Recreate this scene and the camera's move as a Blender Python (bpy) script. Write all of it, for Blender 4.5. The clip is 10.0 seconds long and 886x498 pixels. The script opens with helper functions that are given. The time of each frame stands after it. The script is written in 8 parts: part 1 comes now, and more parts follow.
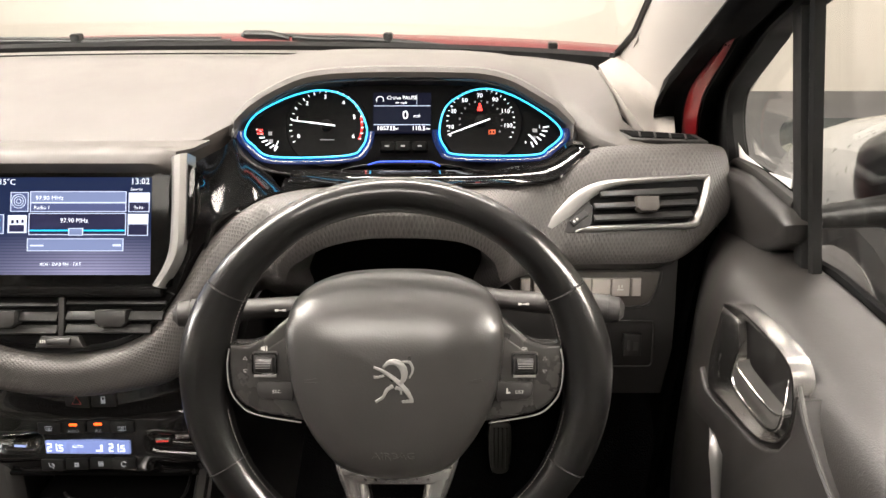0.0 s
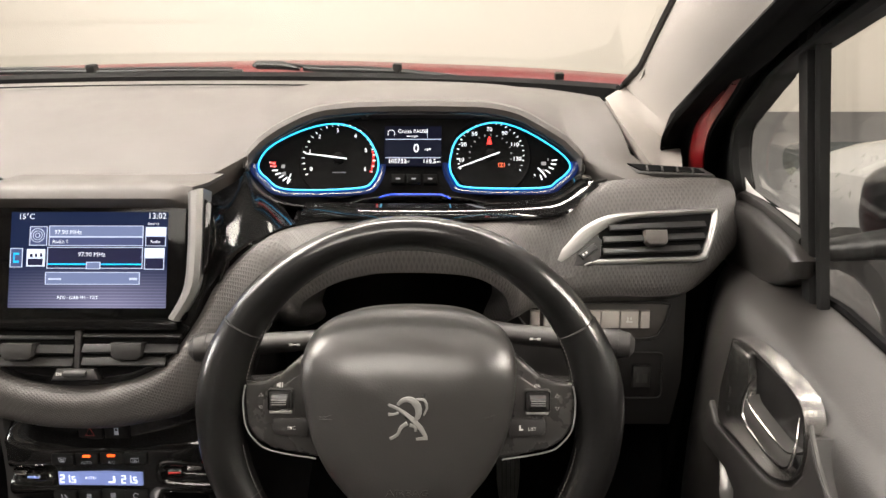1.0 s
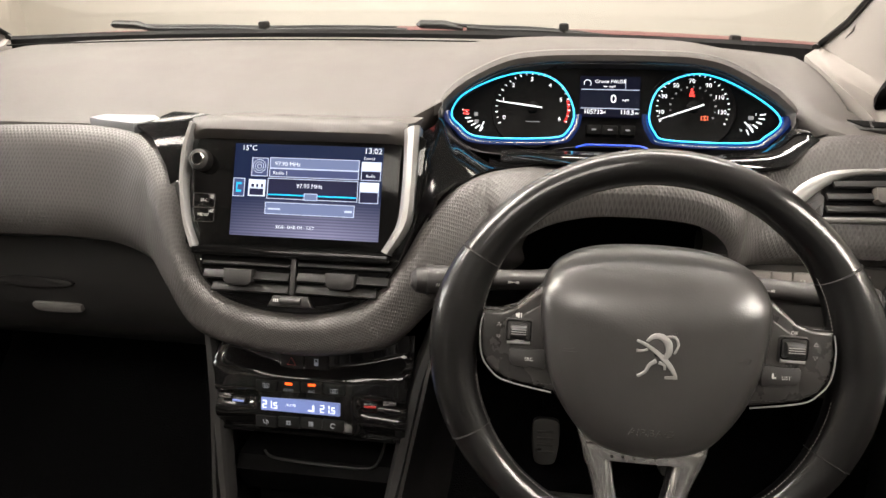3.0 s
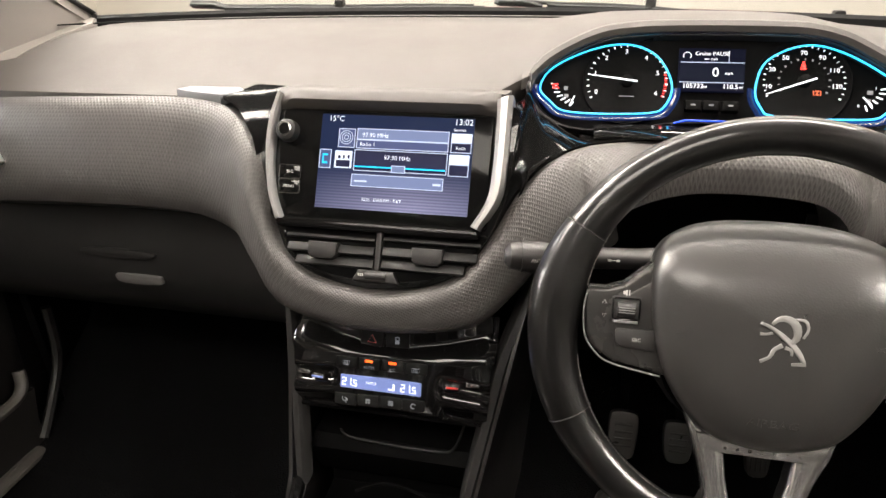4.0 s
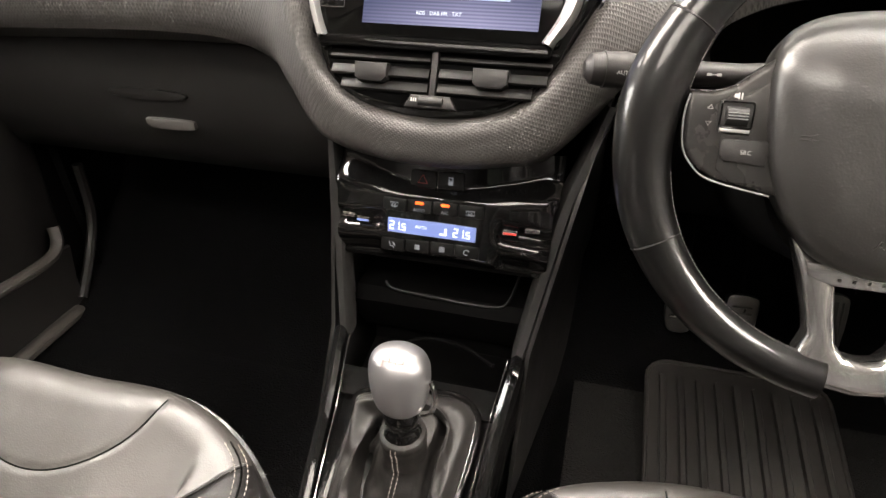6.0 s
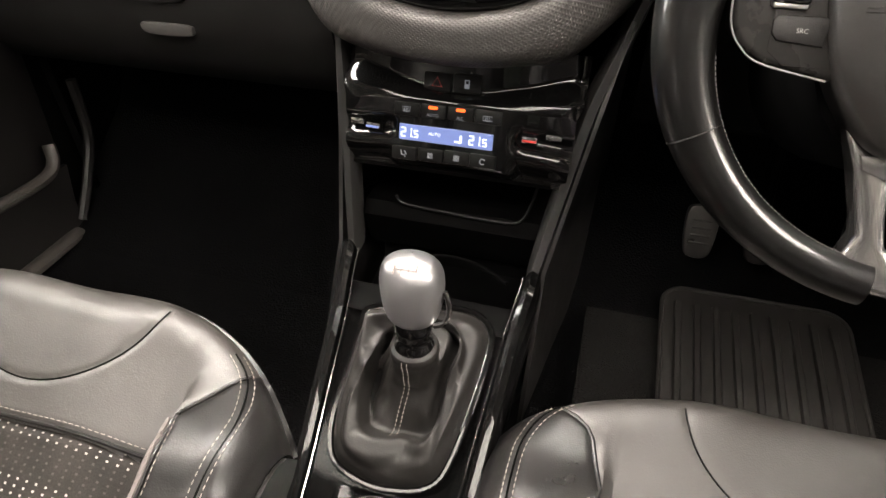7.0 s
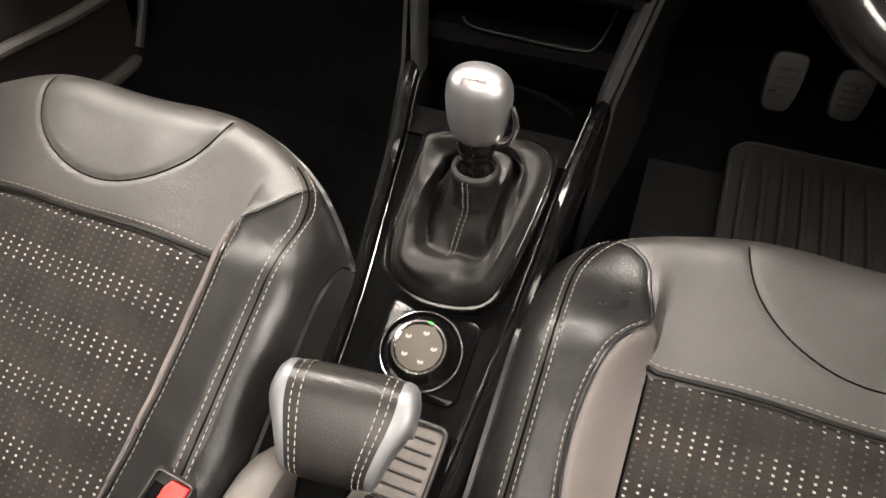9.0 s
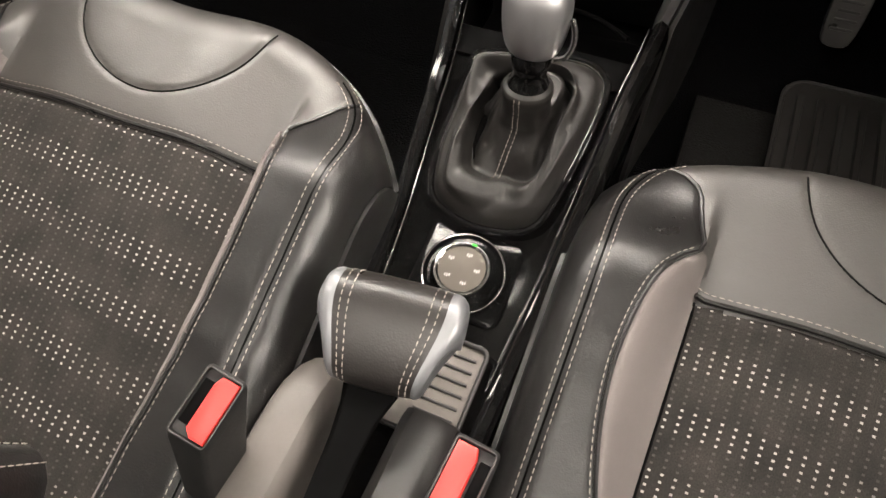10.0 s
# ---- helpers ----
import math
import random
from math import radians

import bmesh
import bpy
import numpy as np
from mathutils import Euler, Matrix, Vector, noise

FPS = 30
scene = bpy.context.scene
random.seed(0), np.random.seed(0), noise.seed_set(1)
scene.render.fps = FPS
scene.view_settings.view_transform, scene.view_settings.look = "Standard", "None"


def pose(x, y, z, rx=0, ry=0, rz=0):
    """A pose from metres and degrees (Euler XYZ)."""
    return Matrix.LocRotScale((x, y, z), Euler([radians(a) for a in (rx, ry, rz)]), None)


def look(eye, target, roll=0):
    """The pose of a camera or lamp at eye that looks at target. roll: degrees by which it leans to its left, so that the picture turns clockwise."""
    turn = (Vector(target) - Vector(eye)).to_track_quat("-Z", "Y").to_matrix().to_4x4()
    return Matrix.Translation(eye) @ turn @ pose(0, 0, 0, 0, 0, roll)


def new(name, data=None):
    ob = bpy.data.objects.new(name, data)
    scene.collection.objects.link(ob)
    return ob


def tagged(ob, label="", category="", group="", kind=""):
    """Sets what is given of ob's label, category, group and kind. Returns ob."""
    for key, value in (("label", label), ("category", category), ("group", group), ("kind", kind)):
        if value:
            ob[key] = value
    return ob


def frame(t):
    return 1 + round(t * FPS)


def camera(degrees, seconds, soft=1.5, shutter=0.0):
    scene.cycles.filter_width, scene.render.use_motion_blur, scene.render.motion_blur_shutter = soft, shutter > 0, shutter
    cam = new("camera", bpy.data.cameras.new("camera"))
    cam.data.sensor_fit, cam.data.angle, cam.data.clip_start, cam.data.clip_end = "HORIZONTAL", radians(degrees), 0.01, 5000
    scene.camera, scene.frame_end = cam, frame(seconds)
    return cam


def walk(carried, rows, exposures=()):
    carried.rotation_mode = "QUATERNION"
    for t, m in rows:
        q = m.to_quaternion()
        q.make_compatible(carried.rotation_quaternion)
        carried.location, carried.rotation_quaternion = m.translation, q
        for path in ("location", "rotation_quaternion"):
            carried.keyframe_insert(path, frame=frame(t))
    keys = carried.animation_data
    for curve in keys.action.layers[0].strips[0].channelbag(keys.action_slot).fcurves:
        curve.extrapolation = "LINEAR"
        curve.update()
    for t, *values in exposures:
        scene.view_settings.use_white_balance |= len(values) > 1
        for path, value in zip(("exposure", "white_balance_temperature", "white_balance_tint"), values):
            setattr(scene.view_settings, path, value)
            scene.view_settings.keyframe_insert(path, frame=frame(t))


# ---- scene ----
cam = camera(70.6, 10.0)
PATH = [
    (0, (0.38, 0.033, 1.223), (0.366, 1.812, 0.309), -0.2),
    (0.5, (0.379, 0.036, 1.239), (0.368, 1.83, 0.356), -0.2),
    (1, (0.371, 0.033, 1.242), (0.349, 1.836, 0.377), -0.2),
    (1.5, (0.345, 0.026, 1.234), (0.293, 1.832, 0.375), -0.2),
    (2, (0.311, 0.018, 1.221), (0.205, 1.818, 0.357), -0.2),
    (2.5, (0.271, 0.013, 1.206), (0.098, 1.803, 0.331), -0.3),
    (3, (0.233, 0.011, 1.194), (-0.015, 1.787, 0.308), -0.5),
    (4.5, (0.18, 0.02, 1.148), (-0.268, 1.735, 0.221), -1.5),
    (5, (0.173, 0.02, 1.125), (-0.295, 1.689, 0.127), -1.5),
    (5.5, (0.166, 0.025, 1.1), (-0.302, 1.647, 0.027), -1.5),
    (7, (0.145, 0.029, 1.027), (-0.292, 1.509, -0.245), -0.9),
    (7.5, (0.147, 0.021, 1.017), (-0.312, 1.418, -0.339), -1.3),
    (8, (0.146, 0.017, 1.007), (-0.325, 1.331, -0.425), -1.5),
    (8.5, (0.142, 0.01, 0.998), (-0.331, 1.252, -0.496), -1.4),
    (9, (0.138, -0.003, 0.986), (-0.345, 1.174, -0.557), -1.6),
    (9.5, (0.133, -0.017, 0.972), (-0.359, 1.1, -0.612), -1.7),
    (10, (0.123, -0.031, 0.961), (-0.371, 1.026, -0.664), -1.7),
]
walk(cam, [(t, look(eye, target, roll)) for t, eye, target, roll in PATH], [(0.0, 0.3), (0.5, 0.12), (1.0, -0.04), (2.0, -0.1), (3.0, -0.05), (4.5, 0.22), (5.5, 0.42), (7.0, 0.2), (8.0, 0.05), (9.0, -0.05), (10.0, -0.12)])

# ---- world and light: a closed, brightly lit white showroom bay ----
world = bpy.data.worlds.new("showroom_air")
scene.world = world
world.use_nodes = True
world.node_tree.nodes["Background"].inputs[0].default_value = (1.0, 0.95, 0.88, 1)
world.node_tree.nodes["Background"].inputs[1].default_value = 0.25


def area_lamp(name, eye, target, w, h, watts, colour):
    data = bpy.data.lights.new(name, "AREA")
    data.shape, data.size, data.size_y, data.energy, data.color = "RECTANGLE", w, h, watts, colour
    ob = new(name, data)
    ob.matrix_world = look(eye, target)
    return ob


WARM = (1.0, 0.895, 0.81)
# no ceiling lamp is in view: these are added to match the highlights
area_lamp("unseen_lamp_front", (0.0, 3.4, 2.95), (0.0, 3.8, 0), 6.0, 0.5, 150, WARM)
area_lamp("unseen_lamp_middle", (0.0, 1.35, 2.95), (0.0, 1.25, 0), 3.4, 0.3, 150, WARM)
area_lamp("unseen_lamp_rear", (0.0, -1.2, 2.95), (0.0, -1.1, 0), 1.8, 0.9, 45, WARM)
area_lamp("unseen_lamp_left", (-1.9, 0.9, 2.95), (-1.7, 0.9, 0), 1.2, 2.6, 225, WARM)
# added side light for the sheen, from a window that is never seen
area_lamp("unseen_window_light", (-4.24, 1.3, 1.98), (0.0, 0.8, 1.4), 2.7, 1.7, 210, (1.0, 0.95, 0.92))
area_lamp("unseen_lamp_right", (2.75, -0.5, 2.95), (2.5, -0.5, 0), 1.2, 3.4, 320, WARM)


# ---- materials ----
class Mat:
    """A small wrapper for building node materials."""

    def __init__(self, name, colour, rough=0.5, metal=0.0, coat=0.0, spec=0.5, coat_rough=0.05):
        self.m = bpy.data.materials.new(name)
        self.m.use_nodes = True
        self.t = self.m.node_tree
        self.b = self.t.nodes["Principled BSDF"]
        self.b.inputs["Base Color"].default_value = (*colour, 1)
        self.b.inputs["Roughness"].default_value = rough
        self.b.inputs["Metallic"].default_value = metal
        self.b.inputs["Coat Weight"].default_value = coat
        self.b.inputs["Coat Roughness"].default_value = coat_rough
        self.b.inputs["Specular IOR Level"].default_value = spec
        self.colour, self.rough, self.last = colour, rough, None

    def node(self, kind, **inputs):
        n = self.t.nodes.new(kind)
        for k, v in inputs.items():
            n.inputs[k.replace("_", " ")].default_value = v
        return n

    def link(self, a, b):
        self.t.links.new(a, b)

    def coords(self, uv=False):
        if uv:
            return self.node("ShaderNodeUVMap").outputs[0]
        return self.node("ShaderNodeTexCoord").outputs["Object"]

    def bump(self, height, strength=0.3, distance=0.0005):
        n = self.node("ShaderNodeBump", Strength=strength, Distance=distance)
        self.link(height, n.inputs["Height"])
        if self.last is not None:
            self.link(self.last, n.inputs["Normal"])
        self.link(n.outputs[0], self.b.inputs["Normal"])
        self.last = n.outputs[0]
        return self

    def grain(self, scale=900, strength=0.25, distance=0.0004):
        """Fine pebbled grain."""
        v = self.node("ShaderNodeTexVoronoi", Scale=scale)
        v.feature = "SMOOTH_F1"
        self.link(self.coords(), v.inputs["Vector"])
        return self.bump(v.outputs["Distance"], strength, distance)

    def crease(self, scale, strength, distance):
        """Broad uneven swells and soft creases."""
        n = self.node("ShaderNodeTexNoise", Scale=scale, Detail=2.0, Distortion=0.8)
        self.link(self.coords(), n.inputs["Vector"])
        return self.bump(n.outputs[0], strength, distance)

    def wear(self, scale=9.0, amount=0.25, rough_amount=0.12, dust=(0.35, 0.33, 0.3)):
        """Large soft patches and fine dust in colour and gloss."""
        a = self.node("ShaderNodeTexNoise", Scale=scale, Detail=6.0, Roughness=0.6)
        b = self.node("ShaderNodeTexNoise", Scale=scale * 40, Detail=3.0)
        c = self.coords()
        self.link(c, a.inputs["Vector"])
        self.link(c, b.inputs["Vector"])
        mul = self.node("ShaderNodeMath")
        mul.operation = "MULTIPLY"
        self.link(a.outputs[0], mul.inputs[0])
        self.link(b.outputs[0], mul.inputs[1])
        fac = self.node("ShaderNodeMapRange", From_Min=0.12, From_Max=0.45, To_Min=0.0, To_Max=amount)
        self.link(mul.outputs[0], fac.inputs["Value"])
        mix = self.node("ShaderNodeMix")
        mix.data_type = "RGBA"
        mix.inputs[6].default_value = (*self.colour, 1)
        mix.inputs[7].default_value = (*[x * 1.35 + y * 0.004 for x, y in zip(self.colour, dust)], 1)
        self.link(fac.outputs[0], mix.inputs[0])
        self.link(mix.outputs[2], self.b.inputs["Base Color"])
        r = self.node("ShaderNodeMapRange", From_Min=0.3, From_Max=0.7, To_Min=max(0.02, self.rough - rough_amount), To_Max=min(1, self.rough + rough_amount))
        self.link(a.outputs[0], r.inputs["Value"])
        self.link(r.outputs[0], self.b.inputs["Roughness"])
        return self

    def emit(self, colour, strength):
        self.b.inputs["Emission Color"].default_value = (*colour, 1)
        self.b.inputs["Emission Strength"].default_value = strength
        return self

    def weave(self, pitch_u, pitch_v, strength=0.6, distance=0.0008, tone=0.0):
        """Raised lozenge pattern laid out along the surface in metres; tone paints shade into its grooves."""
        sep = self.node("ShaderNodeSeparateXYZ")
        self.link(self.coords(True), sep.inputs[0])
        waves = []
        for axis, pitch in ((0, pitch_u), (1, pitch_v)):
            m = self.node("ShaderNodeMath")
            m.operation = "MULTIPLY"
            m.inputs[1].default_value = 2 * math.pi / pitch
            self.link(sep.outputs[axis], m.inputs[0])
            waves.append(m.outputs[0])
        outs = []
        for op in ("ADD", "SUBTRACT"):
            s = self.node("ShaderNodeMath")
            s.operation = op
            self.link(waves[0], s.inputs[0])
            self.link(waves[1], s.inputs[1])
            w = self.node("ShaderNodeMath")
            w.operation = "SINE"
            self.link(s.outputs[0], w.inputs[0])
            outs.append(w.outputs[0])
        p = self.node("ShaderNodeMath")
        p.operation = "MAXIMUM"
        self.link(outs[0], p.inputs[0])
        self.link(outs[1], p.inputs[1])
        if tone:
            # darker between the lozenges: groove shade is put into the base colour
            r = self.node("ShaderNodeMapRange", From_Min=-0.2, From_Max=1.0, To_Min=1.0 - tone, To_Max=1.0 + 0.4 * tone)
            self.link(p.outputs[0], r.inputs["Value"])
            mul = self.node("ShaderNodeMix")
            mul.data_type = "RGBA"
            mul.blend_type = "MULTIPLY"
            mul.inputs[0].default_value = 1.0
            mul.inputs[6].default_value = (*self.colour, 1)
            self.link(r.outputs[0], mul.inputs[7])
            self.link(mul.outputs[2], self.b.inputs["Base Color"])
        return self.bump(p.outputs[0], strength, distance)


def dotted_fabric():
    """Dark woven cloth with rows of small pale dots that fade in and out in bands."""
    k = Mat("dotted_cloth", (0.03, 0.028, 0.026), 0.85)
    sep = k.node("ShaderNodeSeparateXYZ")
    k.link(k.coords(True), sep.inputs[0])

    def cell(axis, pitch, width):
        a = k.node("ShaderNodeMath")
        a.operation = "DIVIDE"
        a.inputs[1].default_value = pitch
        k.link(sep.outputs[axis], a.inputs[0])
        f = k.node("ShaderNodeMath")
        f.operation = "FRACT"
        k.link(a.outputs[0], f.inputs[0])
        l = k.node("ShaderNodeMath")
        l.operation = "LESS_THAN"
        l.inputs[1].default_value = width
        k.link(f.outputs[0], l.inputs[0])
        return l.outputs[0]

    def times(x, y):
        n = k.node("ShaderNodeMath")
        n.operation = "MULTIPLY"
        k.link(x, n.inputs[0])
        k.link(y, n.inputs[1])
        return n.outputs[0]

    def plus(x, y, op="ADD"):
        n = k.node("ShaderNodeMath")
        n.operation = op
        for q, i in ((x, 0), (y, 1)):
            if isinstance(q, float):
                n.inputs[i].default_value = q
            else:
                k.link(q, n.inputs[i])
        return n.outputs[0]

    dots = times(cell(0, 0.0051, 0.32), cell(1, 0.0097, 0.23))
    band = cell(0, 0.0459, 0.4444)  # four bright rows, then five dark ones
    patch = k.node("ShaderNodeTexNoise", Scale=16.0, Detail=1.0)
    k.link(k.coords(True), patch.inputs["Vector"])
    level = k.node("ShaderNodeMapRange", From_Min=0.30, From_Max=0.52, To_Min=0.15, To_Max=1.0)
    k.link(patch.outputs[0], level.inputs["Value"])
    shown = times(level.outputs[0], plus(plus(band, 0.88, "MULTIPLY"), 0.12))
    thread = k.node("ShaderNodeTexNoise", Scale=900.0, Detail=2.0)
    k.link(k.coords(True), thread.inputs["Vector"])
    ramp = k.node("ShaderNodeMapRange", From_Min=0.3, From_Max=0.7, To_Min=0.55, To_Max=1.6)
    k.link(thread.outputs[0], ramp.inputs["Value"])
    base = k.node("ShaderNodeMix")
    base.data_type = "RGBA"
    base.blend_type = "MULTIPLY"
    base.inputs[0].default_value = 1.0
    base.inputs[6].default_value = (0.0150, 0.0128, 0.0112, 1)
    worn = k.node("ShaderNodeTexNoise", Scale=30.0, Detail=3.0)
    k.link(k.coords(True), worn.inputs["Vector"])
    mottle = k.node("ShaderNodeMapRange", From_Min=0.3, From_Max=0.7, To_Min=0.55, To_Max=1.45)
    k.link(worn.outputs[0], mottle.inputs["Value"])
    k.link(times(ramp.outputs[0], mottle.outputs[0]), base.inputs[7])
    k.b.inputs["Specular IOR Level"].default_value = 0.32
    mix = k.node("ShaderNodeMix")
    mix.data_type = "RGBA"
    tone = k.node("ShaderNodeMix")
    tone.data_type = "RGBA"
    tone.inputs[6].default_value = (0.010, 0.009, 0.008, 1)
    tone.inputs[7].default_value = (0.34, 0.318, 0.293, 1)
    k.link(shown, tone.inputs[0])
    k.link(tone.outputs[2], mix.inputs[7])
    k.link(base.outputs[2], mix.inputs[6])
    k.link(dots, mix.inputs[0])
    k.link(mix.outputs[2], k.b.inputs["Base Color"])
    weave = times(cell(0, 0.0039, 0.5), cell(1, 0.0034, 0.5))
    k.bump(weave, 0.5, 0.0006)
    k.bump(thread.outputs[0], 0.3, 0.0004)
    return k.m


SOFT = Mat("soft_touch_plastic", (0.039, 0.034, 0.030), 0.52).wear(7, 0.15, 0.05).grain(1100, 0.2, 0.0003).m
# hard black plastic copied lighter, to hold the faint light on the glovebox
LIGHTHARD = Mat("lightened_hard_plastic", (0.019, 0.0183, 0.0178), 0.42, spec=0.4).wear(8, 0.2, 0.07).grain(1300, 0.25, 0.0003).m
HARD = Mat("hard_black_plastic", (0.013, 0.012, 0.0115), 0.45).wear(8, 0.2, 0.07).grain(1300, 0.25, 0.0003).m
# the pad's weave carries painted groove shade besides its bump
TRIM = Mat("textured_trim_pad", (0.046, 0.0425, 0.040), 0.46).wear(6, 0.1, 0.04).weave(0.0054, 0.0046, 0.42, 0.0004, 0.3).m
DECKBLACK = Mat("polished_black_deck", (0.003, 0.003, 0.003), 0.09, spec=0.22).wear(16, 0.15, 0.02).m
SPOKEMETAL = Mat("satin_spoke_metal", (0.055, 0.053, 0.051), 0.27, 0.6).wear(18, 0.05, 0.03).m
# carpet copy made lighter, as the driver's footwell catches more light
LITCARPET = Mat("lit_black_carpet", (0.013, 0.0125, 0.012), 0.95, spec=0.1).wear(24, 0.5, 0.02).grain(500, 0.9, 0.002).m
PEDALMETAL = Mat("worn_pedal_metal", (0.09, 0.088, 0.084), 0.36, 0.7).wear(40, 0.3, 0.12).m
GLOSS = Mat("gloss_black_plastic", (0.004, 0.004, 0.004), 0.06, coat=0.4).wear(14, 0.1, 0.02).m
SATIN = Mat("satin_silver_trim", (0.47, 0.465, 0.455), 0.32, 0.85).wear(30, 0.03, 0.03).m
CHROME = Mat("chrome", (0.74, 0.73, 0.715), 0.14, 1.0).m
ALLOY = Mat("brushed_alloy", (0.72, 0.705, 0.69), 0.2, 0.97).m
DARKALLOY = Mat("dark_satin_metal", (0.05, 0.048, 0.046), 0.36, 0.3).wear(25, 0.1, 0.05).m
LEATHER = Mat("black_leather", (0.017, 0.0155, 0.0145), 0.33).wear(10, 0.2, 0.06).grain(750, 0.3, 0.0004).m
RIMHIDE = Mat("polished_rim_leather", (0.0035, 0.0033, 0.0032), 0.36, coat=1.0, spec=0.2, coat_rough=0.13).wear(5, 0.03, 0.02).grain(900, 0.06, 0.0002).m
HUBSKIN = Mat("grained_airbag_skin", (0.020, 0.0188, 0.018), 0.30, spec=1.0).wear(9, 0.2, 0.04).grain(800, 0.25, 0.0003).m
SEATHIDE = Mat("seat_leather", (0.028, 0.0255, 0.0232), 0.43, spec=1.0).wear(8, 0.2, 0.11).crease(12, 0.2, 0.006).grain(800, 0.28, 0.0004).m
SEATSIDE = Mat("seat_bolster_leather", (0.011, 0.0105, 0.0103), 0.30).wear(11, 0.1, 0.03).crease(22, 0.14, 0.004).grain(800, 0.28, 0.0004).m
SUEDE = Mat("grey_twill", (0.15, 0.134, 0.128), 0.9, spec=0.2).wear(20, 0.3, 0.02).weave(0.0011, 0.0024, 0.5, 0.0004).m
CLOTH = dotted_fabric()
GRIPCAP = Mat("grey_satin_metal", (0.22, 0.226, 0.238), 0.42, 0.6).wear(30, 0.1, 0.05).m
RIMTHREAD = Mat("grey_rim_thread", (0.16, 0.15, 0.14), 0.8).m
THREAD = Mat("pale_thread", (0.30, 0.27, 0.24), 0.8).m
RUBBER = Mat("black_rubber", (0.012, 0.012, 0.012), 0.55).wear(12, 0.25, 0.08).grain(700, 0.3).m
# carpet kept extra dark: the footwell's shade is put into its colour
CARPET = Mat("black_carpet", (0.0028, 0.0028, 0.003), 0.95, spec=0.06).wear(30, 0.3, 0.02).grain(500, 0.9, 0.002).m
# also used in recesses and footwells, whose shade it puts into the colour
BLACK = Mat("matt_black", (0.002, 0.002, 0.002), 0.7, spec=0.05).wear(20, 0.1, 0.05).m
HEADLINER = Mat("pale_grey_headliner", (0.19, 0.175, 0.16), 0.85).wear(14, 0.2, 0.04).grain(700, 0.3, 0.0005).m
PAINT = Mat("red_metallic_paint", (0.13, 0.004, 0.006), 0.32, 0.2, coat=0.3).wear(50, 0.1, 0.05).m
DOORSKIN = Mat("grained_door_skin", (0.014, 0.0128, 0.012), 0.36, spec=0.6).wear(7, 0.15, 0.05).grain(1000, 0.3, 0.0004).m
FRAMEBLACK = Mat("satin_black_frame", (0.007, 0.0068, 0.0066), 0.42, spec=0.35).wear(15, 0.2, 0.08).m
BEZEL = Mat("satin_black_bezel", (0.016, 0.016, 0.017), 0.3).wear(20, 0.1, 0.04).m
RED = Mat("red_plastic", (0.62, 0.035, 0.03), 0.38).wear(25, 0.2, 0.08).m
GAITER = Mat("soft_gaiter_leather", (0.012, 0.011, 0.0102), 0.46).wear(14, 0.2, 0.05).grain(700, 0.25, 0.0003).m
KNOBSILVER = Mat("satin_knob_silver", (0.54, 0.54, 0.55), 0.38, 0.97).wear(40, 0.06, 0.05).m
DARKCHROME = Mat("dark_chrome", (0.56, 0.545, 0.53), 0.27, 1.0).m
ORANGE_LIT = Mat("lit_orange", (0.4, 0.1, 0.02), 0.5).emit((1.0, 0.085, 0.008), 2.2).m
WHITE_LIT = Mat("lit_white", (0.5, 0.5, 0.5), 0.5).emit((0.9, 0.93, 1.0), 1.3).m
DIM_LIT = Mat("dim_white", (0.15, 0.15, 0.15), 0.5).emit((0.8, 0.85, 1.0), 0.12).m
CYAN_LIT = Mat("lit_cyan", (0.02, 0.3, 0.5), 0.4).emit((0.035, 0.54, 1.0), 1.7).m
BLUE_LIT = Mat("lit_blue", (0.01, 0.05, 0.4), 0.4).emit((0.0, 0.06, 1.0), 0.8).m
RED_LIT = Mat("lit_red", (0.4, 0.02, 0.02), 0.5).emit((1.0, 0.03, 0.02), 2.0).m
GREEN_LIT = Mat("lit_green", (0.02, 0.3, 0.02), 0.5).emit((0.05, 1.0, 0.05), 1.0).m
LCD = Mat("lcd_backlight", (0.1, 0.15, 0.4), 0.3).emit((0.34, 0.41, 0.76), 0.42).m
LCDDARK = Mat("lcd_dark", (0.002, 0.002, 0.004), 0.6, spec=0.02).emit((0.04, 0.05, 0.14), 0.10).m
MARK = Mat("printed_white", (0.55, 0.54, 0.52), 0.6).m
# ceiling and back wall are never seen; kept dark to cut bounced light
CEIL = Mat("unseen_dark_ceiling", (0.09, 0.088, 0.085), 0.8).wear(2.0, 0.2, 0.05).m
GREYWALL = Mat("unseen_grey_wall", (0.3, 0.29, 0.27), 0.8).wear(2.0, 0.2, 0.05).m
WALL = Mat("white_wall_paint", (0.66, 0.62, 0.555), 0.7).wear(2.0, 0.15, 0.05).m
FLOORM = Mat("dark_grey_floor", (0.10, 0.10, 0.105), 0.5).wear(2.0, 0.3, 0.12).m
SILVER = Mat("silver_car_paint", (0.36, 0.36, 0.36), 0.3, 0.4, coat=1.0).wear(40, 0.1, 0.04).m
TYRE = RUBBER


def glass(name, tint):
    k = Mat(name, tint, 0.0)
    k.b.inputs["Transmission Weight"].default_value = 1.0
    k.b.inputs["IOR"].default_value = 1.45
    return k.m


GLASS = glass("window_glass", (0.95, 0.98, 0.96))
SMOKED = glass("smoked_glass", (0.25, 0.3, 0.28))

# ---- builders ----
V = Vector
CABIN = V((0.15, 0.0, 1.1))


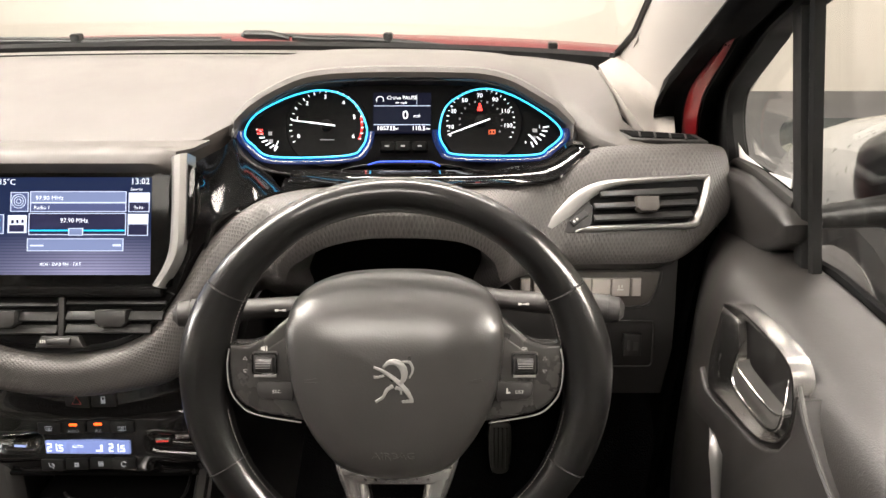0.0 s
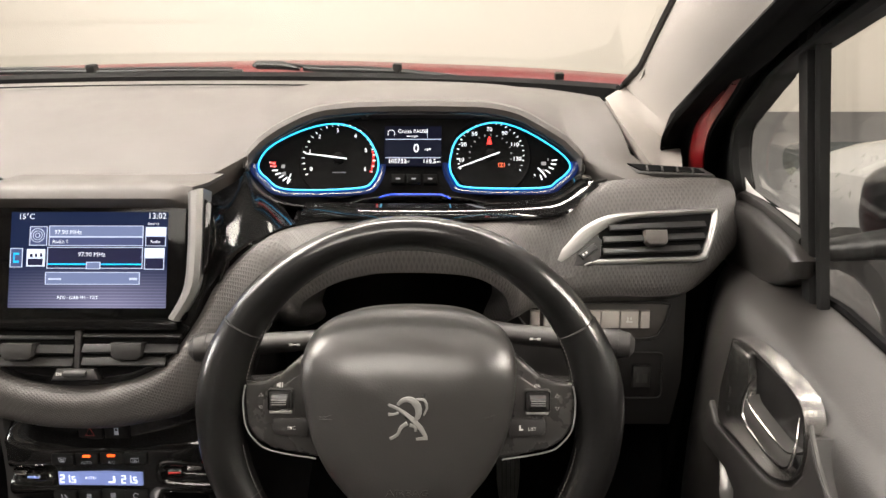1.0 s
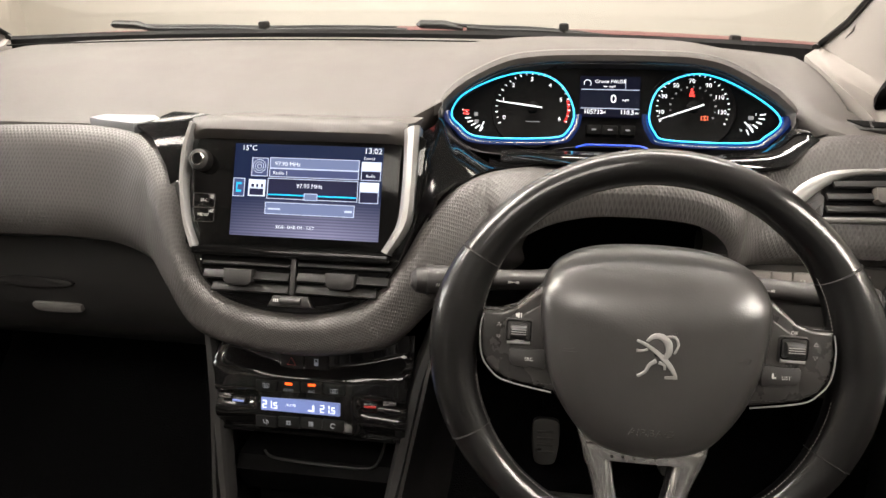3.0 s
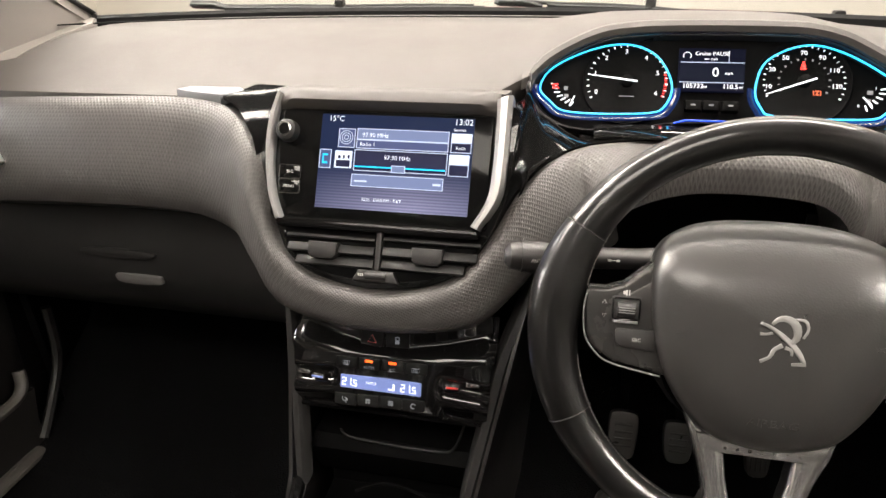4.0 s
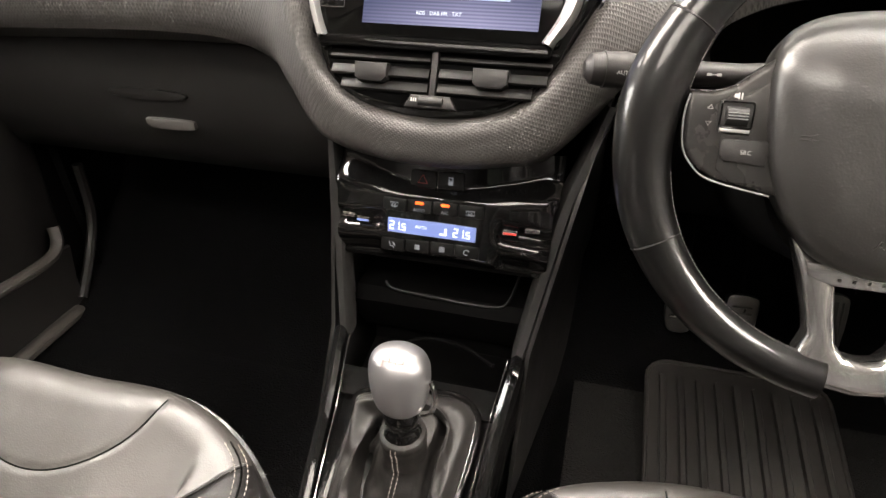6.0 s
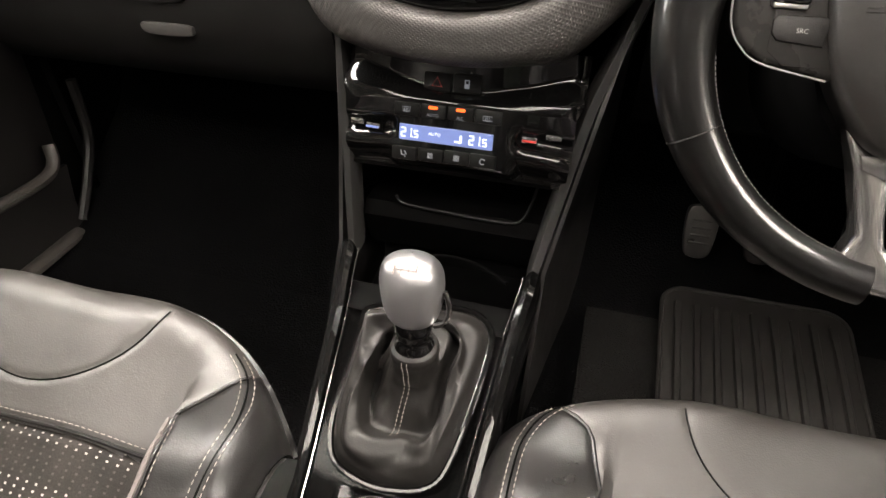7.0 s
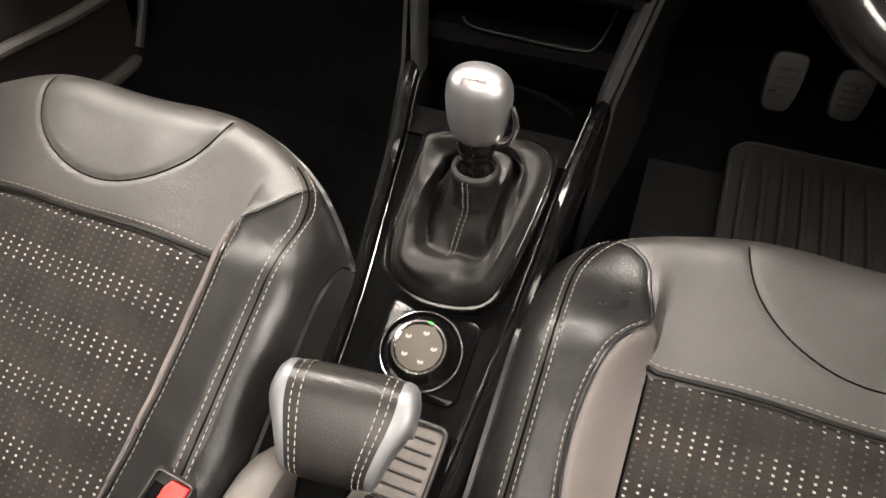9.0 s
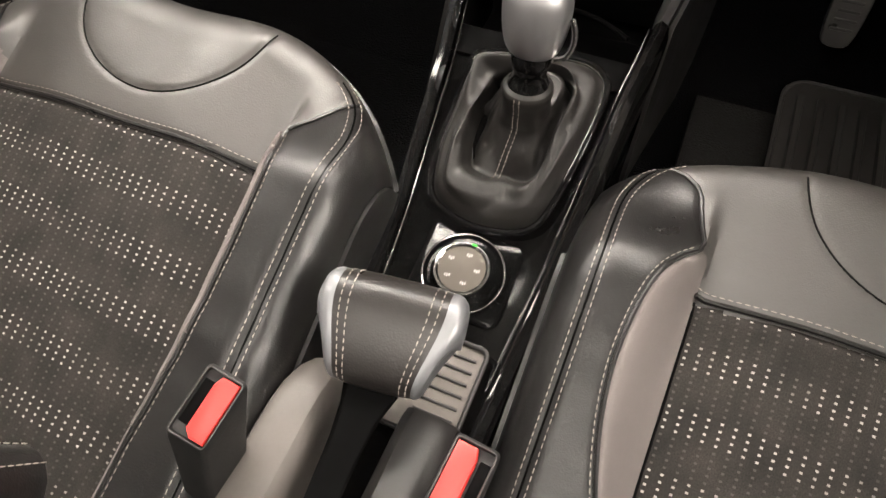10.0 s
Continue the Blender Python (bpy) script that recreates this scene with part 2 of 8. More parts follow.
def part(name, bm, mat, parent=None, label="", smooth=True, thick=0.0, sub=0, kind=""):
    """One mesh object from a bmesh, under a thing or a part."""
    me = bpy.data.meshes.new(name)
    bmesh.ops.recalc_face_normals(bm, faces=bm.faces)
    if thick:  # an open sheet faces the cabin and grows away from it
        if sum(f.normal.dot(CABIN - f.calc_center_median()) * f.calc_area() for f in bm.faces) < 0:
            bmesh.ops.reverse_faces(bm, faces=bm.faces)
    bm.to_mesh(me)
    bm.free()
    me.materials.append(mat)
    if smooth:
        me.shade_smooth()
        me.set_sharp_from_angle(angle=radians(38))
        if thick:  # keep the sheet's border crisp
            count = {}
            for k in (k for p in me.polygons for k in p.edge_keys):
                count[k] = count.get(k, 0) + 1
            for e in me.edges:
                if count[e.key] == 1:
                    e.use_edge_sharp = True
    ob = new(name, me)
    if parent:
        ob.parent = parent
    if thick:
        s = ob.modifiers.new("thickness", "SOLIDIFY")
        s.thickness, s.offset = thick, -1
    if sub:
        s = ob.modifiers.new("round", "SUBSURF")
        s.levels = s.render_levels = sub
    if label:
        tagged(ob, label)
    if kind:
        tagged(ob, kind=kind)
    return ob


def thing(name, label, category, at=(0, 0, 0), group="", kind=""):
    """An empty at the thing's base, which parents its parts."""
    ob = new(name)
    ob.empty_display_size = 0.02
    tagged(ob, label, category, group, kind)
    return ob


def spline(pts, n):
    """n + 1 points on a smooth curve through pts."""
    pts = [V(p) for p in pts]
    out = []
    last = len(pts) - 1
    for i in range(n + 1):
        s = i / n * last
        k = min(int(s), last - 1)
        f = s - k
        p0, p1, p2, p3 = pts[max(k - 1, 0)], pts[k], pts[k + 1], pts[min(k + 2, last)]
        out.append(0.5 * (2 * p1 + (p2 - p0) * f + (2 * p0 - 5 * p1 + 4 * p2 - p3) * f * f + (3 * p1 - p0 - 3 * p2 + p3) * f**3))
    return out


def even(pts, step):
    """Points at even steps along a polyline."""
    pts = [V(p) for p in pts]
    lengths = [0.0]
    for a, b in zip(pts, pts[1:]):
        lengths.append(lengths[-1] + (b - a).length)
    n = max(1, round(lengths[-1] / step))
    out, k = [], 0
    for i in range(n + 1):
        s = lengths[-1] * i / n
        while k < len(pts) - 2 and lengths[k + 1] < s:
            k += 1
        d = lengths[k + 1] - lengths[k]
        out.append(pts[k].lerp(pts[k + 1], (s - lengths[k]) / d if d > 1e-9 else 0))
    return out


def sheet(rows, closed=False, bm=None):
    """A quad sheet through rows of points, with its texture coordinates in metres."""
    bm = bm or bmesh.new()
    uv = bm.loops.layers.uv.verify()
    vs = [[bm.verts.new(p) for p in row] for row in rows]
    ncol = len(rows[0])
    du = [0.0]
    mid = rows[len(rows) // 2]
    for a, b in zip(mid, mid[1:]):
        du.append(du[-1] + (V(b) - V(a)).length)
    du.append(du[-1] + (V(mid[0]) - V(mid[-1])).length)
    dv = [0.0]
    c = ncol // 2
    for a, b in zip(rows, rows[1:]):
        dv.append(dv[-1] + (V(b[c]) - V(a[c])).length)
    for i in range(len(rows) - 1):
        for j in range(ncol if closed else ncol - 1):
            k = (j + 1) % ncol
            quad = [vs[i][j], vs[i][k], vs[i + 1][k], vs[i + 1][j]]
            if len(set(quad)) < 4:
                continue
            try:
                f = bm.faces.new(quad)
            except ValueError:
                continue
            for loop, (a, b) in zip(f.loops, ((i, j), (i, j + 1), (i + 1, j + 1), (i + 1, j))):
                loop[uv].uv = (du[b], dv[a])
    return bm


def tube(pts, r, n=8, closed=False, bm=None, flat=1.0, up=None):
    """A round or flattened bar along pts; r may be a list."""
    pts = [V(p) for p in pts]
    bm = bm or bmesh.new()
    rows = []
    side = None
    for i, p in enumerate(pts):
        a = pts[i - 1] if (i or closed) else pts[0]
        b = pts[(i + 1) % len(pts)] if (closed or i < len(pts) - 1) else pts[-1]
        t = (b - a).normalized()
        ref = V(up) if up else (side if side else (V((0, 0, 1)) if abs(t.z) < 0.9 else V((1, 0, 0))))
        n1 = (ref - ref.dot(t) * t).normalized()
        side = n1
        n2 = t.cross(n1)
        rr = r[i] if isinstance(r, (list, tuple)) else r
        rows.append([p + rr * (flat * math.cos(x) * n1 + math.sin(x) * n2) for x in (2 * math.pi * k / n for k in range(n))])
    if closed:
        rows.append(rows[0])
    sheet(rows, True, bm)
    if closed:
        bmesh.ops.remove_doubles(bm, verts=bm.verts, dist=1e-7)
    else:
        for row in (rows[0], rows[-1]):
            bm.faces.new([bm.verts.new(p) for p in row])
    return bm


def basis(o, up, right=(1, 0, 0)):
    """A matrix whose x runs right, y up along a face and z out of it."""
    r, u = V(right).normalized(), V(up)
    u = (u - u.dot(r) * r).normalized()
    n = r.cross(u)
    m = Matrix((r, u, n)).transposed().to_4x4()
    m.translation = V(o)
    return m


def sloped(o, s):
    return basis(o, (0, s, 1))


def plate(outline, m, depth, bevel=0.0, lift=0.0, seg=2, bm=None):
    """A slab with the given outline on the face of m, sunk by depth, with a rounded front edge."""
    own = bmesh.new()
    vs = [own.verts.new((x, y, lift)) for x, y in outline]
    f = own.faces.new(vs)
    f.normal_update()
    if f.normal.z < 0:
        f.normal_flip()
    r = bmesh.ops.extrude_face_region(own, geom=[f])
    low = [v for v in own.verts if v not in {e for e in r["geom"] if isinstance(e, bmesh.types.BMVert)}]
    top = [e for e in r["geom"] if isinstance(e, bmesh.types.BMFace)][0]
    for v in low:
        v.co.z -= depth
    if bevel:
        bmesh.ops.bevel(own, geom=list(top.edges), offset=bevel, segments=seg, affect="EDGES", profile=0.5, clamp_overlap=True)
    own.transform(m)
    if bm is None:
        return own
    me = bpy.data.meshes.new("join")
    own.to_mesh(me)
    own.free()
    bm.from_mesh(me)
    bpy.data.meshes.remove(me)
    return bm


def rect(x0, y0, x1, y1, r=0.0, n=4):
    if not r:
        return [(x0, y0), (x1, y0), (x1, y1), (x0, y1)]
    out = []
    for cx, cy, a in ((x1 - r, y0 + r, -90), (x1 - r, y1 - r, 0), (x0 + r, y1 - r, 90), (x0 + r, y0 + r, 180)):
        out += [(cx + r * math.cos(radians(a + 90 * k / n)), cy + r * math.sin(radians(a + 90 * k / n))) for k in range(n + 1)]
    return out


def smooth_outline(pts, n):
    """A closed smooth outline through 2D points."""
    p = [V((*q, 0)) for q in pts]
    k = len(p)
    ring = spline(p[-2:] + p + p[:3], (k + 4) * n)
    return [(q.x, q.y) for q in ring[2 * n : (k + 2) * n]]


def lathe(profile, m, n=24, bm=None):
    """Turns a profile of (radius, height) round the z axis of m."""
    bm = bm or bmesh.new()
    rows = [[m @ V((r * math.cos(2 * math.pi * k / n), r * math.sin(2 * math.pi * k / n), h)) for k in range(n)] for r, h in profile]
    return sheet(rows, True, bm)


def loft_outline(outline, m, steps, bm=None):
    """A cushion-like solid: the outline at (scale, height) steps, closed at the end."""
    bm = bm or bmesh.new()
    cx = sum(x for x, _ in outline) / len(outline)
    cy = sum(y for _, y in outline) / len(outline)
    rows = [[m @ V((cx + (x - cx) * s, cy + (y - cy) * s, h)) for x, y in outline] for s, h in steps]
    return sheet(rows, True, bm)


def stitches(pts, length=0.0042, gap=0.0022, r=0.0007, bm=None):
    """Short thread bars along a line."""
    bm = bm or bmesh.new()
    line = even(pts, length + gap)
    for a, b in zip(line, line[1:]):
        tube([a, a.lerp(b, 0.3), a.lerp(b, length / (length + gap))], [r * 0.6, r, r * 0.6], 5, bm=bm)
    return bm


def writing(text, m, size, mat, name, parent, align="CENTER", depth=0.0, wide=1.0):
    """Text in the built-in font, as a mesh on the face of m."""
    cu = bpy.data.curves.new(name, "FONT")
    cu.body, cu.size, cu.align_x, cu.align_y, cu.extrude = text, size, align, "CENTER", depth
    cu.resolution_u = 2
    tmp = bpy.data.objects.new(name, cu)
    scene.collection.objects.link(tmp)
    dg = bpy.context.evaluated_depsgraph_get()
    me = bpy.data.meshes.new_from_object(tmp.evaluated_get(dg))
    bpy.data.objects.remove(tmp)
    me.transform(m @ Matrix.Diagonal((wide, 1, 1, 1)))
    me.materials.clear()
    me.materials.append(mat)
    ob = new(name, me)
    if parent:
        ob.parent = parent
    return ob


def bars(boxes, m, mat, name, parent, lift=0.0006, depth=0.0005, label=""):
    """Small flat bars (x0, y0, x1, y1) on the face of m, as one marking."""
    bm = bmesh.new()
    for b in boxes:
        plate(rect(*b), m, depth, lift=lift, bm=bm)
    return part(name, bm, mat, parent, label, smooth=False)


def ease(x):
    x = max(0.0, min(1.0, x))
    return x * x * (3 - 2 * x)


def shift(m, x=0.0, y=0.0, z=0.0, turn=0.0):
    return m @ pose(x, y, z, 0, 0, turn)


def rod(a, b, r, n=10, bm=None):
    return tube([a, b], r, n, bm=bm)


def box(m, w, h, d, bevel=0.002, seg=2, bm=None):
    """A rounded block on the face of m: w wide, h high, d deep behind its face."""
    return plate(rect(-w / 2, -h / 2, w / 2, h / 2), m, d, bevel, seg=seg, bm=bm)

# ---- showroom ----
def slab(x0, y0, z0, x1, y1, z1):
    bm = bmesh.new()
    bmesh.ops.create_cube(bm, size=1.0, matrix=Matrix.Translation(((x0 + x1) / 2, (y0 + y1) / 2, (z0 + z1) / 2)) @ Matrix.Diagonal((x1 - x0, y1 - y0, z1 - z0, 1)))
    return bm


def structure(name, bm, mat, label, category):
    return tagged(part(name, bm, mat, None, smooth=False), label, category, kind="structure")


structure("floor", slab(-4.2, -4.2, -0.1, 4.2, 5.3, 0.0), FLOORM, "dark grey sealed showroom floor", "floor")
structure("wall_north", slab(-4.2, 5.3, -0.1, 4.2, 5.4, 3.1), WALL, "white painted far wall of the bay", "wall")
structure("wall_south", slab(-4.2, -4.3, -0.1, 4.2, -4.2, 3.1), GREYWALL, "unseen wall behind the car kept grey to cut bounced light", "wall")
bm = slab(-4.3, -4.3, -0.1, -4.2, -0.1, 3.1)  # the wall round an added, unseen window opening
for b in ((-4.3, 2.7, -0.1, -4.2, 5.4, 3.1), (-4.3, -0.1, -0.1, -4.2, 2.7, 1.1), (-4.3, -0.1, 2.85, -4.2, 2.7, 3.1)):
    extra = slab(*b)
    me = bpy.data.meshes.new("join")
    extra.to_mesh(me)
    extra.free()
    bm.from_mesh(me)
    bpy.data.meshes.remove(me)
structure("wall_west", bm, WALL, "white painted side wall with a wide opening added for side light", "wall")
# unseen window, added to carry the side light
win = tagged(new("unseen_window"), "wide window with white frame, added out of view for side light", "window", kind="structure")
for b in ((-4.3, -0.1, 1.1, -4.19, 2.7, 1.15), (-4.3, -0.1, 2.8, -4.19, 2.7, 2.85), (-4.3, -0.1, 1.15, -4.19, -0.05, 2.8), (-4.3, 2.65, 1.15, -4.19, 2.7, 2.8), (-4.23, 1.27, 1.15, -4.19, 1.33, 2.8)):
    part("window_frame", slab(*b), WALL, win, smooth=False)
structure("wall_east", slab(4.2, -4.3, -0.1, 4.3, 5.4, 3.1), WALL, "white painted side wall of the bay", "wall")
structure("ceiling", slab(-4.3, -4.3, 3.0, 4.3, 5.4, 3.1), CEIL, "unseen ceiling kept dark grey to cut bounced light", "ceiling")

# ---- car body round the cabin ----
CX = 0.008  # the car's centre line
car = thing("red_car", "red right-hand-drive car with black seals and pale headliner", "car")


def bow(x, half=0.72):
    return ((x - CX) / half) ** 2


def cowl(x):
    """Rear edge of the dash under the windscreen."""
    b = bow(x)
    return V((x, 1.055 - 0.075 * b - 0.055 * b * b, 1.052 - 0.006 * b))


XS = [CX + (i / 40 - 0.5) * 1.36 for i in range(41)]
# black strip under the windscreen
rows = []
for x in XS:
    c = cowl(x)
    rows.append([c + V((0, -0.004, -0.012)), c + V((0, 0.004, 0.006)), c + V((0, 0.028, 0.009)), c + V((0, 0.05, -0.012))])
part("windscreen_seal", sheet(rows), BLACK, car, "black seal under the windscreen", thick=0.003)
# scuttle panel and bonnet
rows = []
for x in [CX + (i / 40 - 0.5) * 1.5 for i in range(41)]:
    c = cowl(x)
    rows.append([c + V((0, 0.05, -0.030)), c + V((0, 0.10, -0.034)), c + V((0, 0.16, -0.036)), c + V((0, 0.2, -0.05))])
part("scuttle_panel", sheet(rows), HARD, car, "black plastic scuttle panel", thick=0.004)
rows = []
for x in [CX + (i / 40 - 0.5) * 1.56 for i in range(41)]:
    c = cowl(x)
    b = bow(x, 0.78)
    rows.append([c + V((0, 0.165, -0.05)), c + V((0, 0.172, -0.022)), c + V((0, 0.20, -0.014)), c + V((0, 0.28, -0.017)), c + V((0, 0.45, -0.04 - 0.03 * b)), c + V((0, 0.75, -0.11 - 0.06 * b)), V((x, 2.0, 0.80 - 0.1 * b)), V((x, 2.15, 0.55))])
part("bonnet", sheet(rows), PAINT, car, "red bonnet", thick=0.004)
# windscreen and roof
def screen_edge(f):
    """From the windscreen's foot to its head; f 0..1."""
    return lambda x: cowl(x) + V((-(x - CX) * 0.10 * f, -0.83 * f + 0.035, 0.50 * f + 0.06 * math.sin(math.pi * f) * 0.4 + 0.004))


rows = [[screen_edge(f)(x) for x in XS] for f in [i / 12 for i in range(13)]]
ws = part("windscreen", sheet(rows), GLASS, car, "clear windscreen", thick=0.004)
ws.visible_shadow = False
def roof_point(x, y):
    h = screen_edge(1.0)(x)
    b = bow(x)
    f = max(0.0, min(1.0, (h.y - y) / 0.4))
    z = h.z + 0.085 * math.sin(f * math.pi / 2) - 0.06 * b * f - 0.12 * max(0.0, (-0.9 - y)) ** 2
    return V((h.x, y, z))


def roof_strip(xs, ys, mat, name, label, thick):
    return part(name, sheet([[roof_point(x, y) for y in ys] for x in xs]), mat, car, label, thick=thick)


edge = [CX + k for k in (-0.68, -0.6, -0.5, -0.44)]
deep = [0.30, 0.22, 0.16, 0.0, -0.3, -0.6, -0.9, -1.2, -1.5, -1.9]
roof_strip(edge, deep, HEADLINER, "roof", "pale grey headliner", 0.03)
roof_strip([2 * CX - x for x in edge], deep, HEADLINER, "roof", "pale grey headliner", 0.03)
mid = [CX + k for k in (-0.44, -0.3, -0.15, 0, 0.15, 0.3, 0.44)]
roof_strip(mid, [0.30, 0.22, 0.16], HEADLINER, "roof", "pale grey headliner", 0.03)
roof_strip(mid, [-1.2, -1.5, -1.9], HEADLINER, "roof", "pale grey headliner", 0.03)
# the roof is unseen; its glass panel is added to light the cabin
pane = roof_strip(mid, [0.16, 0.0, -0.3, -0.6, -0.9, -1.2], GLASS, "unseen_roof_pane", "clear glass roof panel, out of view, added to let light in", 0.005)
pane.visible_shadow = False


def skin_strip(xs, ys, lift=0.036):
    return part("roof_skin", sheet([[roof_point(x, y) + V((0, 0, lift)) for y in ys] for x in xs]), PAINT, car, "red painted roof", thick=0.002)


skin_strip(edge, deep)
skin_strip([2 * CX - x for x in edge], deep)
skin_strip(mid, [0.30, 0.22, 0.16])
skin_strip(mid, [-1.2, -1.5, -1.9])
back = [roof_point(x, -1.9) for x in (edge + mid[1:-1] + [2 * CX - x for x in reversed(edge)])]
rear_glass = part("rear_window", sheet([back, [V((p.x * 1.02, -2.0, 1.2)) for p in back], [V((p.x * 1.05, -2.04, 1.0)) for p in back]]), SMOKED, car, "dark tinted rear window", thick=0.004)
rear_glass.visible_shadow = False
for s in (-1, 1):
    rows = [[V((CX + s * x, y, z)) for y in (-0.85, -1.3, -1.7, -1.98)] for x, z in ((0.74, 0.98), (0.70, 1.15), (0.65, 1.32), (0.615, 1.42))]
    g = part("rear_side_window", sheet(rows), SMOKED, car, "dark tinted rear side window", thick=0.004)
    g.visible_shadow = False


def strip(a, b, mat, name, label, thick=0.01):
    return part(name, sheet([a, b]), mat, car, label, thick=thick)


def polyline(pts, n):
    """n points on each leg of a polyline."""
    out = [V(pts[0])]
    for p, q in zip(pts, pts[1:]):
        out += [V(p).lerp(V(q), k / n) for k in range(1, n + 1)]
    return out


def pillar(side):
    """A-pillar: pale inner trim, door seal and painted outer edge, from its foot up to the roof."""
    f = (lambda p: p) if side > 0 else (lambda p: V((2 * CX - p.x, p.y, p.z)))
    glass = polyline([(0.604, 0.738, 1.016), (0.594, 0.786, 1.033), (0.587, 0.845, 1.046), (0.588, 0.915, 1.054), (0.628, 0.975, 1.058), (0.634, 0.921, 1.094), (0.622, 0.83, 1.149), (0.613, 0.758, 1.192), (0.59, 0.45, 1.36), (0.565, 0.165, 1.53)], 4)
    a = polyline([(0.622, 0.742, 1.004), (0.636, 0.790, 1.005), (0.645, 0.822, 1.010), (0.650, 0.838, 1.018), (0.650, 0.828, 1.036), (0.645, 0.803, 1.059), (0.628, 0.677, 1.126), (0.618, 0.602, 1.167), (0.585, 0.33, 1.31), (0.56, 0.08, 1.44)], 4)
    if side < 0:
        a = [p + V((0.05, -0.08, -0.03)) for p in a]
    b = spline([(0.690, 0.86, 0.91), (0.675, 0.838, 0.971), (0.663, 0.82, 1.019), (0.653, 0.778, 1.057), (0.641, 0.687, 1.107), (0.631, 0.612, 1.146), (0.623, 0.555, 1.176), (0.615, 0.494, 1.208), (0.585, 0.25, 1.33), (0.56, 0.03, 1.43)], 36)
    c = spline([(0.695, 0.84, 0.91), (0.682, 0.816, 0.976), (0.671, 0.795, 1.018), (0.661, 0.761, 1.057), (0.650, 0.693, 1.102), (0.641, 0.633, 1.138), (0.636, 0.595, 1.157), (0.626, 0.518, 1.198), (0.595, 0.25, 1.33), (0.57, 0.03, 1.43)], 36)
    d = spline([(0.695, 0.79, 0.92), (0.682, 0.773, 0.991), (0.673, 0.758, 1.026), (0.664, 0.73, 1.060), (0.653, 0.67, 1.107), (0.641, 0.609, 1.153), (0.630, 0.522, 1.196), (0.598, 0.25, 1.325), (0.57, 0.03, 1.425)], 36)
    rows = []
    for p, q in zip(glass, a):
        row = [f(p + (V((0.012, 0.03, 0.0)) if len(rows) > 21 else V((0.004, 0.004, -0.02))))]
        for k in range(9):
            g = k / 8
            row.append(f(p.lerp(q, g) + V((-0.012, -0.004, 0.0)) * math.sin(math.pi * g) ** 0.8 * min(1.0, max(0, len(rows) - 18) / 10)))
        row += [f(q + V((0.006, 0.0, 0.0))), f(q + V((0.03, 0.02, 0.0)))]
        rows.append(row)
    part("pillar_trim", sheet(rows), HEADLINER, car, "pale grey fabric pillar trim", thick=0.004)
    part("glass_edge", tube([f(p + V((-0.003, -0.004, 0.002))) for p in glass[15:]], 0.0042, 8), FRAMEBLACK, car, "black windscreen edge")
    if side < 0:
        return
    part("door_seal", sheet([[f(p + V((0.012, 0.004, 0))), f(p + V((-0.004, -0.004, 0))), f(p.lerp(q, 0.3) + V((-0.010, -0.006, 0))), f(p.lerp(q, 0.7) + V((-0.010, -0.006, 0))), f(q + V((-0.004, -0.004, 0))), f(q + V((0.02, 0, 0)))] for p, q in zip(a[7:], b[7:])]), BLACK, car, "black rubber door seal", thick=0.004)
    part("pillar_channel", sheet([[f(p + V((0.002, 0, 0))), f(p.lerp(q, 0.5) + V((0.006, 0, 0))), f(q)] for p, q in zip(b, c)]), BLACK, car, "dark channel beside the door seal", thick=0.003)
    part("pillar_panel", sheet([[f(p + V((0.0, 0.002, 0))), f(p.lerp(q, 0.5) + V((-0.003, 0, 0))), f(q)] for p, q in zip(c, d)]), PAINT, car, "red painted pillar edge", thick=0.004)
    part("pillar_return", sheet([[f(q + V((0.001, 0.002, 0))), f(q + V((0.03, 0.03, 0))), f(q + V((0.06, 0.16, 0)))] for q in d]), BLACK, car, "dark pillar return behind the door frame", thick=0.004)


pillar(1)
pillar(-1)
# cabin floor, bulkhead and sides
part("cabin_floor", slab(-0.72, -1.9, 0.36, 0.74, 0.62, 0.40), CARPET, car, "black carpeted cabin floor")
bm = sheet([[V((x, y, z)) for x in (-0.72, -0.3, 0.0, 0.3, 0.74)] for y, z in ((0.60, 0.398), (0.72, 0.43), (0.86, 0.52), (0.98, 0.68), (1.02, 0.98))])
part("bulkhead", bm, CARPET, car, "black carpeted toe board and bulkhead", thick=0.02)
for s in (-1, 1):
    x = CX + s * 0.735
    bm = slab(min(x, x + s * 0.03), -1.9, 0.34, max(x, x + s * 0.03), 0.72, 0.46)
    part("sill", bm, HARD, car, "black plastic sill trim", smooth=False)
    bm = slab(min(x, x + s * 0.08), -2.0, 0.2, max(x, x + s * 0.08), -0.75, 1.0)
    part("rear_side_panel", bm, HARD, car, "dark rear side trim", smooth=False)
    bm = sheet([[V((CX + s * (0.72 - 0.25 * (z - 0.95) * 1.0), y, z)) for y in (-0.55, -0.70, -0.85)] for z in (0.4, 0.95, 1.5)])
    part("centre_pillar", bm, HEADLINER, car, "pale grey centre pillar trim", thick=0.03)
part("tail_panel", slab(-0.72, -2.05, 0.3, 0.74, -1.95, 1.0), HARD, car, "dark tail trim", smooth=False)
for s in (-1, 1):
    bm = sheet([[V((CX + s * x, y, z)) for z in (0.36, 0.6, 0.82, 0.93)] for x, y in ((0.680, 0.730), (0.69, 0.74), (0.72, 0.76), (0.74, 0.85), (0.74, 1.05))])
    # matt black puts the footwell's shade into this plastic panel
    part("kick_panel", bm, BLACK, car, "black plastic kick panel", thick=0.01)

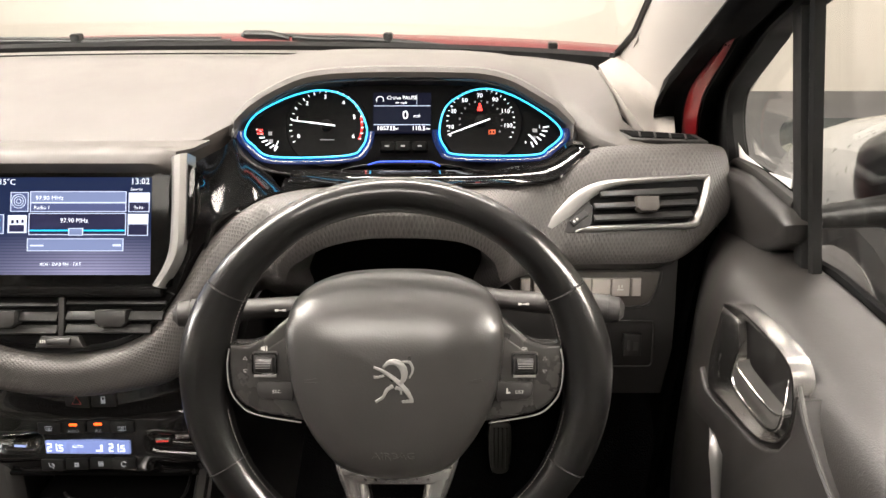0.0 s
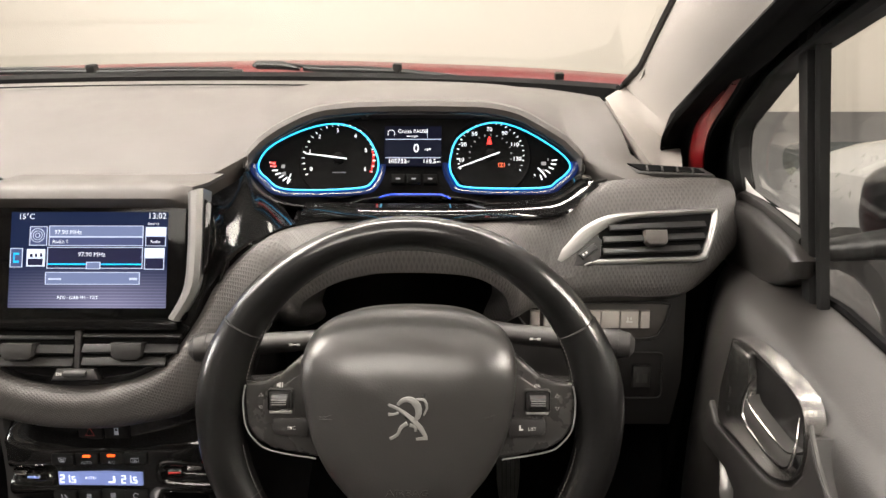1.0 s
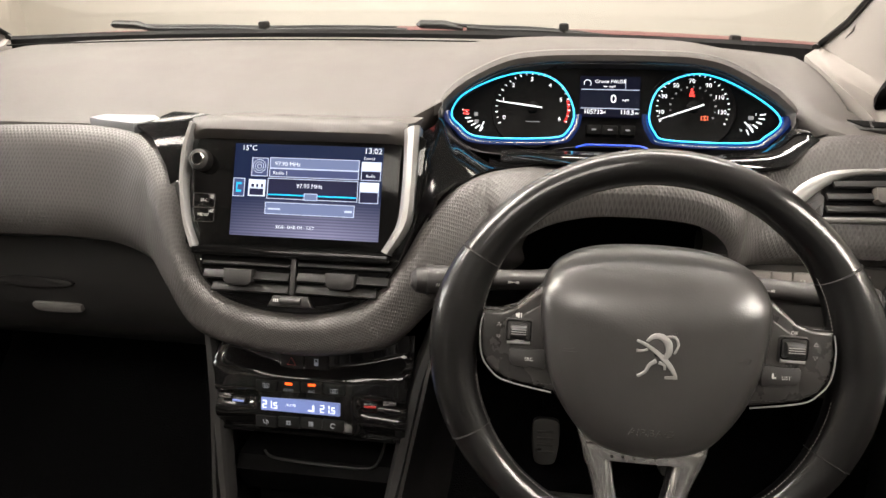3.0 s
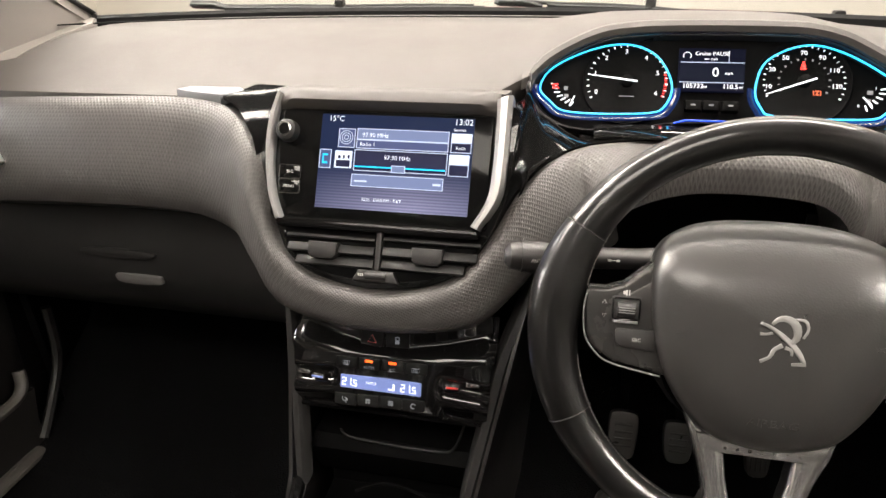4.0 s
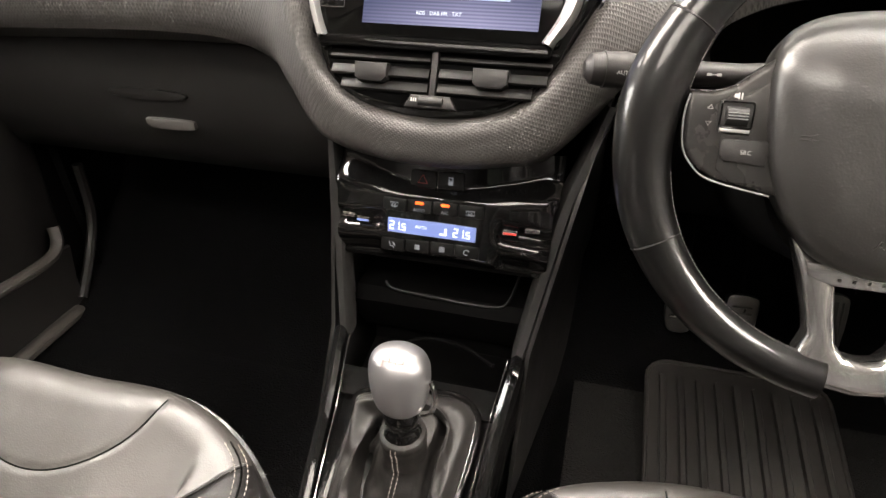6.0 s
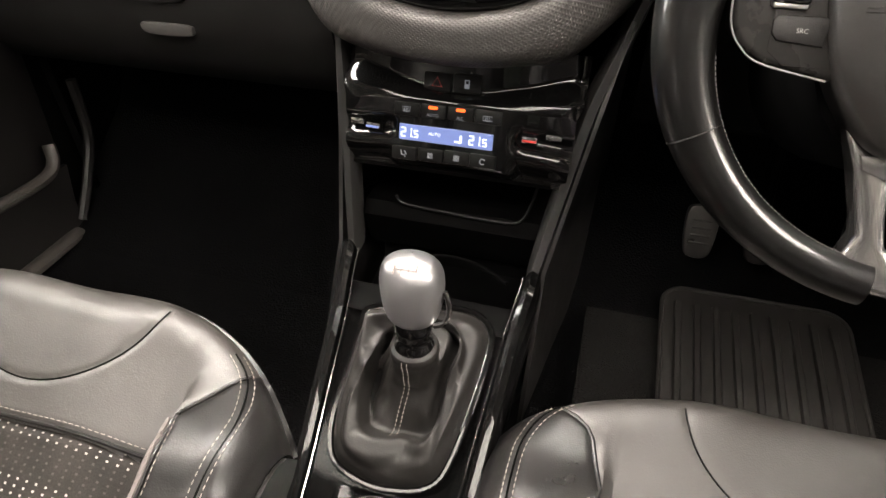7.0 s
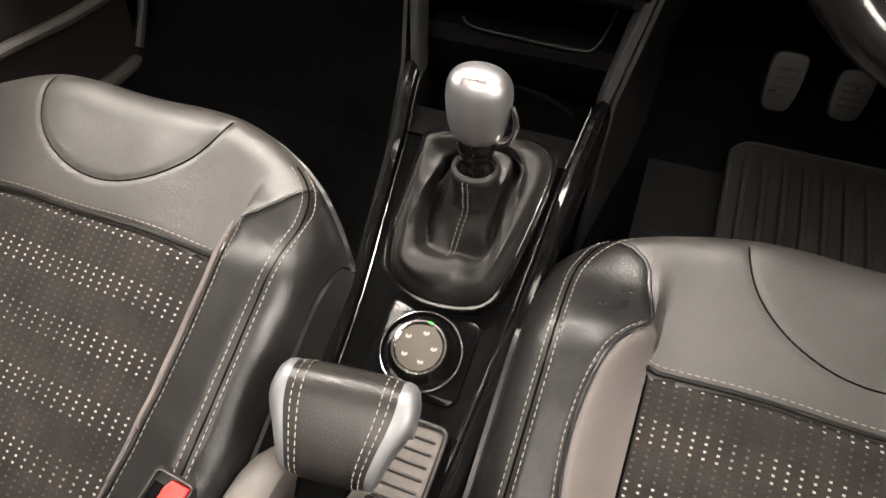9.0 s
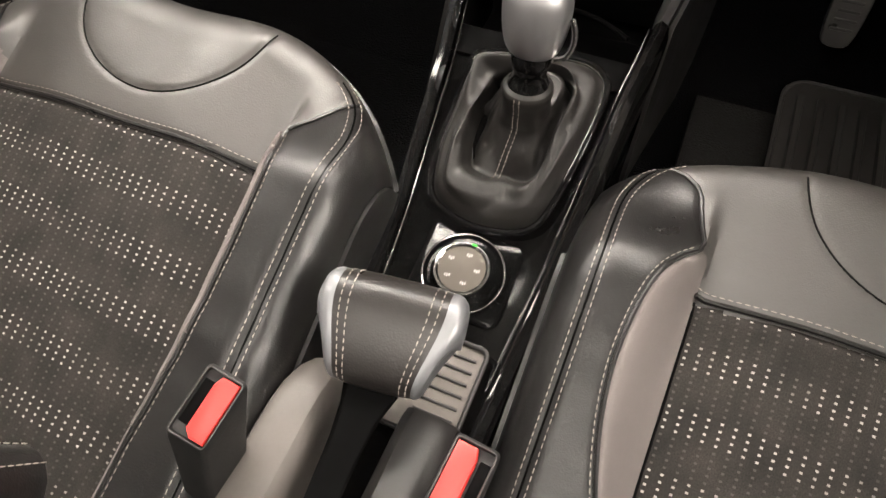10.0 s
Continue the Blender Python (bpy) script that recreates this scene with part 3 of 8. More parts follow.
for s in (-1, 1):  # outer skin of the sides, which closes the shell
    x = CX + s * 0.80
    bm = sheet([[V((x - s * 0.035 * abs(z - 0.6) ** 1.5, y, z)) for z in (0.2, 0.4, 0.6, 0.76, 0.86 - 0.05 * (y > 1.6))] for y in (-2.0, -1.0, 0.0, 0.6, 1.1, 1.7, 2.1)])
    part("side_skin", bm, PAINT, car, "red outer body side", thick=0.006)
    part("wing_inner", slab(min(x, x - s * 0.09), 0.68, 0.3, max(x, x - s * 0.09), 1.05, 0.9), BLACK, car, "dark inner wing", smooth=False)

# ---- dashboard ----
dash = thing("dashboard", "dark grey soft-touch dashboard with textured trim pads", "dashboard")
FRONT_Y, FRONT_Z = 0.672, 1.003


C = sloped((0.331, 0.752, 1.008), 0.68)
ARCH_KEYS = [(-0.199, 0.000), (-0.184, 0.0175), (-0.156, 0.0370), (-0.122, 0.0530), (-0.086, 0.0590), (-0.045, 0.0610), (0.0, 0.0615), (0.045, 0.0610), (0.088, 0.0590), (0.1215, 0.0505), (0.1525, 0.0330), (0.181, 0.0135), (0.195, -0.002)]


def dash_front(x):
    """The dash top's front edge, which runs back over the instruments."""
    b = bow(x)
    plain = V((x, FRONT_Y + 0.01 * b + 0.04 * max(0, (x - 0.5) / 0.16), FRONT_Z - 0.004 * b))
    u = x - 0.331
    if u < -0.26 or u > 0.26:
        return plain
    v = 0.0
    for (a, va), (c, vc) in zip(ARCH_KEYS, ARCH_KEYS[1:]):
        if a <= u <= c:
            v = va + (vc - va) * (u - a) / (c - a)
    over = C @ V((u, v, 0.0)) + V((0, 0.012, 0.006))
    f = max(0.0, min(1.0, (0.26 - abs(u)) / 0.055))
    f = f * f * (3 - 2 * f)
    return plain.lerp(over, f)


def dash_row(x):
    c = cowl(x)
    f = dash_front(x)
    pts = [f + V((0, 0.012, -0.035)), f + V((0, 0.0, -0.012)), f + V((0, 0.004, 0.0)), f + V((0, 0.022, 0.007))]
    for k in range(1, 9):
        g = k / 8
        p = f.lerp(c, 0.06 + 0.94 * g)
        p.z += 0.012 * math.sin(math.pi * g) + 0.007 * (1 - g)
        pts.append(p)
    pts.append(c + V((0, 0.01, -0.02)))
    for p in pts:  # the ends give way to the pillar trims
        most = min(0.665, 0.580 + 0.085 * max(0.0, (0.752 - p.y) / 0.03))
        d = p.x - CX
        if abs(d) > 0.5:
            p.x = CX + math.copysign(0.5 + (abs(d) - 0.5) * (most - 0.5) / 0.165, d)
    return pts


part("dash_top", sheet([dash_row(CX + (i / 60 - 0.5) * 1.33) for i in range(61)]), SOFT, dash, "soft-touch dash top", thick=0.006)
# dark joint line across the dash near the windscreen
line = [cowl(CX + (i / 30 - 0.66) * 1.0) + V((0, -0.052, 0.0035)) for i in range(31)]
part("dash_joint", tube(line, 0.0022, 6, flat=0.5), BLACK, dash, "dark joint line")

# textured ribbon: passenger pad, loop under the vents, driver's pad
PADKEYS = [  # inner edge, outer edge, bulge
    ((-0.66, 0.672, 0.982), (-0.66, 0.618, 0.872), 0.012),
    ((-0.53, 0.664, 0.996), (-0.53, 0.606, 0.882), 0.013),
    ((-0.40, 0.661, 1.002), (-0.40, 0.602, 0.889), 0.013),
    ((-0.29, 0.660, 1.006), (-0.29, 0.601, 0.891), 0.013),
    ((-0.215, 0.650, 1.004), (-0.225, 0.600, 0.886), 0.014),
    ((-0.172, 0.622, 0.994), (-0.172, 0.585, 0.872), 0.016),
    ((-0.143, 0.590, 0.968), (-0.135, 0.555, 0.850), 0.016),
    ((-0.123, 0.566, 0.925), (-0.108, 0.535, 0.826), 0.016),
    ((-0.103, 0.548, 0.888), (-0.083, 0.526, 0.817), 0.016),
    ((-0.072, 0.537, 0.864), (-0.045, 0.522, 0.811), 0.015),
    ((-0.030, 0.531, 0.853), (-0.014, 0.520, 0.809), 0.015),
    ((0.016, 0.530, 0.851), (0.030, 0.520, 0.809), 0.015),
    ((0.056, 0.535, 0.857), (0.072, 0.523, 0.814), 0.015),
    ((0.088, 0.545, 0.872), (0.108, 0.530, 0.822), 0.016),
    ((0.116, 0.562, 0.905), (0.140, 0.548, 0.850), 0.016),
    ((0.136, 0.590, 0.938), (0.164, 0.565, 0.878), 0.015),
    ((0.158, 0.625, 0.957), (0.190, 0.585, 0.905), 0.014),
    ((0.185, 0.645, 0.968), (0.213, 0.582, 0.900), 0.014),
    ((0.215, 0.655, 0.973), (0.225, 0.575, 0.923), 0.022, 0.5),
    ((0.250, 0.662, 0.975), (0.255, 0.572, 0.944), 0.028, 1.0),
    ((0.285, 0.665, 0.975), (0.283, 0.571, 0.954), 0.031, 1.0),
    ((0.320, 0.667, 0.975), (0.314, 0.571, 0.958), 0.032, 1.0),
    ((0.365, 0.669, 0.975), (0.369, 0.571, 0.957), 0.032, 1.0),
    ((0.400, 0.670, 0.976), (0.402, 0.572, 0.950), 0.030, 1.0),
    ((0.430, 0.672, 0.978), (0.425, 0.575, 0.931), 0.024, 0.6),
    ((0.455, 0.675, 0.980), (0.436, 0.580, 0.903), 0.016),
    ((0.485, 0.683, 0.985), (0.458, 0.605, 0.898), 0.013),
    ((0.505, 0.690, 0.988), (0.490, 0.620, 0.899), 0.013),
    ((0.545, 0.708, 1.003), (0.540, 0.626, 0.900), 0.013),
    ((0.620, 0.713, 1.006), (0.610, 0.629, 0.900), 0.013),
    ((0.668, 0.714, 1.006), (0.645, 0.640, 0.908), 0.012),
    ((0.692, 0.722, 1.000), (0.690, 0.672, 0.935), 0.010),
]


def ribbon(keys, n, across, curl=0.012):
    inner = spline([k[0] for k in keys], n)
    outer = spline([k[1] for k in keys], n)
    bulge = spline([(k[2], k[3] if len(k) > 3 else 0.0, 0) for k in keys], n)
    rows = []
    for i in range(n + 1):
        a, b = inner[i], outer[i]
        t = (inner[min(i + 1, n)] + outer[min(i + 1, n)] - inner[max(i - 1, 0)] - outer[max(i - 1, 0)]).normalized()
        d = b - a
        nrm = t.cross(d).normalized()
        if nrm.y > 0:
            nrm = -nrm
        row = [a - nrm * curl * 1.3]
        for k in range(across + 1):
            g = k / across
            plain = (1 - (2 * g - 1) ** 4) ** 0.8
            brow = (g / 0.70) ** 1.15 if g < 0.70 else math.sqrt(max(0.0, 1 - ((g - 0.70) / 0.30) ** 2)) ** 0.8
            row.append(a + d * g + nrm * bulge[i].x * (plain + (brow - plain) * bulge[i].y))
        away = nrm.lerp(V((0, -1, 0.1)), bulge[i].y)  # under the brow the edge turns in
        row.append(b - away * curl * 1.6 + d.normalized() * 0.002 * (1 - bulge[i].y))
        row.append(b - away * 0.05)
        rows.append(row)
    # run the sheet across first, so that the texture follows the loop
    return sheet(rows)


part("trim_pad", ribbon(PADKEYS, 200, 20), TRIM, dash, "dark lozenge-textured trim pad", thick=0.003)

# lower dash on the passenger's side with glovebox
bm = sheet([[V((x, y, z)) for x in (-0.70, -0.4, -0.225, -0.16)] for y, z in ((0.70, 0.862), (0.672, 0.858), (0.662, 0.846), (0.653, 0.822), (0.648, 0.798), (0.646, 0.775), (0.650, 0.752), (0.664, 0.718), (0.69, 0.685), (0.74, 0.658))])
# matt black strip draws the shadow in the gap under the trim pad
part("glovebox_shade", sheet([[V((x, y, z)) for x in (-0.70, -0.4, -0.225, -0.16)] for y, z in ((0.66, 0.90), (0.685, 0.875), (0.70, 0.83))]), BLACK, dash, "matt black strip for the shade over the glovebox", thick=0.004)
glove = part("glovebox", bm, LIGHTHARD, dash, "black plastic glovebox lid", thick=0.004)
LATCHGREY = Mat("pale_grey_latch", (0.13, 0.125, 0.12), 0.4).wear(20, 0.1, 0.05).m
G = sloped((-0.394, 0.6475, 0.798), 0.3)
part("handle_recess", plate(smooth_outline([(-0.058, 0.0), (-0.045, 0.005), (0.0, 0.0068), (0.045, 0.005), (0.056, 0.0), (0.042, -0.005), (0.0, -0.0062), (-0.042, -0.005)], 3), G, 0.010, 0.003, lift=0.005), HARD, glove, "raised lip over the latch")
part("latch", plate(smooth_outline([(-0.034, 0.001), (-0.026, 0.0055), (0.03, 0.0055), (0.036, 0.0), (0.030, -0.007), (-0.024, -0.008)], 3), sloped((-0.372, 0.645, 0.763), 0.0), 0.01, 0.003, lift=0.003), LATCHGREY, glove, "grey glovebox latch")
# lower dash on the driver's side
bm = sheet([[V((x, y, z)) for x in (0.42, 0.5, 0.58, 0.622, 0.634, 0.638)] for y, z in ((0.66, 0.915), (0.653, 0.895), (0.646, 0.872), (0.632, 0.83), (0.622, 0.79), (0.63, 0.72), (0.70, 0.68))])
part("lower_panel", bm, HARD, dash, "black lower dash panel", thick=0.004)
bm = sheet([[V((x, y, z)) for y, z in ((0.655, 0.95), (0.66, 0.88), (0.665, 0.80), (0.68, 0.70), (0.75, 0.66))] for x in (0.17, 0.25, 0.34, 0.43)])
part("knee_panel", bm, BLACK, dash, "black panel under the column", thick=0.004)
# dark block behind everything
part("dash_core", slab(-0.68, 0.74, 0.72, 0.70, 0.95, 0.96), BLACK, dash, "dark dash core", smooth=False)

# ---- centre stack ----
S = sloped((0.012, 0.5435, 0.886), 0.558)
stack_outline = smooth_outline([(-0.100, 0.148), (-0.126, 0.142), (-0.134, 0.12), (-0.130, 0.06), (-0.120, 0.022), (-0.106, -0.008), (-0.075, -0.027), (-0.03, -0.0355), (0.015, -0.0345), (0.05, -0.027), (0.082, -0.007), (0.106, 0.035), (0.118, 0.08), (0.124, 0.12), (0.116, 0.142), (0.090, 0.148)], 4)
bm = plate(stack_outline, S, 0.03, 0.003, lift=-0.004)
part("stack_bezel", bm, GLOSS, dash, "gloss black bezel round the vents")

# ---- steering wheel ----
W = sloped((0.338, 0.44, 0.8935), 0.445)
wheel = thing("steering_wheel", "small black leather steering wheel with silver spokes", "steering wheel")


RIM_A, RIM_B = 0.1567, 0.1512


def rim_radius(deg):
    """Slim at the top and bottom, plump where the spokes join."""
    side = min(abs(deg - 12), abs(deg - 168), abs(deg - 372))
    return 0.0144 + 0.0046 * math.cos(radians(deg)) ** 4 + 0.0020 * math.exp(-((side / 12) ** 2))


def rim_point(deg):
    a = radians(deg)
    return W @ V((RIM_A * math.cos(a), RIM_B * math.sin(a), 0))


def rim_arc(a0, a1, name, mat, label, grow=0.0, n=40):
    pts, radii = [], []
    for i in range(n + 1):
        d = a0 + (a1 - a0) * i / n
        pts.append(rim_point(d))
        radii.append(rim_radius(d) + grow)
    return part(name, tube(pts, radii, 28, up=W.col[2].xyz, flat=0.96), mat, wheel, label)


rim_arc(29.5, 150.5, "rim_upper", RIMHIDE, "polished black upper rim", n=60)
rim_arc(151, 207.5, "grip", RIMHIDE, "black leather grip", 0.0004)
rim_arc(-27.5, 29, "grip", RIMHIDE, "black leather grip", 0.0004)
rim_arc(208, 262, "rim_lower", RIMHIDE, "black leather lower rim")
rim_arc(278, 332, "rim_lower", RIMHIDE, "black leather lower rim")
half = [(0.04, 0.0868), (0.066, 0.0790), (0.0815, 0.0655), (0.0873, 0.043), (0.0833, 0.003), (0.0743, -0.0265), (0.0585, -0.0525), (0.038, -0.0705)]
HUB = smooth_outline([(0, 0.0890)] + half + [(0, -0.0780)] + [(-x, y) for x, y in reversed(half)], 4)
rows = []
for s, h in ((0.97, -0.03), (1.0, 0.004), (1.0, 0.010), (0.985, 0.0165), (0.95, 0.0205), (0.85, 0.0262), (0.6, 0.0290), (0.3, 0.0302), (0.02, 0.0305)):
    row = []
    for x, y in HUB:
        px, py = x * s, 0.008 + (y - 0.008) * s
        row.append(W @ V((px, py, h - 0.50 * max(0.0, py - 0.040) ** 2 / (max(0.0, py - 0.040) + 0.007) - 0.006 * max(0.0, (py - 0.066) / 0.022) ** 1.6)))
    rows.append(row)
part("airbag_cover", sheet(rows, True), HUBSKIN, wheel, "grained black airbag cover")
for s in (-1, 1):
    pts = [(-0.1335, 0.0310), (-0.118, 0.0315), (-0.1055, 0.0358), (-0.093, 0.0468), (-0.080, 0.0575), (-0.06, 0.05), (-0.06, -0.033), (-0.0755, -0.0312), (-0.112, -0.0248), (-0.125, -0.0165), (-0.1325, -0.005), (-0.1345, 0.0146)]
    pts = [(s * -x, y) for x, y in pts]
    part("spoke", plate(pts, W, 0.022, 0.004, lift=0.011, seg=3), SPOKEMETAL, wheel, "dark satin spoke with switches")
half = [(-0.054, -0.058), (-0.0465, -0.080), (-0.0375, -0.108), (-0.0350, -0.120), (-0.040, -0.134), (-0.050, -0.143), (-0.030, -0.154), (0.0, -0.158)]
inner = [(0.0, -0.1335), (-0.010, -0.1318), (-0.0165, -0.1240), (-0.0205, -0.106), (-0.0250, -0.076)]
full = half + [(-x, y) for x, y in reversed(half[:-1])] + [(-x, y) for x, y in reversed(inner[1:])] + inner
part("lower_spoke", plate(full, W, 0.018, 0.0072, lift=0.006, seg=6), ALLOY, wheel, "satin silver forked lower spoke")
part("column_shroud", tube([W @ V((0, -0.01, -0.02)), W @ V((0, -0.01, -0.06)), W @ V((0, -0.015, -0.20))], [0.076, 0.080, 0.08], 24), BLACK, wheel, "black column shroud")

# ---- instrument cluster ----
cluster = thing("instrument_cluster", "instrument cluster with two gauges in glowing blue rings", "instrument cluster")
HOUSE = smooth_outline(ARCH_KEYS + [(0.183, -0.026), (0.150, -0.042), (0.09, -0.047), (0.05, -0.040), (0.0, -0.038), (-0.05, -0.040), (-0.09, -0.049), (-0.152, -0.048), (-0.188, -0.029)], 4)
part("face", plate(HOUSE, C, 0.01, 0.0, lift=-0.004), BLACK, cluster, "black cluster face", smooth=False)
rows = [[C @ V((x * s, (y - 0.01) * s + 0.01, h)) for x, y in HOUSE] for s, h in ((0.975, -0.004), (0.99, 0.003), (1.0, 0.006), (1.02, 0.006), (1.03, 0.003), (1.035, -0.01))]
part("surround", sheet(rows, True), BEZEL, cluster, "gloss black surround")
RING_L = [(-0.189, -0.002), (-0.176, 0.0215), (-0.1356, 0.0432), (-0.096, 0.0505), (-0.0635, 0.0375), (-0.0458, 0.0057), (-0.0515, -0.0195), (-0.0721, -0.0292), (-0.1532, -0.0305), (-0.1775, -0.0174)]
RING_R = [(0.0397, 0.0023), (0.0505, 0.0339), (0.0868, 0.0517), (0.1242, 0.0445), (0.1678, 0.0177), (0.1828, -0.0026), (0.1669, -0.0199), (0.1466, -0.0285), (0.0626, -0.028), (0.0458, -0.0186)]
# the rings' blue glow on the housing, put into self-lit strips
RINGGLOW = Mat("painted_ring_glow", (0.0, 0.006, 0.03), 0.2).emit((0.0, 0.12, 1.0), 0.30).m
RINGGLOWDIM = Mat("painted_ring_glow_faint", (0.0, 0.004, 0.015), 0.2).emit((0.0, 0.09, 1.0), 0.055).m
for ring in (RING_L, RING_R):
    o = smooth_outline(ring, 6)
    part("light_ring", tube([C @ V((x, y, 0.004)) for x, y in o], 0.0010, 8, closed=True), CYAN_LIT, cluster, "glowing cyan light ring")
    cx_ = sum(x for x, _ in o) / len(o)
    cy_ = sum(y for _, y in o) / len(o)
    first = next(i for i in range(len(o)) if o[i][1] < 0.004 <= o[i - 1][1])
    foot = [p for p in o[first:] + o[:first] if p[1] < 0.004]
    # brighter strip by the ring, fainter one outside, drawn as its glow
    for mat, spread in ((RINGGLOW, ((1.012, 0.0005), (1.028, 0.0024), (1.045, 0.0038))), (RINGGLOWDIM, ((1.045, 0.0038), (1.07, 0.0052), (1.10, 0.0062), (1.125, 0.0064)))):
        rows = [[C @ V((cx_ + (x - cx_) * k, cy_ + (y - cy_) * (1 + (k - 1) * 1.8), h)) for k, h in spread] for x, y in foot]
        part("ring_glow", sheet(rows), mat, cluster, "blue glow of the ring drawn on the housing below the gauge", thick=0.001)

# cluster hood on the dash: gloss rim, line drawn for its highlight, soft lip
ARCH = sorted((p for p in HOUSE if p[1] > -0.012), key=lambda p: p[0])


def arch(out, lift):
    pts = []
    for x, y in ARCH:
        g = min(1.0, max(0.0, (y + 0.012) / 0.03))
        pts.append(C @ V((x * (1 + 0.9 * out * g), y + out * g, lift)))
    return pts


part("hood_rim", sheet([arch(o, l) for o, l in ((0.0, -0.002), (0.0005, 0.005), (0.002, 0.0072), (0.004, 0.0072), (0.0055, 0.005))]), GLOSS, dash, "gloss black hood rim", thick=0.002)
# silver tube, thickened to stand in for the highlight on the gloss rim
part("hood_line", tube(arch(0.0044, 0.0080), 0.0011, 8), SATIN, dash, "thin silver line standing in for the hood rim's highlight")
part("hood", sheet([arch(o, l) for o, l in ((0.0055, 0.003), (0.006, 0.008), (0.0085, 0.0098), (0.012, 0.009), (0.0155, 0.004), (0.017, -0.004), (0.0175, -0.018), (0.0165, -0.04))]), SOFT, dash, "soft-touch hood over the instruments", thick=0.004)

# gloss black shelf between the instruments and the driver's pad
inner_line = spline([k[0] for k in PADKEYS[14:30]], 64)[3:61]
rows = []
for p in (q for q in inner_line if q.x > 0.19):
    u = max(-0.196, min(0.193, p.x - 0.331))
    low = C @ V((u, -0.057 + 0.040 * (abs(u) / 0.196) ** 4, 0.002))
    aside = V((0.142 - (0.16 - p.x) * 0.3, 0.74, 1.0))
    low = aside.lerp(low, ease((p.x - 0.135) / 0.07))
    mid = p.lerp(low, 0.5) + V((0, 0, -0.012))
    rows.append([p + V((0, 0.0, -0.012)), p + V((0, 0.004, 0.001)), p.lerp(low, 0.25) + V((0, 0, -0.004)), mid, p.lerp(low, 0.8) + V((0, 0, -0.010)), low + V((0, 0.01, -0.006)), low + V((0, 0.03, 0.0))])
part("gloss_shelf", sheet(rows), GLOSS, dash, "gloss black shelf under the instruments", thick=0.003)
upper = spline([(0.112, 0.640, 1.004), (0.120, 0.676, 1.0045), (0.127, 0.714, 1.003), C @ V((-0.1995, -0.004, 0.004)), C @ V((-0.193, -0.026, 0.004)), C @ V((-0.158, -0.050, 0.004))], 30)
lower = spline([(0.116, 0.566, 0.915), (0.130, 0.584, 0.936), (0.143, 0.604, 0.951), (0.160, 0.627, 0.960), (0.178, 0.642, 0.968), (0.205, 0.654, 0.974)], 30)
rows = []
for a_, b_ in zip(upper, lower):
    d = b_ - a_
    rows.append([a_ + V((0, 0.012, -0.004))] + [a_ + d * g + V((0.0, -0.35, 1.0)) * -0.003 * math.sin(math.pi * g) ** 0.8 for g in (0.0, 0.12, 0.25, 0.4, 0.55, 0.7, 0.85, 1.0)] + [b_ + V((0, 0.004, -0.012))])
part("gloss_panel", sheet(rows), DECKBLACK, dash, "gloss black panel beside the instruments", thick=0.003)
edge = [p + V((0, 0.0, 0.0022)) for p in inner_line[4:]]
part("shelf_edge", tube(edge, 0.0009, 6), GLOSS, dash, "thin gloss shelf edge")
# the shelf's lip ends in a gloss cusp beside the instruments
low_ = spline([(0.5385, 0.700, 1.0013), (0.5198, 0.684, 0.9918), (0.5022, 0.665, 0.984), (0.486, 0.6575, 0.9812), (0.4579, 0.6515, 0.9817), (0.4214, 0.648, 0.9818), (0.3732, 0.648, 0.9817), (0.32, 0.649, 0.9812), (0.27, 0.653, 0.9805), (0.235, 0.661, 0.979), (0.205, 0.675, 0.974)], 44)
up_ = spline([(0.5318, 0.707, 1.0069), (0.5163, 0.706, 1.0072), (0.5006, 0.692, 0.9981), (0.4844, 0.682, 0.9939), (0.46, 0.674, 0.9903), (0.4227, 0.670, 0.9865), (0.3733, 0.668, 0.9873), (0.32, 0.669, 0.987), (0.27, 0.672, 0.986), (0.235, 0.679, 0.984), (0.205, 0.69, 0.979)], 44)
part("shelf_lip", sheet([[a + V((0, 0.012, -0.006)), a, a.lerp(b, 0.12) + V((0, -0.001, 0.001)), a.lerp(b, 0.4) + V((0, 0.001, -0.0005)), a.lerp(b, 0.8) + V((0, 0.002, -0.001)), b, b + V((0, 0.012, 0.0))] for a, b in zip(low_, up_)]), GLOSS, dash, "gloss black lip ending in a cusp")


def flank(keys, out, name):
    """Gloss black cheek between the screen and the textured loop."""
    inner = spline([k[0] for k in keys], 16)
    rows = []
    for i, p in enumerate(inner):
        v = (p.z - 0.886) / 0.873
        q = S @ V((out * (0.108 + 0.022 * min(1, max(0, (v + 0.01) / 0.1))), max(-0.02, v), -0.012))
        m = p.lerp(q, 0.5) + V((0, 0.012, 0))
        rows.append([p + V((0, 0.012, 0)), p.lerp(q, 0.2) + V((0, 0.004, 0)), m, q])
    part(name, sheet(rows), GLOSS, dash, "gloss black cheek beside the screen", thick=0.003)


flank(PADKEYS[4:9], -1, "cheek")
flank(PADKEYS[13:18], 1, "cheek")
# silver cap and gloss shoulder where the passenger pad meets the screen
cap = [(-0.272, 0.668), (-0.252, 0.659), (-0.205, 0.648), (-0.196, 0.655), (-0.185, 0.672), (-0.2, 0.686), (-0.262, 0.684)]
m = Matrix.Translation((0, 0, 1.0135))
part("silver_cap", plate(cap, m, 0.012, 0.003), GRIPCAP, dash, "bright silver cap on the pad corner")
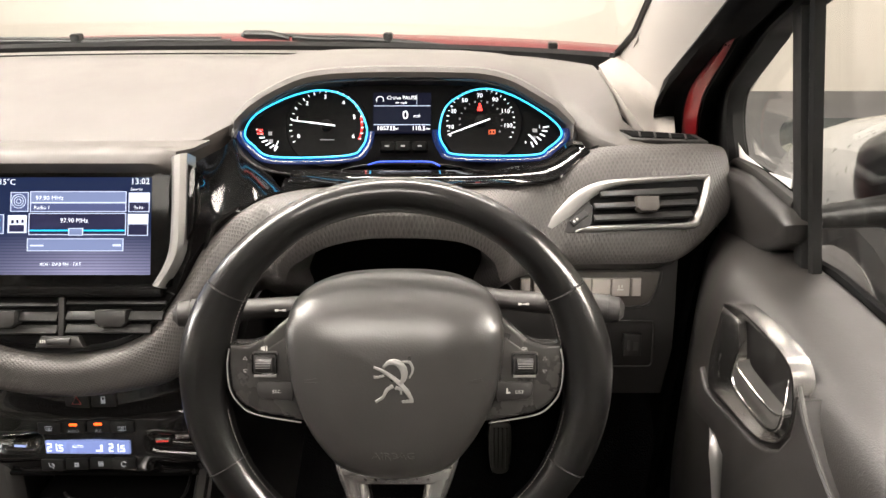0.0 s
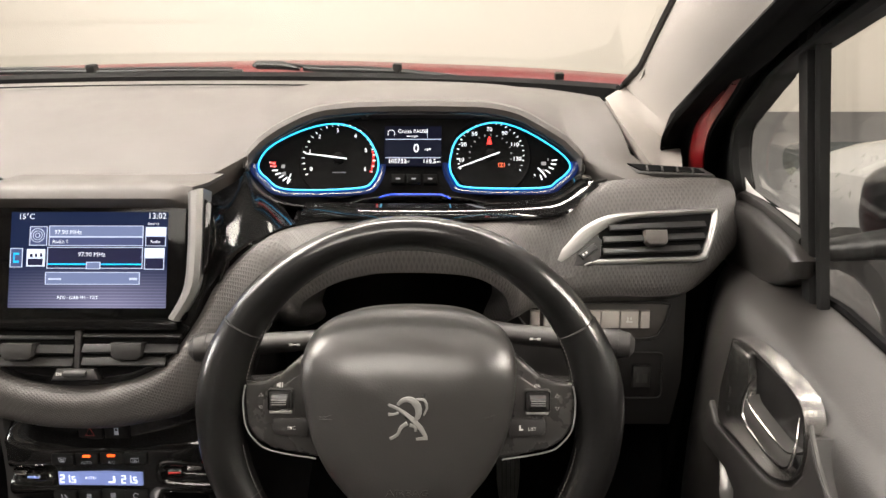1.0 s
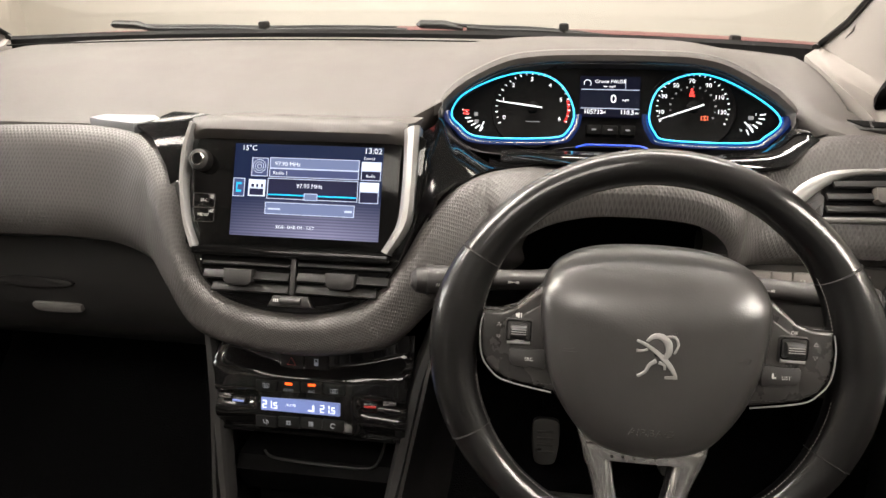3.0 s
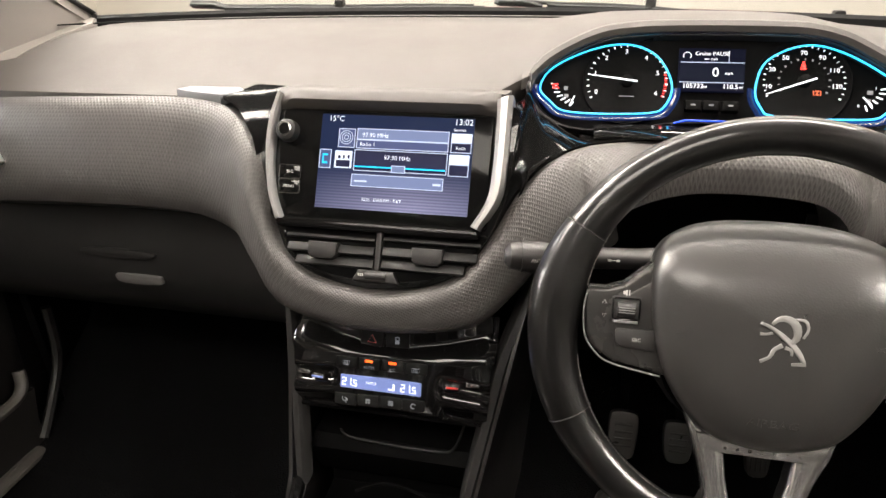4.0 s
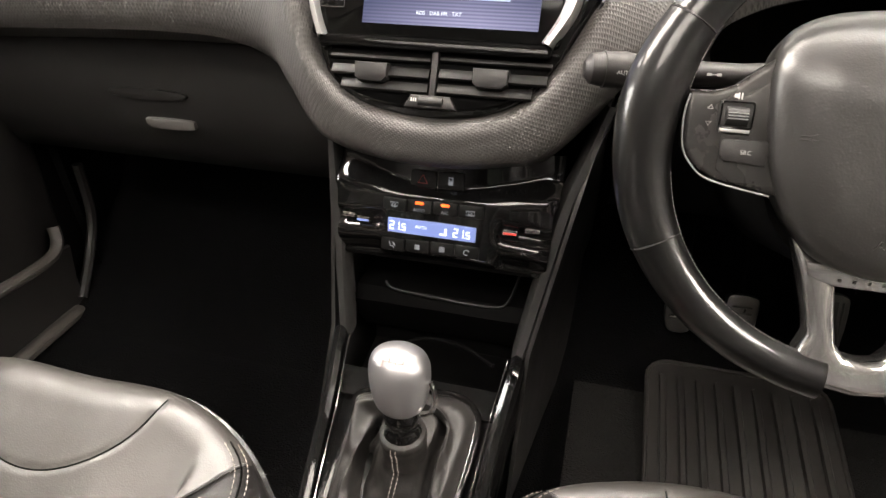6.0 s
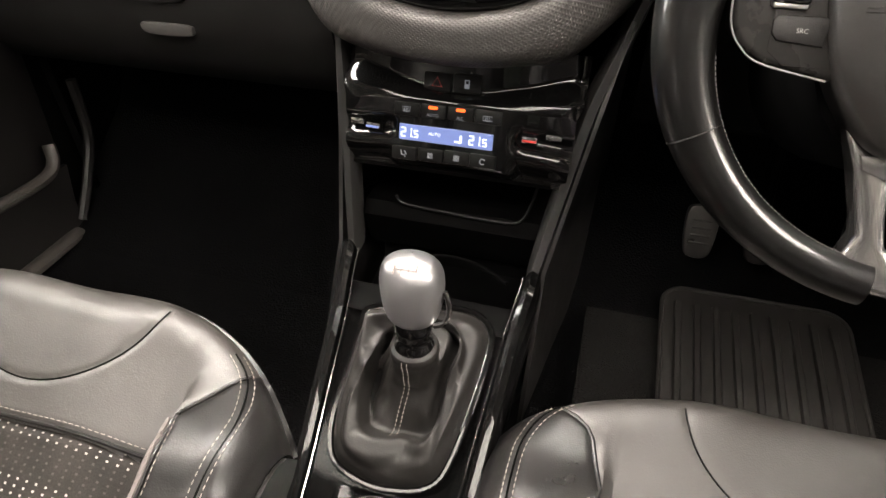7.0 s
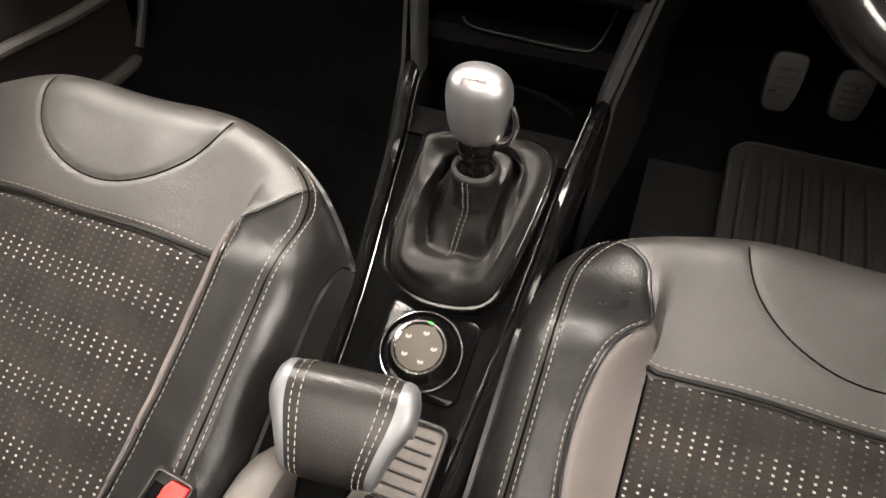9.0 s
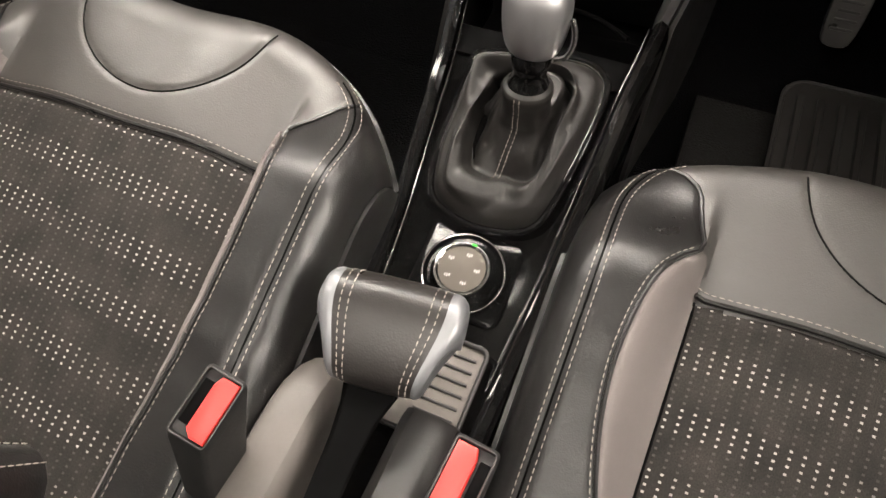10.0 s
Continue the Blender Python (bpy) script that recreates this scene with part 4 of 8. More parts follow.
rows = [[V((-0.205, 0.652, 1.011)), V((-0.19, 0.672, 1.013)), V((-0.185, 0.70, 1.014))], [V((-0.172, 0.627, 1.004)), V((-0.16, 0.655, 1.010)), V((-0.155, 0.70, 1.013))], [V((-0.145, 0.600, 0.982)), V((-0.132, 0.64, 1.002)), V((-0.125, 0.70, 1.010))], [V((-0.138, 0.590, 0.965)), V((-0.125, 0.61, 0.975)), V((-0.11, 0.68, 1.0))]]
part("gloss_shoulder", sheet(rows), DECKBLACK, dash, "gloss black shoulder", thick=0.004)

# ---- touchscreen ----
unit = thing("touchscreen", "lit colour touchscreen in a gloss black frame with silver sides", "touchscreen")
part("glass_front", plate(rect(-0.127, 0.029, 0.098, 0.149, 0.004), S, 0.02, 0.002, lift=0.002), DECKBLACK, unit, "gloss black screen glass")
rows = []
for i in range(25):
    u = -0.128 + 0.230 * i / 24
    e = min(1, min(i, 24 - i) / 2)
    rows.append([S @ V((u, v - 0.003 * (1 - e), n * (0.4 + 0.6 * e))) for v, n in ((0.140, 0.000), (0.1445, 0.0090), (0.1485, 0.0130), (0.157, 0.0110), (0.165, 0.0045))] + [V((0.012 + u, 0.66, 1.022 - 0.003 * (1 - e))), V((0.012 + u, 0.71, 1.012))])
part("brow", sheet(rows), SOFT, unit, "soft-touch brow over the screen", thick=0.004)
part("lower_lip", plate(rect(-0.118, 0.019, 0.092, 0.030, 0.003), S, 0.015, 0.003, lift=0.006), DECKBLACK, unit, "black lip under the screen")


def trim_strip(outer, inner, name):
    o, q = spline([S @ V((x, y, 0.003)) for x, y in outer], 14), spline([S @ V((x, y, 0.003)) for x, y in inner], 14)
    n = S.col[2].xyz
    rows = [[a - n * 0.02, a + n * 0.002, a.lerp(b, 0.3) + n * 0.007, a.lerp(b, 0.7) + n * 0.007, b + n * 0.003, b - n * 0.01] for a, b in zip(o, q)]
    part(name, sheet(rows), SATIN, unit, "satin silver side trim", thick=0.002)


trim_strip([(-0.129, 0.158), (-0.136, 0.13), (-0.1365, 0.095), (-0.130, 0.055), (-0.119, 0.026)], [(-0.121, 0.154), (-0.1265, 0.13), (-0.127, 0.095), (-0.121, 0.055), (-0.110, 0.028)], "side_trim")
trim_strip([(0.114, 0.160), (0.1135, 0.13), (0.113, 0.095), (0.110, 0.06), (0.092, 0.028)], [(0.099, 0.155), (0.100, 0.13), (0.100, 0.095), (0.097, 0.06), (0.083, 0.032)], "side_trim")
part("side_inset", plate([(0.114, 0.150), (0.122, 0.146), (0.119, 0.085), (0.1135, 0.075)], S, 0.02, 0.001, lift=0.003), GLOSS, unit, "gloss black side inset")


def screen_material():
    """Navy panel whose foot fades to lilac with fine scan lines."""
    k = Mat("screen_picture", (0.003, 0.004, 0.01), 0.35, spec=0.06)
    sep = k.node("ShaderNodeSeparateXYZ")
    k.link(k.coords(), sep.inputs[0])
    g = k.node("ShaderNodeMapRange", From_Min=0.925, From_Max=0.962, To_Min=1.0, To_Max=0.0)
    k.link(sep.outputs[2], g.inputs["Value"])
    w = k.node("ShaderNodeMath")
    w.operation = "MULTIPLY"
    w.inputs[1].default_value = 2 * math.pi / 0.0026
    k.link(sep.outputs[2], w.inputs[0])
    sn = k.node("ShaderNodeMath")
    sn.operation = "SINE"
    k.link(w.outputs[0], sn.inputs[0])
    r = k.node("ShaderNodeMapRange", From_Min=-1.0, From_Max=1.0, To_Min=0.55, To_Max=1.0)
    k.link(sn.outputs[0], r.inputs["Value"])
    f = k.node("ShaderNodeMath")
    f.operation = "MULTIPLY"
    away = k.node("ShaderNodeMath")
    away.operation = "SUBTRACT"
    away.inputs[1].default_value = 0.03
    k.link(sep.outputs[0], away.inputs[0])
    far = k.node("ShaderNodeMath")
    far.operation = "ABSOLUTE"
    k.link(away.outputs[0], far.inputs[0])
    fade = k.node("ShaderNodeMapRange", From_Min=0.01, From_Max=0.10, To_Min=1.0, To_Max=0.3)
    k.link(far.outputs[0], fade.inputs["Value"])
    both = k.node("ShaderNodeMath")
    both.operation = "MULTIPLY"
    k.link(g.outputs[0], both.inputs[0])
    k.link(fade.outputs[0], both.inputs[1])
    k.link(both.outputs[0], f.inputs[0])
    k.link(r.outputs[0], f.inputs[1])
    mix = k.node("ShaderNodeMix")
    mix.data_type = "RGBA"
    mix.inputs[6].default_value = (0.011, 0.021, 0.066, 1)
    mix.inputs[7].default_value = (0.42, 0.40, 0.60, 1)
    k.link(f.outputs[0], mix.inputs[0])
    k.link(mix.outputs[2], k.b.inputs["Emission Color"])
    k.b.inputs["Emission Strength"].default_value = 0.9
    return k.m


SCREEN = screen_material()
UI_PALE = Mat("screen_pale", (0.01, 0.01, 0.02), 0.4, spec=0.1).emit((0.30, 0.37, 0.64), 0.72).m
UI_MID = Mat("screen_mid", (0.01, 0.01, 0.02), 0.4, spec=0.1).emit((0.10, 0.13, 0.30), 0.75).m
UI_WHITE = Mat("screen_white", (0.02, 0.02, 0.02), 0.4, spec=0.1).emit((0.88, 0.92, 1.0), 1.5).m
UI_LINE = Mat("screen_line", (0.02, 0.02, 0.03), 0.4, spec=0.1).emit((0.72, 0.80, 1.0), 1.1).m
UI_CYAN = Mat("screen_cyan", (0.0, 0.3, 0.5), 0.4, spec=0.1).emit((0.03, 0.42, 0.85), 0.9).m
UI_DARK = Mat("screen_dark", (0.01, 0.01, 0.03), 0.4, spec=0.1).emit((0.004, 0.007, 0.025), 0.8).m
display = part("display", plate(rect(-0.0785, 0.0412, 0.0785, 0.1365), S, 0.004, lift=0.0026), SCREEN, unit, "lit navy radio display", smooth=False)


def ux(x):
    return -0.0778 + (x - 613) / 275 * 0.1562


def uy(x, y):
    return 0.136 - (y - 150 - (x - 613) * 0.044) / 168 * 0.0945


def tile(x0, y0, x1, y1, mat, name, lift=0.0030, line=0.0):
    xm = (x0 + x1) / 2
    a = (ux(x0), uy(xm, y1), ux(x1), uy(xm, y0))
    if line:
        e = 0.0007
        bars([(a[0], a[3] - e, a[2], a[3]), (a[0], a[1], a[2], a[1] + e), (a[0], a[1], a[0] + e, a[3]), (a[2] - e, a[1], a[2], a[3])], S, UI_LINE, name + "_border", display, lift + 0.0004, 0.0003)
    return bars([a], S, mat, name, display, lift, 0.0003)


def ui_text(t, x, y, size, mat=UI_WHITE):
    writing(t, shift(S, ux(x), uy(x, y), 0.0038), size, mat, "screen_text", display)


tile(646, 177, 677, 211, UI_MID, "radio_tile", line=1)
tile(680, 180, 846, 200, UI_PALE, "station_bar", line=1)
tile(680, 200, 846, 216, UI_MID, "station_name", line=1)
tile(850, 187, 886, 203, UI_WHITE, "source_tile", line=1)
tile(850, 203, 886, 221, UI_DARK, "source_name", line=1)
tile(613, 214, 635, 248, UI_MID, "home_tile", line=1)
tile(619, 222, 629, 240, UI_CYAN, "home_mark", 0.0036)
tile(622, 226, 632, 236, UI_MID, "home_mark", 0.0040)
tile(642, 217, 674, 232, UI_WHITE, "preset_tile", line=1)
tile(642, 232, 674, 248, UI_WHITE, "preset_name", line=1)
tile(645, 234, 671, 246, UI_DARK, "preset_mark", 0.0038)
tile(678, 218, 846, 256, UI_DARK, "tuner_box", line=1)
tile(680, 247, 844, 249.5, UI_CYAN, "tuner_line", 0.0034)
tile(748, 244, 773, 257, UI_PALE, "tuner_mark", 0.0038, line=1)
tile(849, 224, 884, 241, UI_WHITE, "preset_tile", line=1)
tile(849, 241, 884, 262, UI_DARK, "preset_name", line=1)
tile(676, 262, 842, 284, UI_PALE, "list_bar", line=1)
tile(682, 270, 705, 273, UI_LINE, "list_mark", 0.0038)
tile(824, 275, 838, 279, UI_LINE, "list_mark", 0.0038)
ui_text("97.90 MHz", 714, 190, 0.0062)
tile(648, 225, 653, 231, UI_DARK, "preset_mark", 0.0038)
tile(657, 225, 661, 231, UI_DARK, "preset_mark", 0.0038)
tile(666, 225, 670, 231, UI_DARK, "preset_mark", 0.0038)
ui_text("15°C", 640, 159, 0.0078)
ui_text("13:02", 870, 168, 0.0085)
ui_text("Source", 864, 181, 0.0042)
ui_text("Radio 1", 701, 206, 0.0052)
ui_text("97.90 MHz", 757, 231, 0.0062)
ui_text("Radio", 868, 213, 0.0042)
ui_text("RDS · DAB FM · TXT", 735, 306, 0.0046)
for r in (0.0022, 0.0045, 0.0068):
    pts = [S @ V((ux(661) + r * math.cos(a), uy(661, 193) + r * math.sin(a), 0.0040)) for a in [2 * math.pi * k / 20 for k in range(20)]]
    part("radio_wave", tube(pts, 0.00035, 5, closed=True), UI_LINE, display)
K1 = shift(S, -0.1135, 0.117, 0.002)
knob = part("volume_knob", lathe([(0.0115, 0.0), (0.0112, 0.006), (0.0105, 0.0095), (0.009, 0.0105), (0.0, 0.0105)], K1), HARD, unit, "black ribbed volume knob")
part("knob_ring", lathe([(0.0072, 0.0106), (0.0070, 0.0122), (0.0058, 0.0124), (0.0054, 0.0108)], K1), CHROME, knob, "bright ring")
part("knob_cap", lathe([(0.0056, 0.0112), (0.0, 0.0114)], K1), GLOSS, knob, "dark centre")
for t, v in (("SRC", 0.0755), ("MENU", 0.0605)):
    b = part("button", plate(rect(-0.0115, -0.0068, 0.0115, 0.0068, 0.0015), shift(S, -0.1085, v, 0), 0.006, 0.0008, lift=0.0028), GLOSS, unit, "black button with white letters")
    part("button_edge", tube([S @ V((-0.1085 + x, v + y, 0.0026)) for x, y in rect(-0.0118, -0.0071, 0.0118, 0.0071, 0.0018)], 0.0003, 5, closed=True), DARKALLOY, b)
    writing(t, shift(S, -0.1085, v, 0.0032), 0.0044, MARK, "button_text", b)

# ---- centre vents ----
vent = thing("centre_air_vents", "twin black air vents with sliding tabs", "air vent")
opening = smooth_outline([(-0.106, 0.022), (-0.109, 0.006), (-0.100, -0.008), (-0.078, -0.0205), (-0.035, -0.0285), (0.02, -0.0275), (0.055, -0.0195), (0.080, -0.004), (0.094, 0.014), (0.096, 0.024), (0.04, 0.024), (-0.05, 0.023)], 3)
# no recess here: a flat black plate paints the vent's inner shade
part("vent_shade", plate(opening, S, 0.006, 0.001, lift=-0.0028), BLACK, vent, "flat black plate for the shade inside the vent")
ring = [S @ V((x, y, -0.003)) for x, y in opening]
part("vent_ring", tube(ring, 0.0014, 6, closed=True), GLOSS, vent, "gloss black vent edge")
part("divider", box(shift(S, -0.0075, 0.0, 0.003), 0.006, 0.046, 0.01, 0.0015), HARD, vent)


def slat(u0, u1, v, w, name="slat", lift=0.002, lean=24):
    m = S @ pose((u0 + u1) / 2, v, lift, -lean)
    part(name, box(m, u1 - u0, w, 0.0035, 0.0014), FRAMEBLACK, vent, "black vent slat")


for side, spans in ((0, ((-0.106, 0.0125), (-0.104, 0.001), (-0.094, -0.0115))), (1, ((0.094, 0.0145), (0.0915, 0.002), (0.080, -0.0105)))):
    for k, (far, v) in enumerate(spans):
        a, b = (far, -0.0115) if side == 0 else (-0.0035, far)
        slat(a, b, v, 0.004 if k == 0 else 0.0095)
for u, v in ((-0.064, -0.0015), (0.0435, -0.0005)):
    part("vent_tab", plate([(-0.0155, 0.008), (0.0155, 0.008), (0.0150, -0.0045), (0.011, -0.0085), (-0.011, -0.0085), (-0.0150, -0.0045)], shift(S, u, v, 0.009), 0.012, 0.002), LIGHTHARD, vent, "grey sliding tab")
part("wheel_frame", plate([(-0.024, -0.006), (0.024, -0.006), (0.018, 0.0055), (-0.018, 0.0055)], shift(S, -0.008, -0.0235, 0.0045), 0.01, 0.0018), HARD, vent)
part("thumb_wheel", tube([S @ V((x, -0.0235, 0.003)) for x in (-0.0185, -0.018, 0.0, 0.0035, 0.004)], [0.001, 0.0042, 0.0042, 0.0042, 0.001], 12), RUBBER, vent, "ribbed thumb wheel")
bars([(-0.0245, -0.0245, -0.0235, -0.0215), (-0.0225, -0.0245, -0.0215, -0.0215), (-0.0205, -0.0245, -0.0195, -0.0215)], S, MARK, "wheel_mark", vent, 0.0075)

# ---- climate panel ----
climate = thing("climate_panel", "gloss black climate panel with small blue display", "climate control")
K = sloped((0.012, 0.53, 0.743), 0.33)


def swell(u, v):
    """A recessed upper band, a ledge that widens to the ends, and a proud face with grooves for the toggles."""
    e = max(0.0, 1 - (u / 0.112) ** 2)
    a = min(1.0, abs(u) / 0.1)
    top, foot = 0.034 + 0.024 * a**1.5, 0.024 + 0.003 * a
    h = -0.014 + 0.012 * e**0.6 + 0.018 * ease((top - v) / (top - foot)) * (0.55 + 0.45 * a)
    side = ease((abs(u) - 0.052) / 0.012)
    h -= 0.010 * side * math.exp(-(((v - 0.001) / 0.0075) ** 2))
    h -= 0.012 * ease((-0.014 - v) / 0.022) * side + 0.010 * ease((-0.031 - v) / 0.008) * (1 - side)
    return h


rows = []
for i in range(73):
    f = i / 36 - 1
    row = []
    for k in range(65):
        v = 0.075 - 0.114 * k / 64
        half = 0.112 - 0.10 * max(0, -v - 0.012) ** 1.0 * 0.9 - 0.004 * (v < 0.03)
        u = f * half
        row.append(K @ V((u, v - 0.006 * f * f * (v < 0.03), swell(u, v))))
    row.append(K @ V((f * 0.10, -0.044, -0.02)))
    rows.append(row)
part("panel", sheet(rows), GLOSS, climate, "gloss black sculpted panel", thick=0.003)
KEYBLACK = Mat("satin_key_black", (0.006, 0.006, 0.006), 0.38, spec=0.3).wear(30, 0.2, 0.05).m


def on_panel(u, v, lift=0.0):
    return K @ pose(u, v, swell(u, v) + lift, 0, math.degrees(u * 1.1), 0)


def panel_button(u, v, w, h, lit=None, icon=()):
    b = part("button", plate(rect(-w / 2, -h / 2, w / 2, h / 2, 0.0018), on_panel(u, v, 0.0025), 0.008, 0.001), KEYBLACK, climate, "black button")
    if lit:
        part("lamp", plate(rect(-0.0042, 0.0022, 0.0042, 0.0048, 0.001), on_panel(u, v, 0.003), 0.001), lit, b, "glowing orange lamp", smooth=False)
    if icon:
        bars(icon, on_panel(u, v, 0.0), DIM_LIT, "icon", b, 0.003, 0.0004)
    return b


def glyph(points, u, v, parent, closed=False, r=0.00035):
    """A thin printed line on a key."""
    m = on_panel(u, v, 0.0030)
    part("icon", tube([m @ V((x * 0.001, y * 0.001, 0)) for x, y in points], r, 5, closed=closed), DIM_LIT, parent)


def ring_of(r, n=14):
    return [(r * math.cos(2 * math.pi * k / n), r * math.sin(2 * math.pi * k / n)) for k in range(n)]


haz = panel_button(-0.0215, 0.041, 0.026, 0.017)
tri = [V((0.0055 * math.cos(radians(90 + 120 * k)), 0.0055 * math.sin(radians(90 + 120 * k)), 0.0031)) for k in range(3)]
REDMARK = Mat("printed_red", (0.45, 0.06, 0.05), 0.5).m
part("triangle", tube([on_panel(-0.0215, 0.040) @ p for p in tri], 0.0006, 5, closed=True), REDMARK, haz, "red warning triangle")
panel_button(0.0065, 0.042, 0.026, 0.017, icon=[(-0.0022, -0.004, 0.0022, 0.0), (-0.0022, 0.0, -0.0014, 0.0035), (0.0014, 0.0, 0.0022, 0.0035), (-0.0022, 0.0028, 0.0022, 0.0036)])
for k, u in enumerate((-0.0455, -0.0205, 0.005, 0.0305)):
    b = panel_button(u, 0.0155 + 0.0004 * k, 0.0245, 0.0125, lit=ORANGE_LIT if k in (1, 2) else None, icon=())
    if k in (1, 2):
        writing("AUTO" if k == 1 else "A/C", on_panel(u, 0.0125, 0.0032), 0.0042, DIM_LIT, "button_text", b)
    else:  # heated screens
        glyph([(-4, 2.4), (4, 2.4), (3, -1.6), (-3, -1.6)] if k == 0 else [(-4, 2.2), (4, 2.2), (4, -1.8), (-4, -1.8)], u, 0.0155, b, True)
        for x in (-1.6, 0, 1.6):
            glyph([(x, 1.4), (x - 0.4, 0.2), (x, -1.0), (x, -2.6)], u, 0.0155, b)
for k, u in enumerate((-0.046, -0.0205, 0.0045, 0.0295)):
    v = -0.0255 + 0.0006 * k
    b = panel_button(u, v, 0.0245, 0.0125)
    if k == 0:
        for line in ([(-3, 3), (-2, -1), (1.5, -1.5), (1.5, -3.2)], [(0, 2.6), (2.6, 1)], [(1, 0.6), (3.4, -0.4)]):
            glyph(line, u, v, b, r=0.0005)
    elif k == 3:
        glyph(ring_of(2.6)[1:-1], u, v, b, r=0.0005)
    else:
        for q in range(4):
            a = radians(45 + 90 * q)
            c = (1.9 * math.cos(a), 1.9 * math.sin(a))
            glyph([(c[0] + x * (0.45 if k == 2 else 0.36), c[1] + y * (0.45 if k == 2 else 0.36)) for x, y in ring_of(2.4, 8)], u, v, b, True, 0.0005)
lcd = part("lcd_window", plate(rect(-0.0445, -0.0072, 0.0445, 0.0072, 0.001), on_panel(-0.0075, -0.0055, 0.0035), 0.006, 0.0005), LCD, climate, "blue-lit temperature display", smooth=False)
LM = on_panel(-0.0075, -0.0055, 0.0035)
SEGMENTS = {"2": "abged", "1": "bc", "5": "afgcd"}


def segments(ch, x, w, h, wide=0.0011):
    """Bars of a seven-segment figure whose left foot is at x."""
    g = wide * 0.3
    at_ = {"a": (x + g, h - wide, x + w - g, h), "g": (x + g, h / 2 - wide / 2, x + w - g, h / 2 + wide / 2), "d": (x + g, 0, x + w - g, wide), "f": (x, h / 2 + g, x + wide, h - g), "b": (x + w - wide, h / 2 + g, x + w, h - g), "e": (x, g, x + wide, h / 2 - g), "c": (x + w - wide, g, x + w, h / 2 - g)}
    return [at_[k] for k in SEGMENTS[ch]]


for u in (-0.0425, 0.0225):
    boxes = []
    for ch, dx, w, h in (("2", 0.0, 0.0048, 0.0088), ("1", 0.0058, 0.0048, 0.0088), ("5", 0.0126, 0.0042, 0.0072)):
        boxes += segments(ch, u + dx, w, h)
    boxes.append((u + 0.0113, 0.0, u + 0.0121, 0.0009))
    bars([(a_, b_ - 0.0044, c_, d_ - 0.0044) for a_, b_, c_, d_ in boxes], LM, WHITE_LIT, "display_figures", lcd, 0.0006, 0.0003)
writing("AUTO", LM @ pose(-0.010, 0.001, 0.0006), 0.0042, WHITE_LIT, "display_text", lcd)
bars([(-0.005, -0.004, 0.002, -0.0025), (0.000, -0.0025, 0.002, 0.003)], LM @ pose(0.014, 0, 0.0002), WHITE_LIT, "display_icon", lcd, 0.0005, 0.0003)
for u, v, c in ((-0.0965, -0.002, CHROME), (-0.079, -0.004, CHROME), (0.069, 0.0, CHROME), (0.0905, 0.005, CHROME)):
    lever = part("toggle", box(on_panel(u, v, 0.0065), 0.0150, 0.0062, 0.008, 0.0024), c, climate, "bright temperature toggle")
    if abs(u) < 0.08:
        part("colour_mark", box(on_panel(u, v - 0.0008, 0.0070), 0.0125, 0.0018, 0.001, 0.0003), RED if u > 0 else LCD, lever, "coloured mark")

# ---- tray and struts under the climate panel ----
tray = thing("storage_tray", "dark open storage tray under the climate panel", "storage tray")
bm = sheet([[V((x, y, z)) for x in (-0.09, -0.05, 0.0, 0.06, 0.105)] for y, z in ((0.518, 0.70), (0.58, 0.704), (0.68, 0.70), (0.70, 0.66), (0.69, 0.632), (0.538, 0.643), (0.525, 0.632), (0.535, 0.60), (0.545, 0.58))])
# the tray's deep shade is put into its colour with matt black
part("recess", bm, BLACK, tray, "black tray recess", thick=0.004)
lip = spline([(-0.055, 0.536, 0.654), (-0.045, 0.533, 0.647), (0.0, 0.531, 0.645), (0.06, 0.532, 0.643), (0.078, 0.536, 0.646), (0.086, 0.545, 0.662), (0.09, 0.55, 0.68)], 24)
part("tray_lip", tube(lip, 0.0016, 8), KEYBLACK, tray, "raised tray lip")
part("socket", lathe([(0.013, 0.0), (0.013, 0.006), (0.0105, 0.007), (0.009, 0.001), (0.0, 0.001)], sloped((0.008, 0.625, 0.667), 0.1)), HARD, tray, "round power socket")
part("socket_cover", tube(spline([(-0.036, 0.588, 0.67), (-0.03, 0.582, 0.664), (-0.022, 0.584, 0.668), (-0.02, 0.588, 0.676)], 10), 0.0022, 8), CHROME, tray, "bright connector edge")


def strut(keys, w, name, side):
    pts = spline(keys, 20)
    rows = []
    for i, p in enumerate(pts):
        ww = w * (0.75 + 0.25 * math.sin(math.pi * i / 20))
        rows.append([p + V((-side * ww * 0.6, 0.02, 0.004)), p + V((-side * ww * 0.5, 0.003, 0.001)), p + V((-side * ww * 0.25, -0.001, 0.001)), p + V((side * ww * 0.3, -0.001, 0.001)), p + V((side * ww * 0.5, 0.006, 0)), p + V((side * ww * 0.6, 0.03, 0))])
    part(name, sheet(rows), LIGHTHARD, console, "satin grey console strut", thick=0.003)


console = thing("centre_console", "gloss black centre console with side rails", "centre console")
strut([(-0.111, 0.560, 0.812), (-0.106, 0.545, 0.775), (-0.100, 0.530, 0.735), (-0.094, 0.508, 0.68), (-0.087, 0.484, 0.622), (-0.085, 0.477, 0.611)], 0.0125, "strut", -1)
strut([(0.160, 0.580, 0.855), (0.145, 0.562, 0.81), (0.130, 0.545, 0.765), (0.117, 0.520, 0.70), (0.105, 0.492, 0.64), (0.100, 0.479, 0.616)], 0.015, "strut", 1)
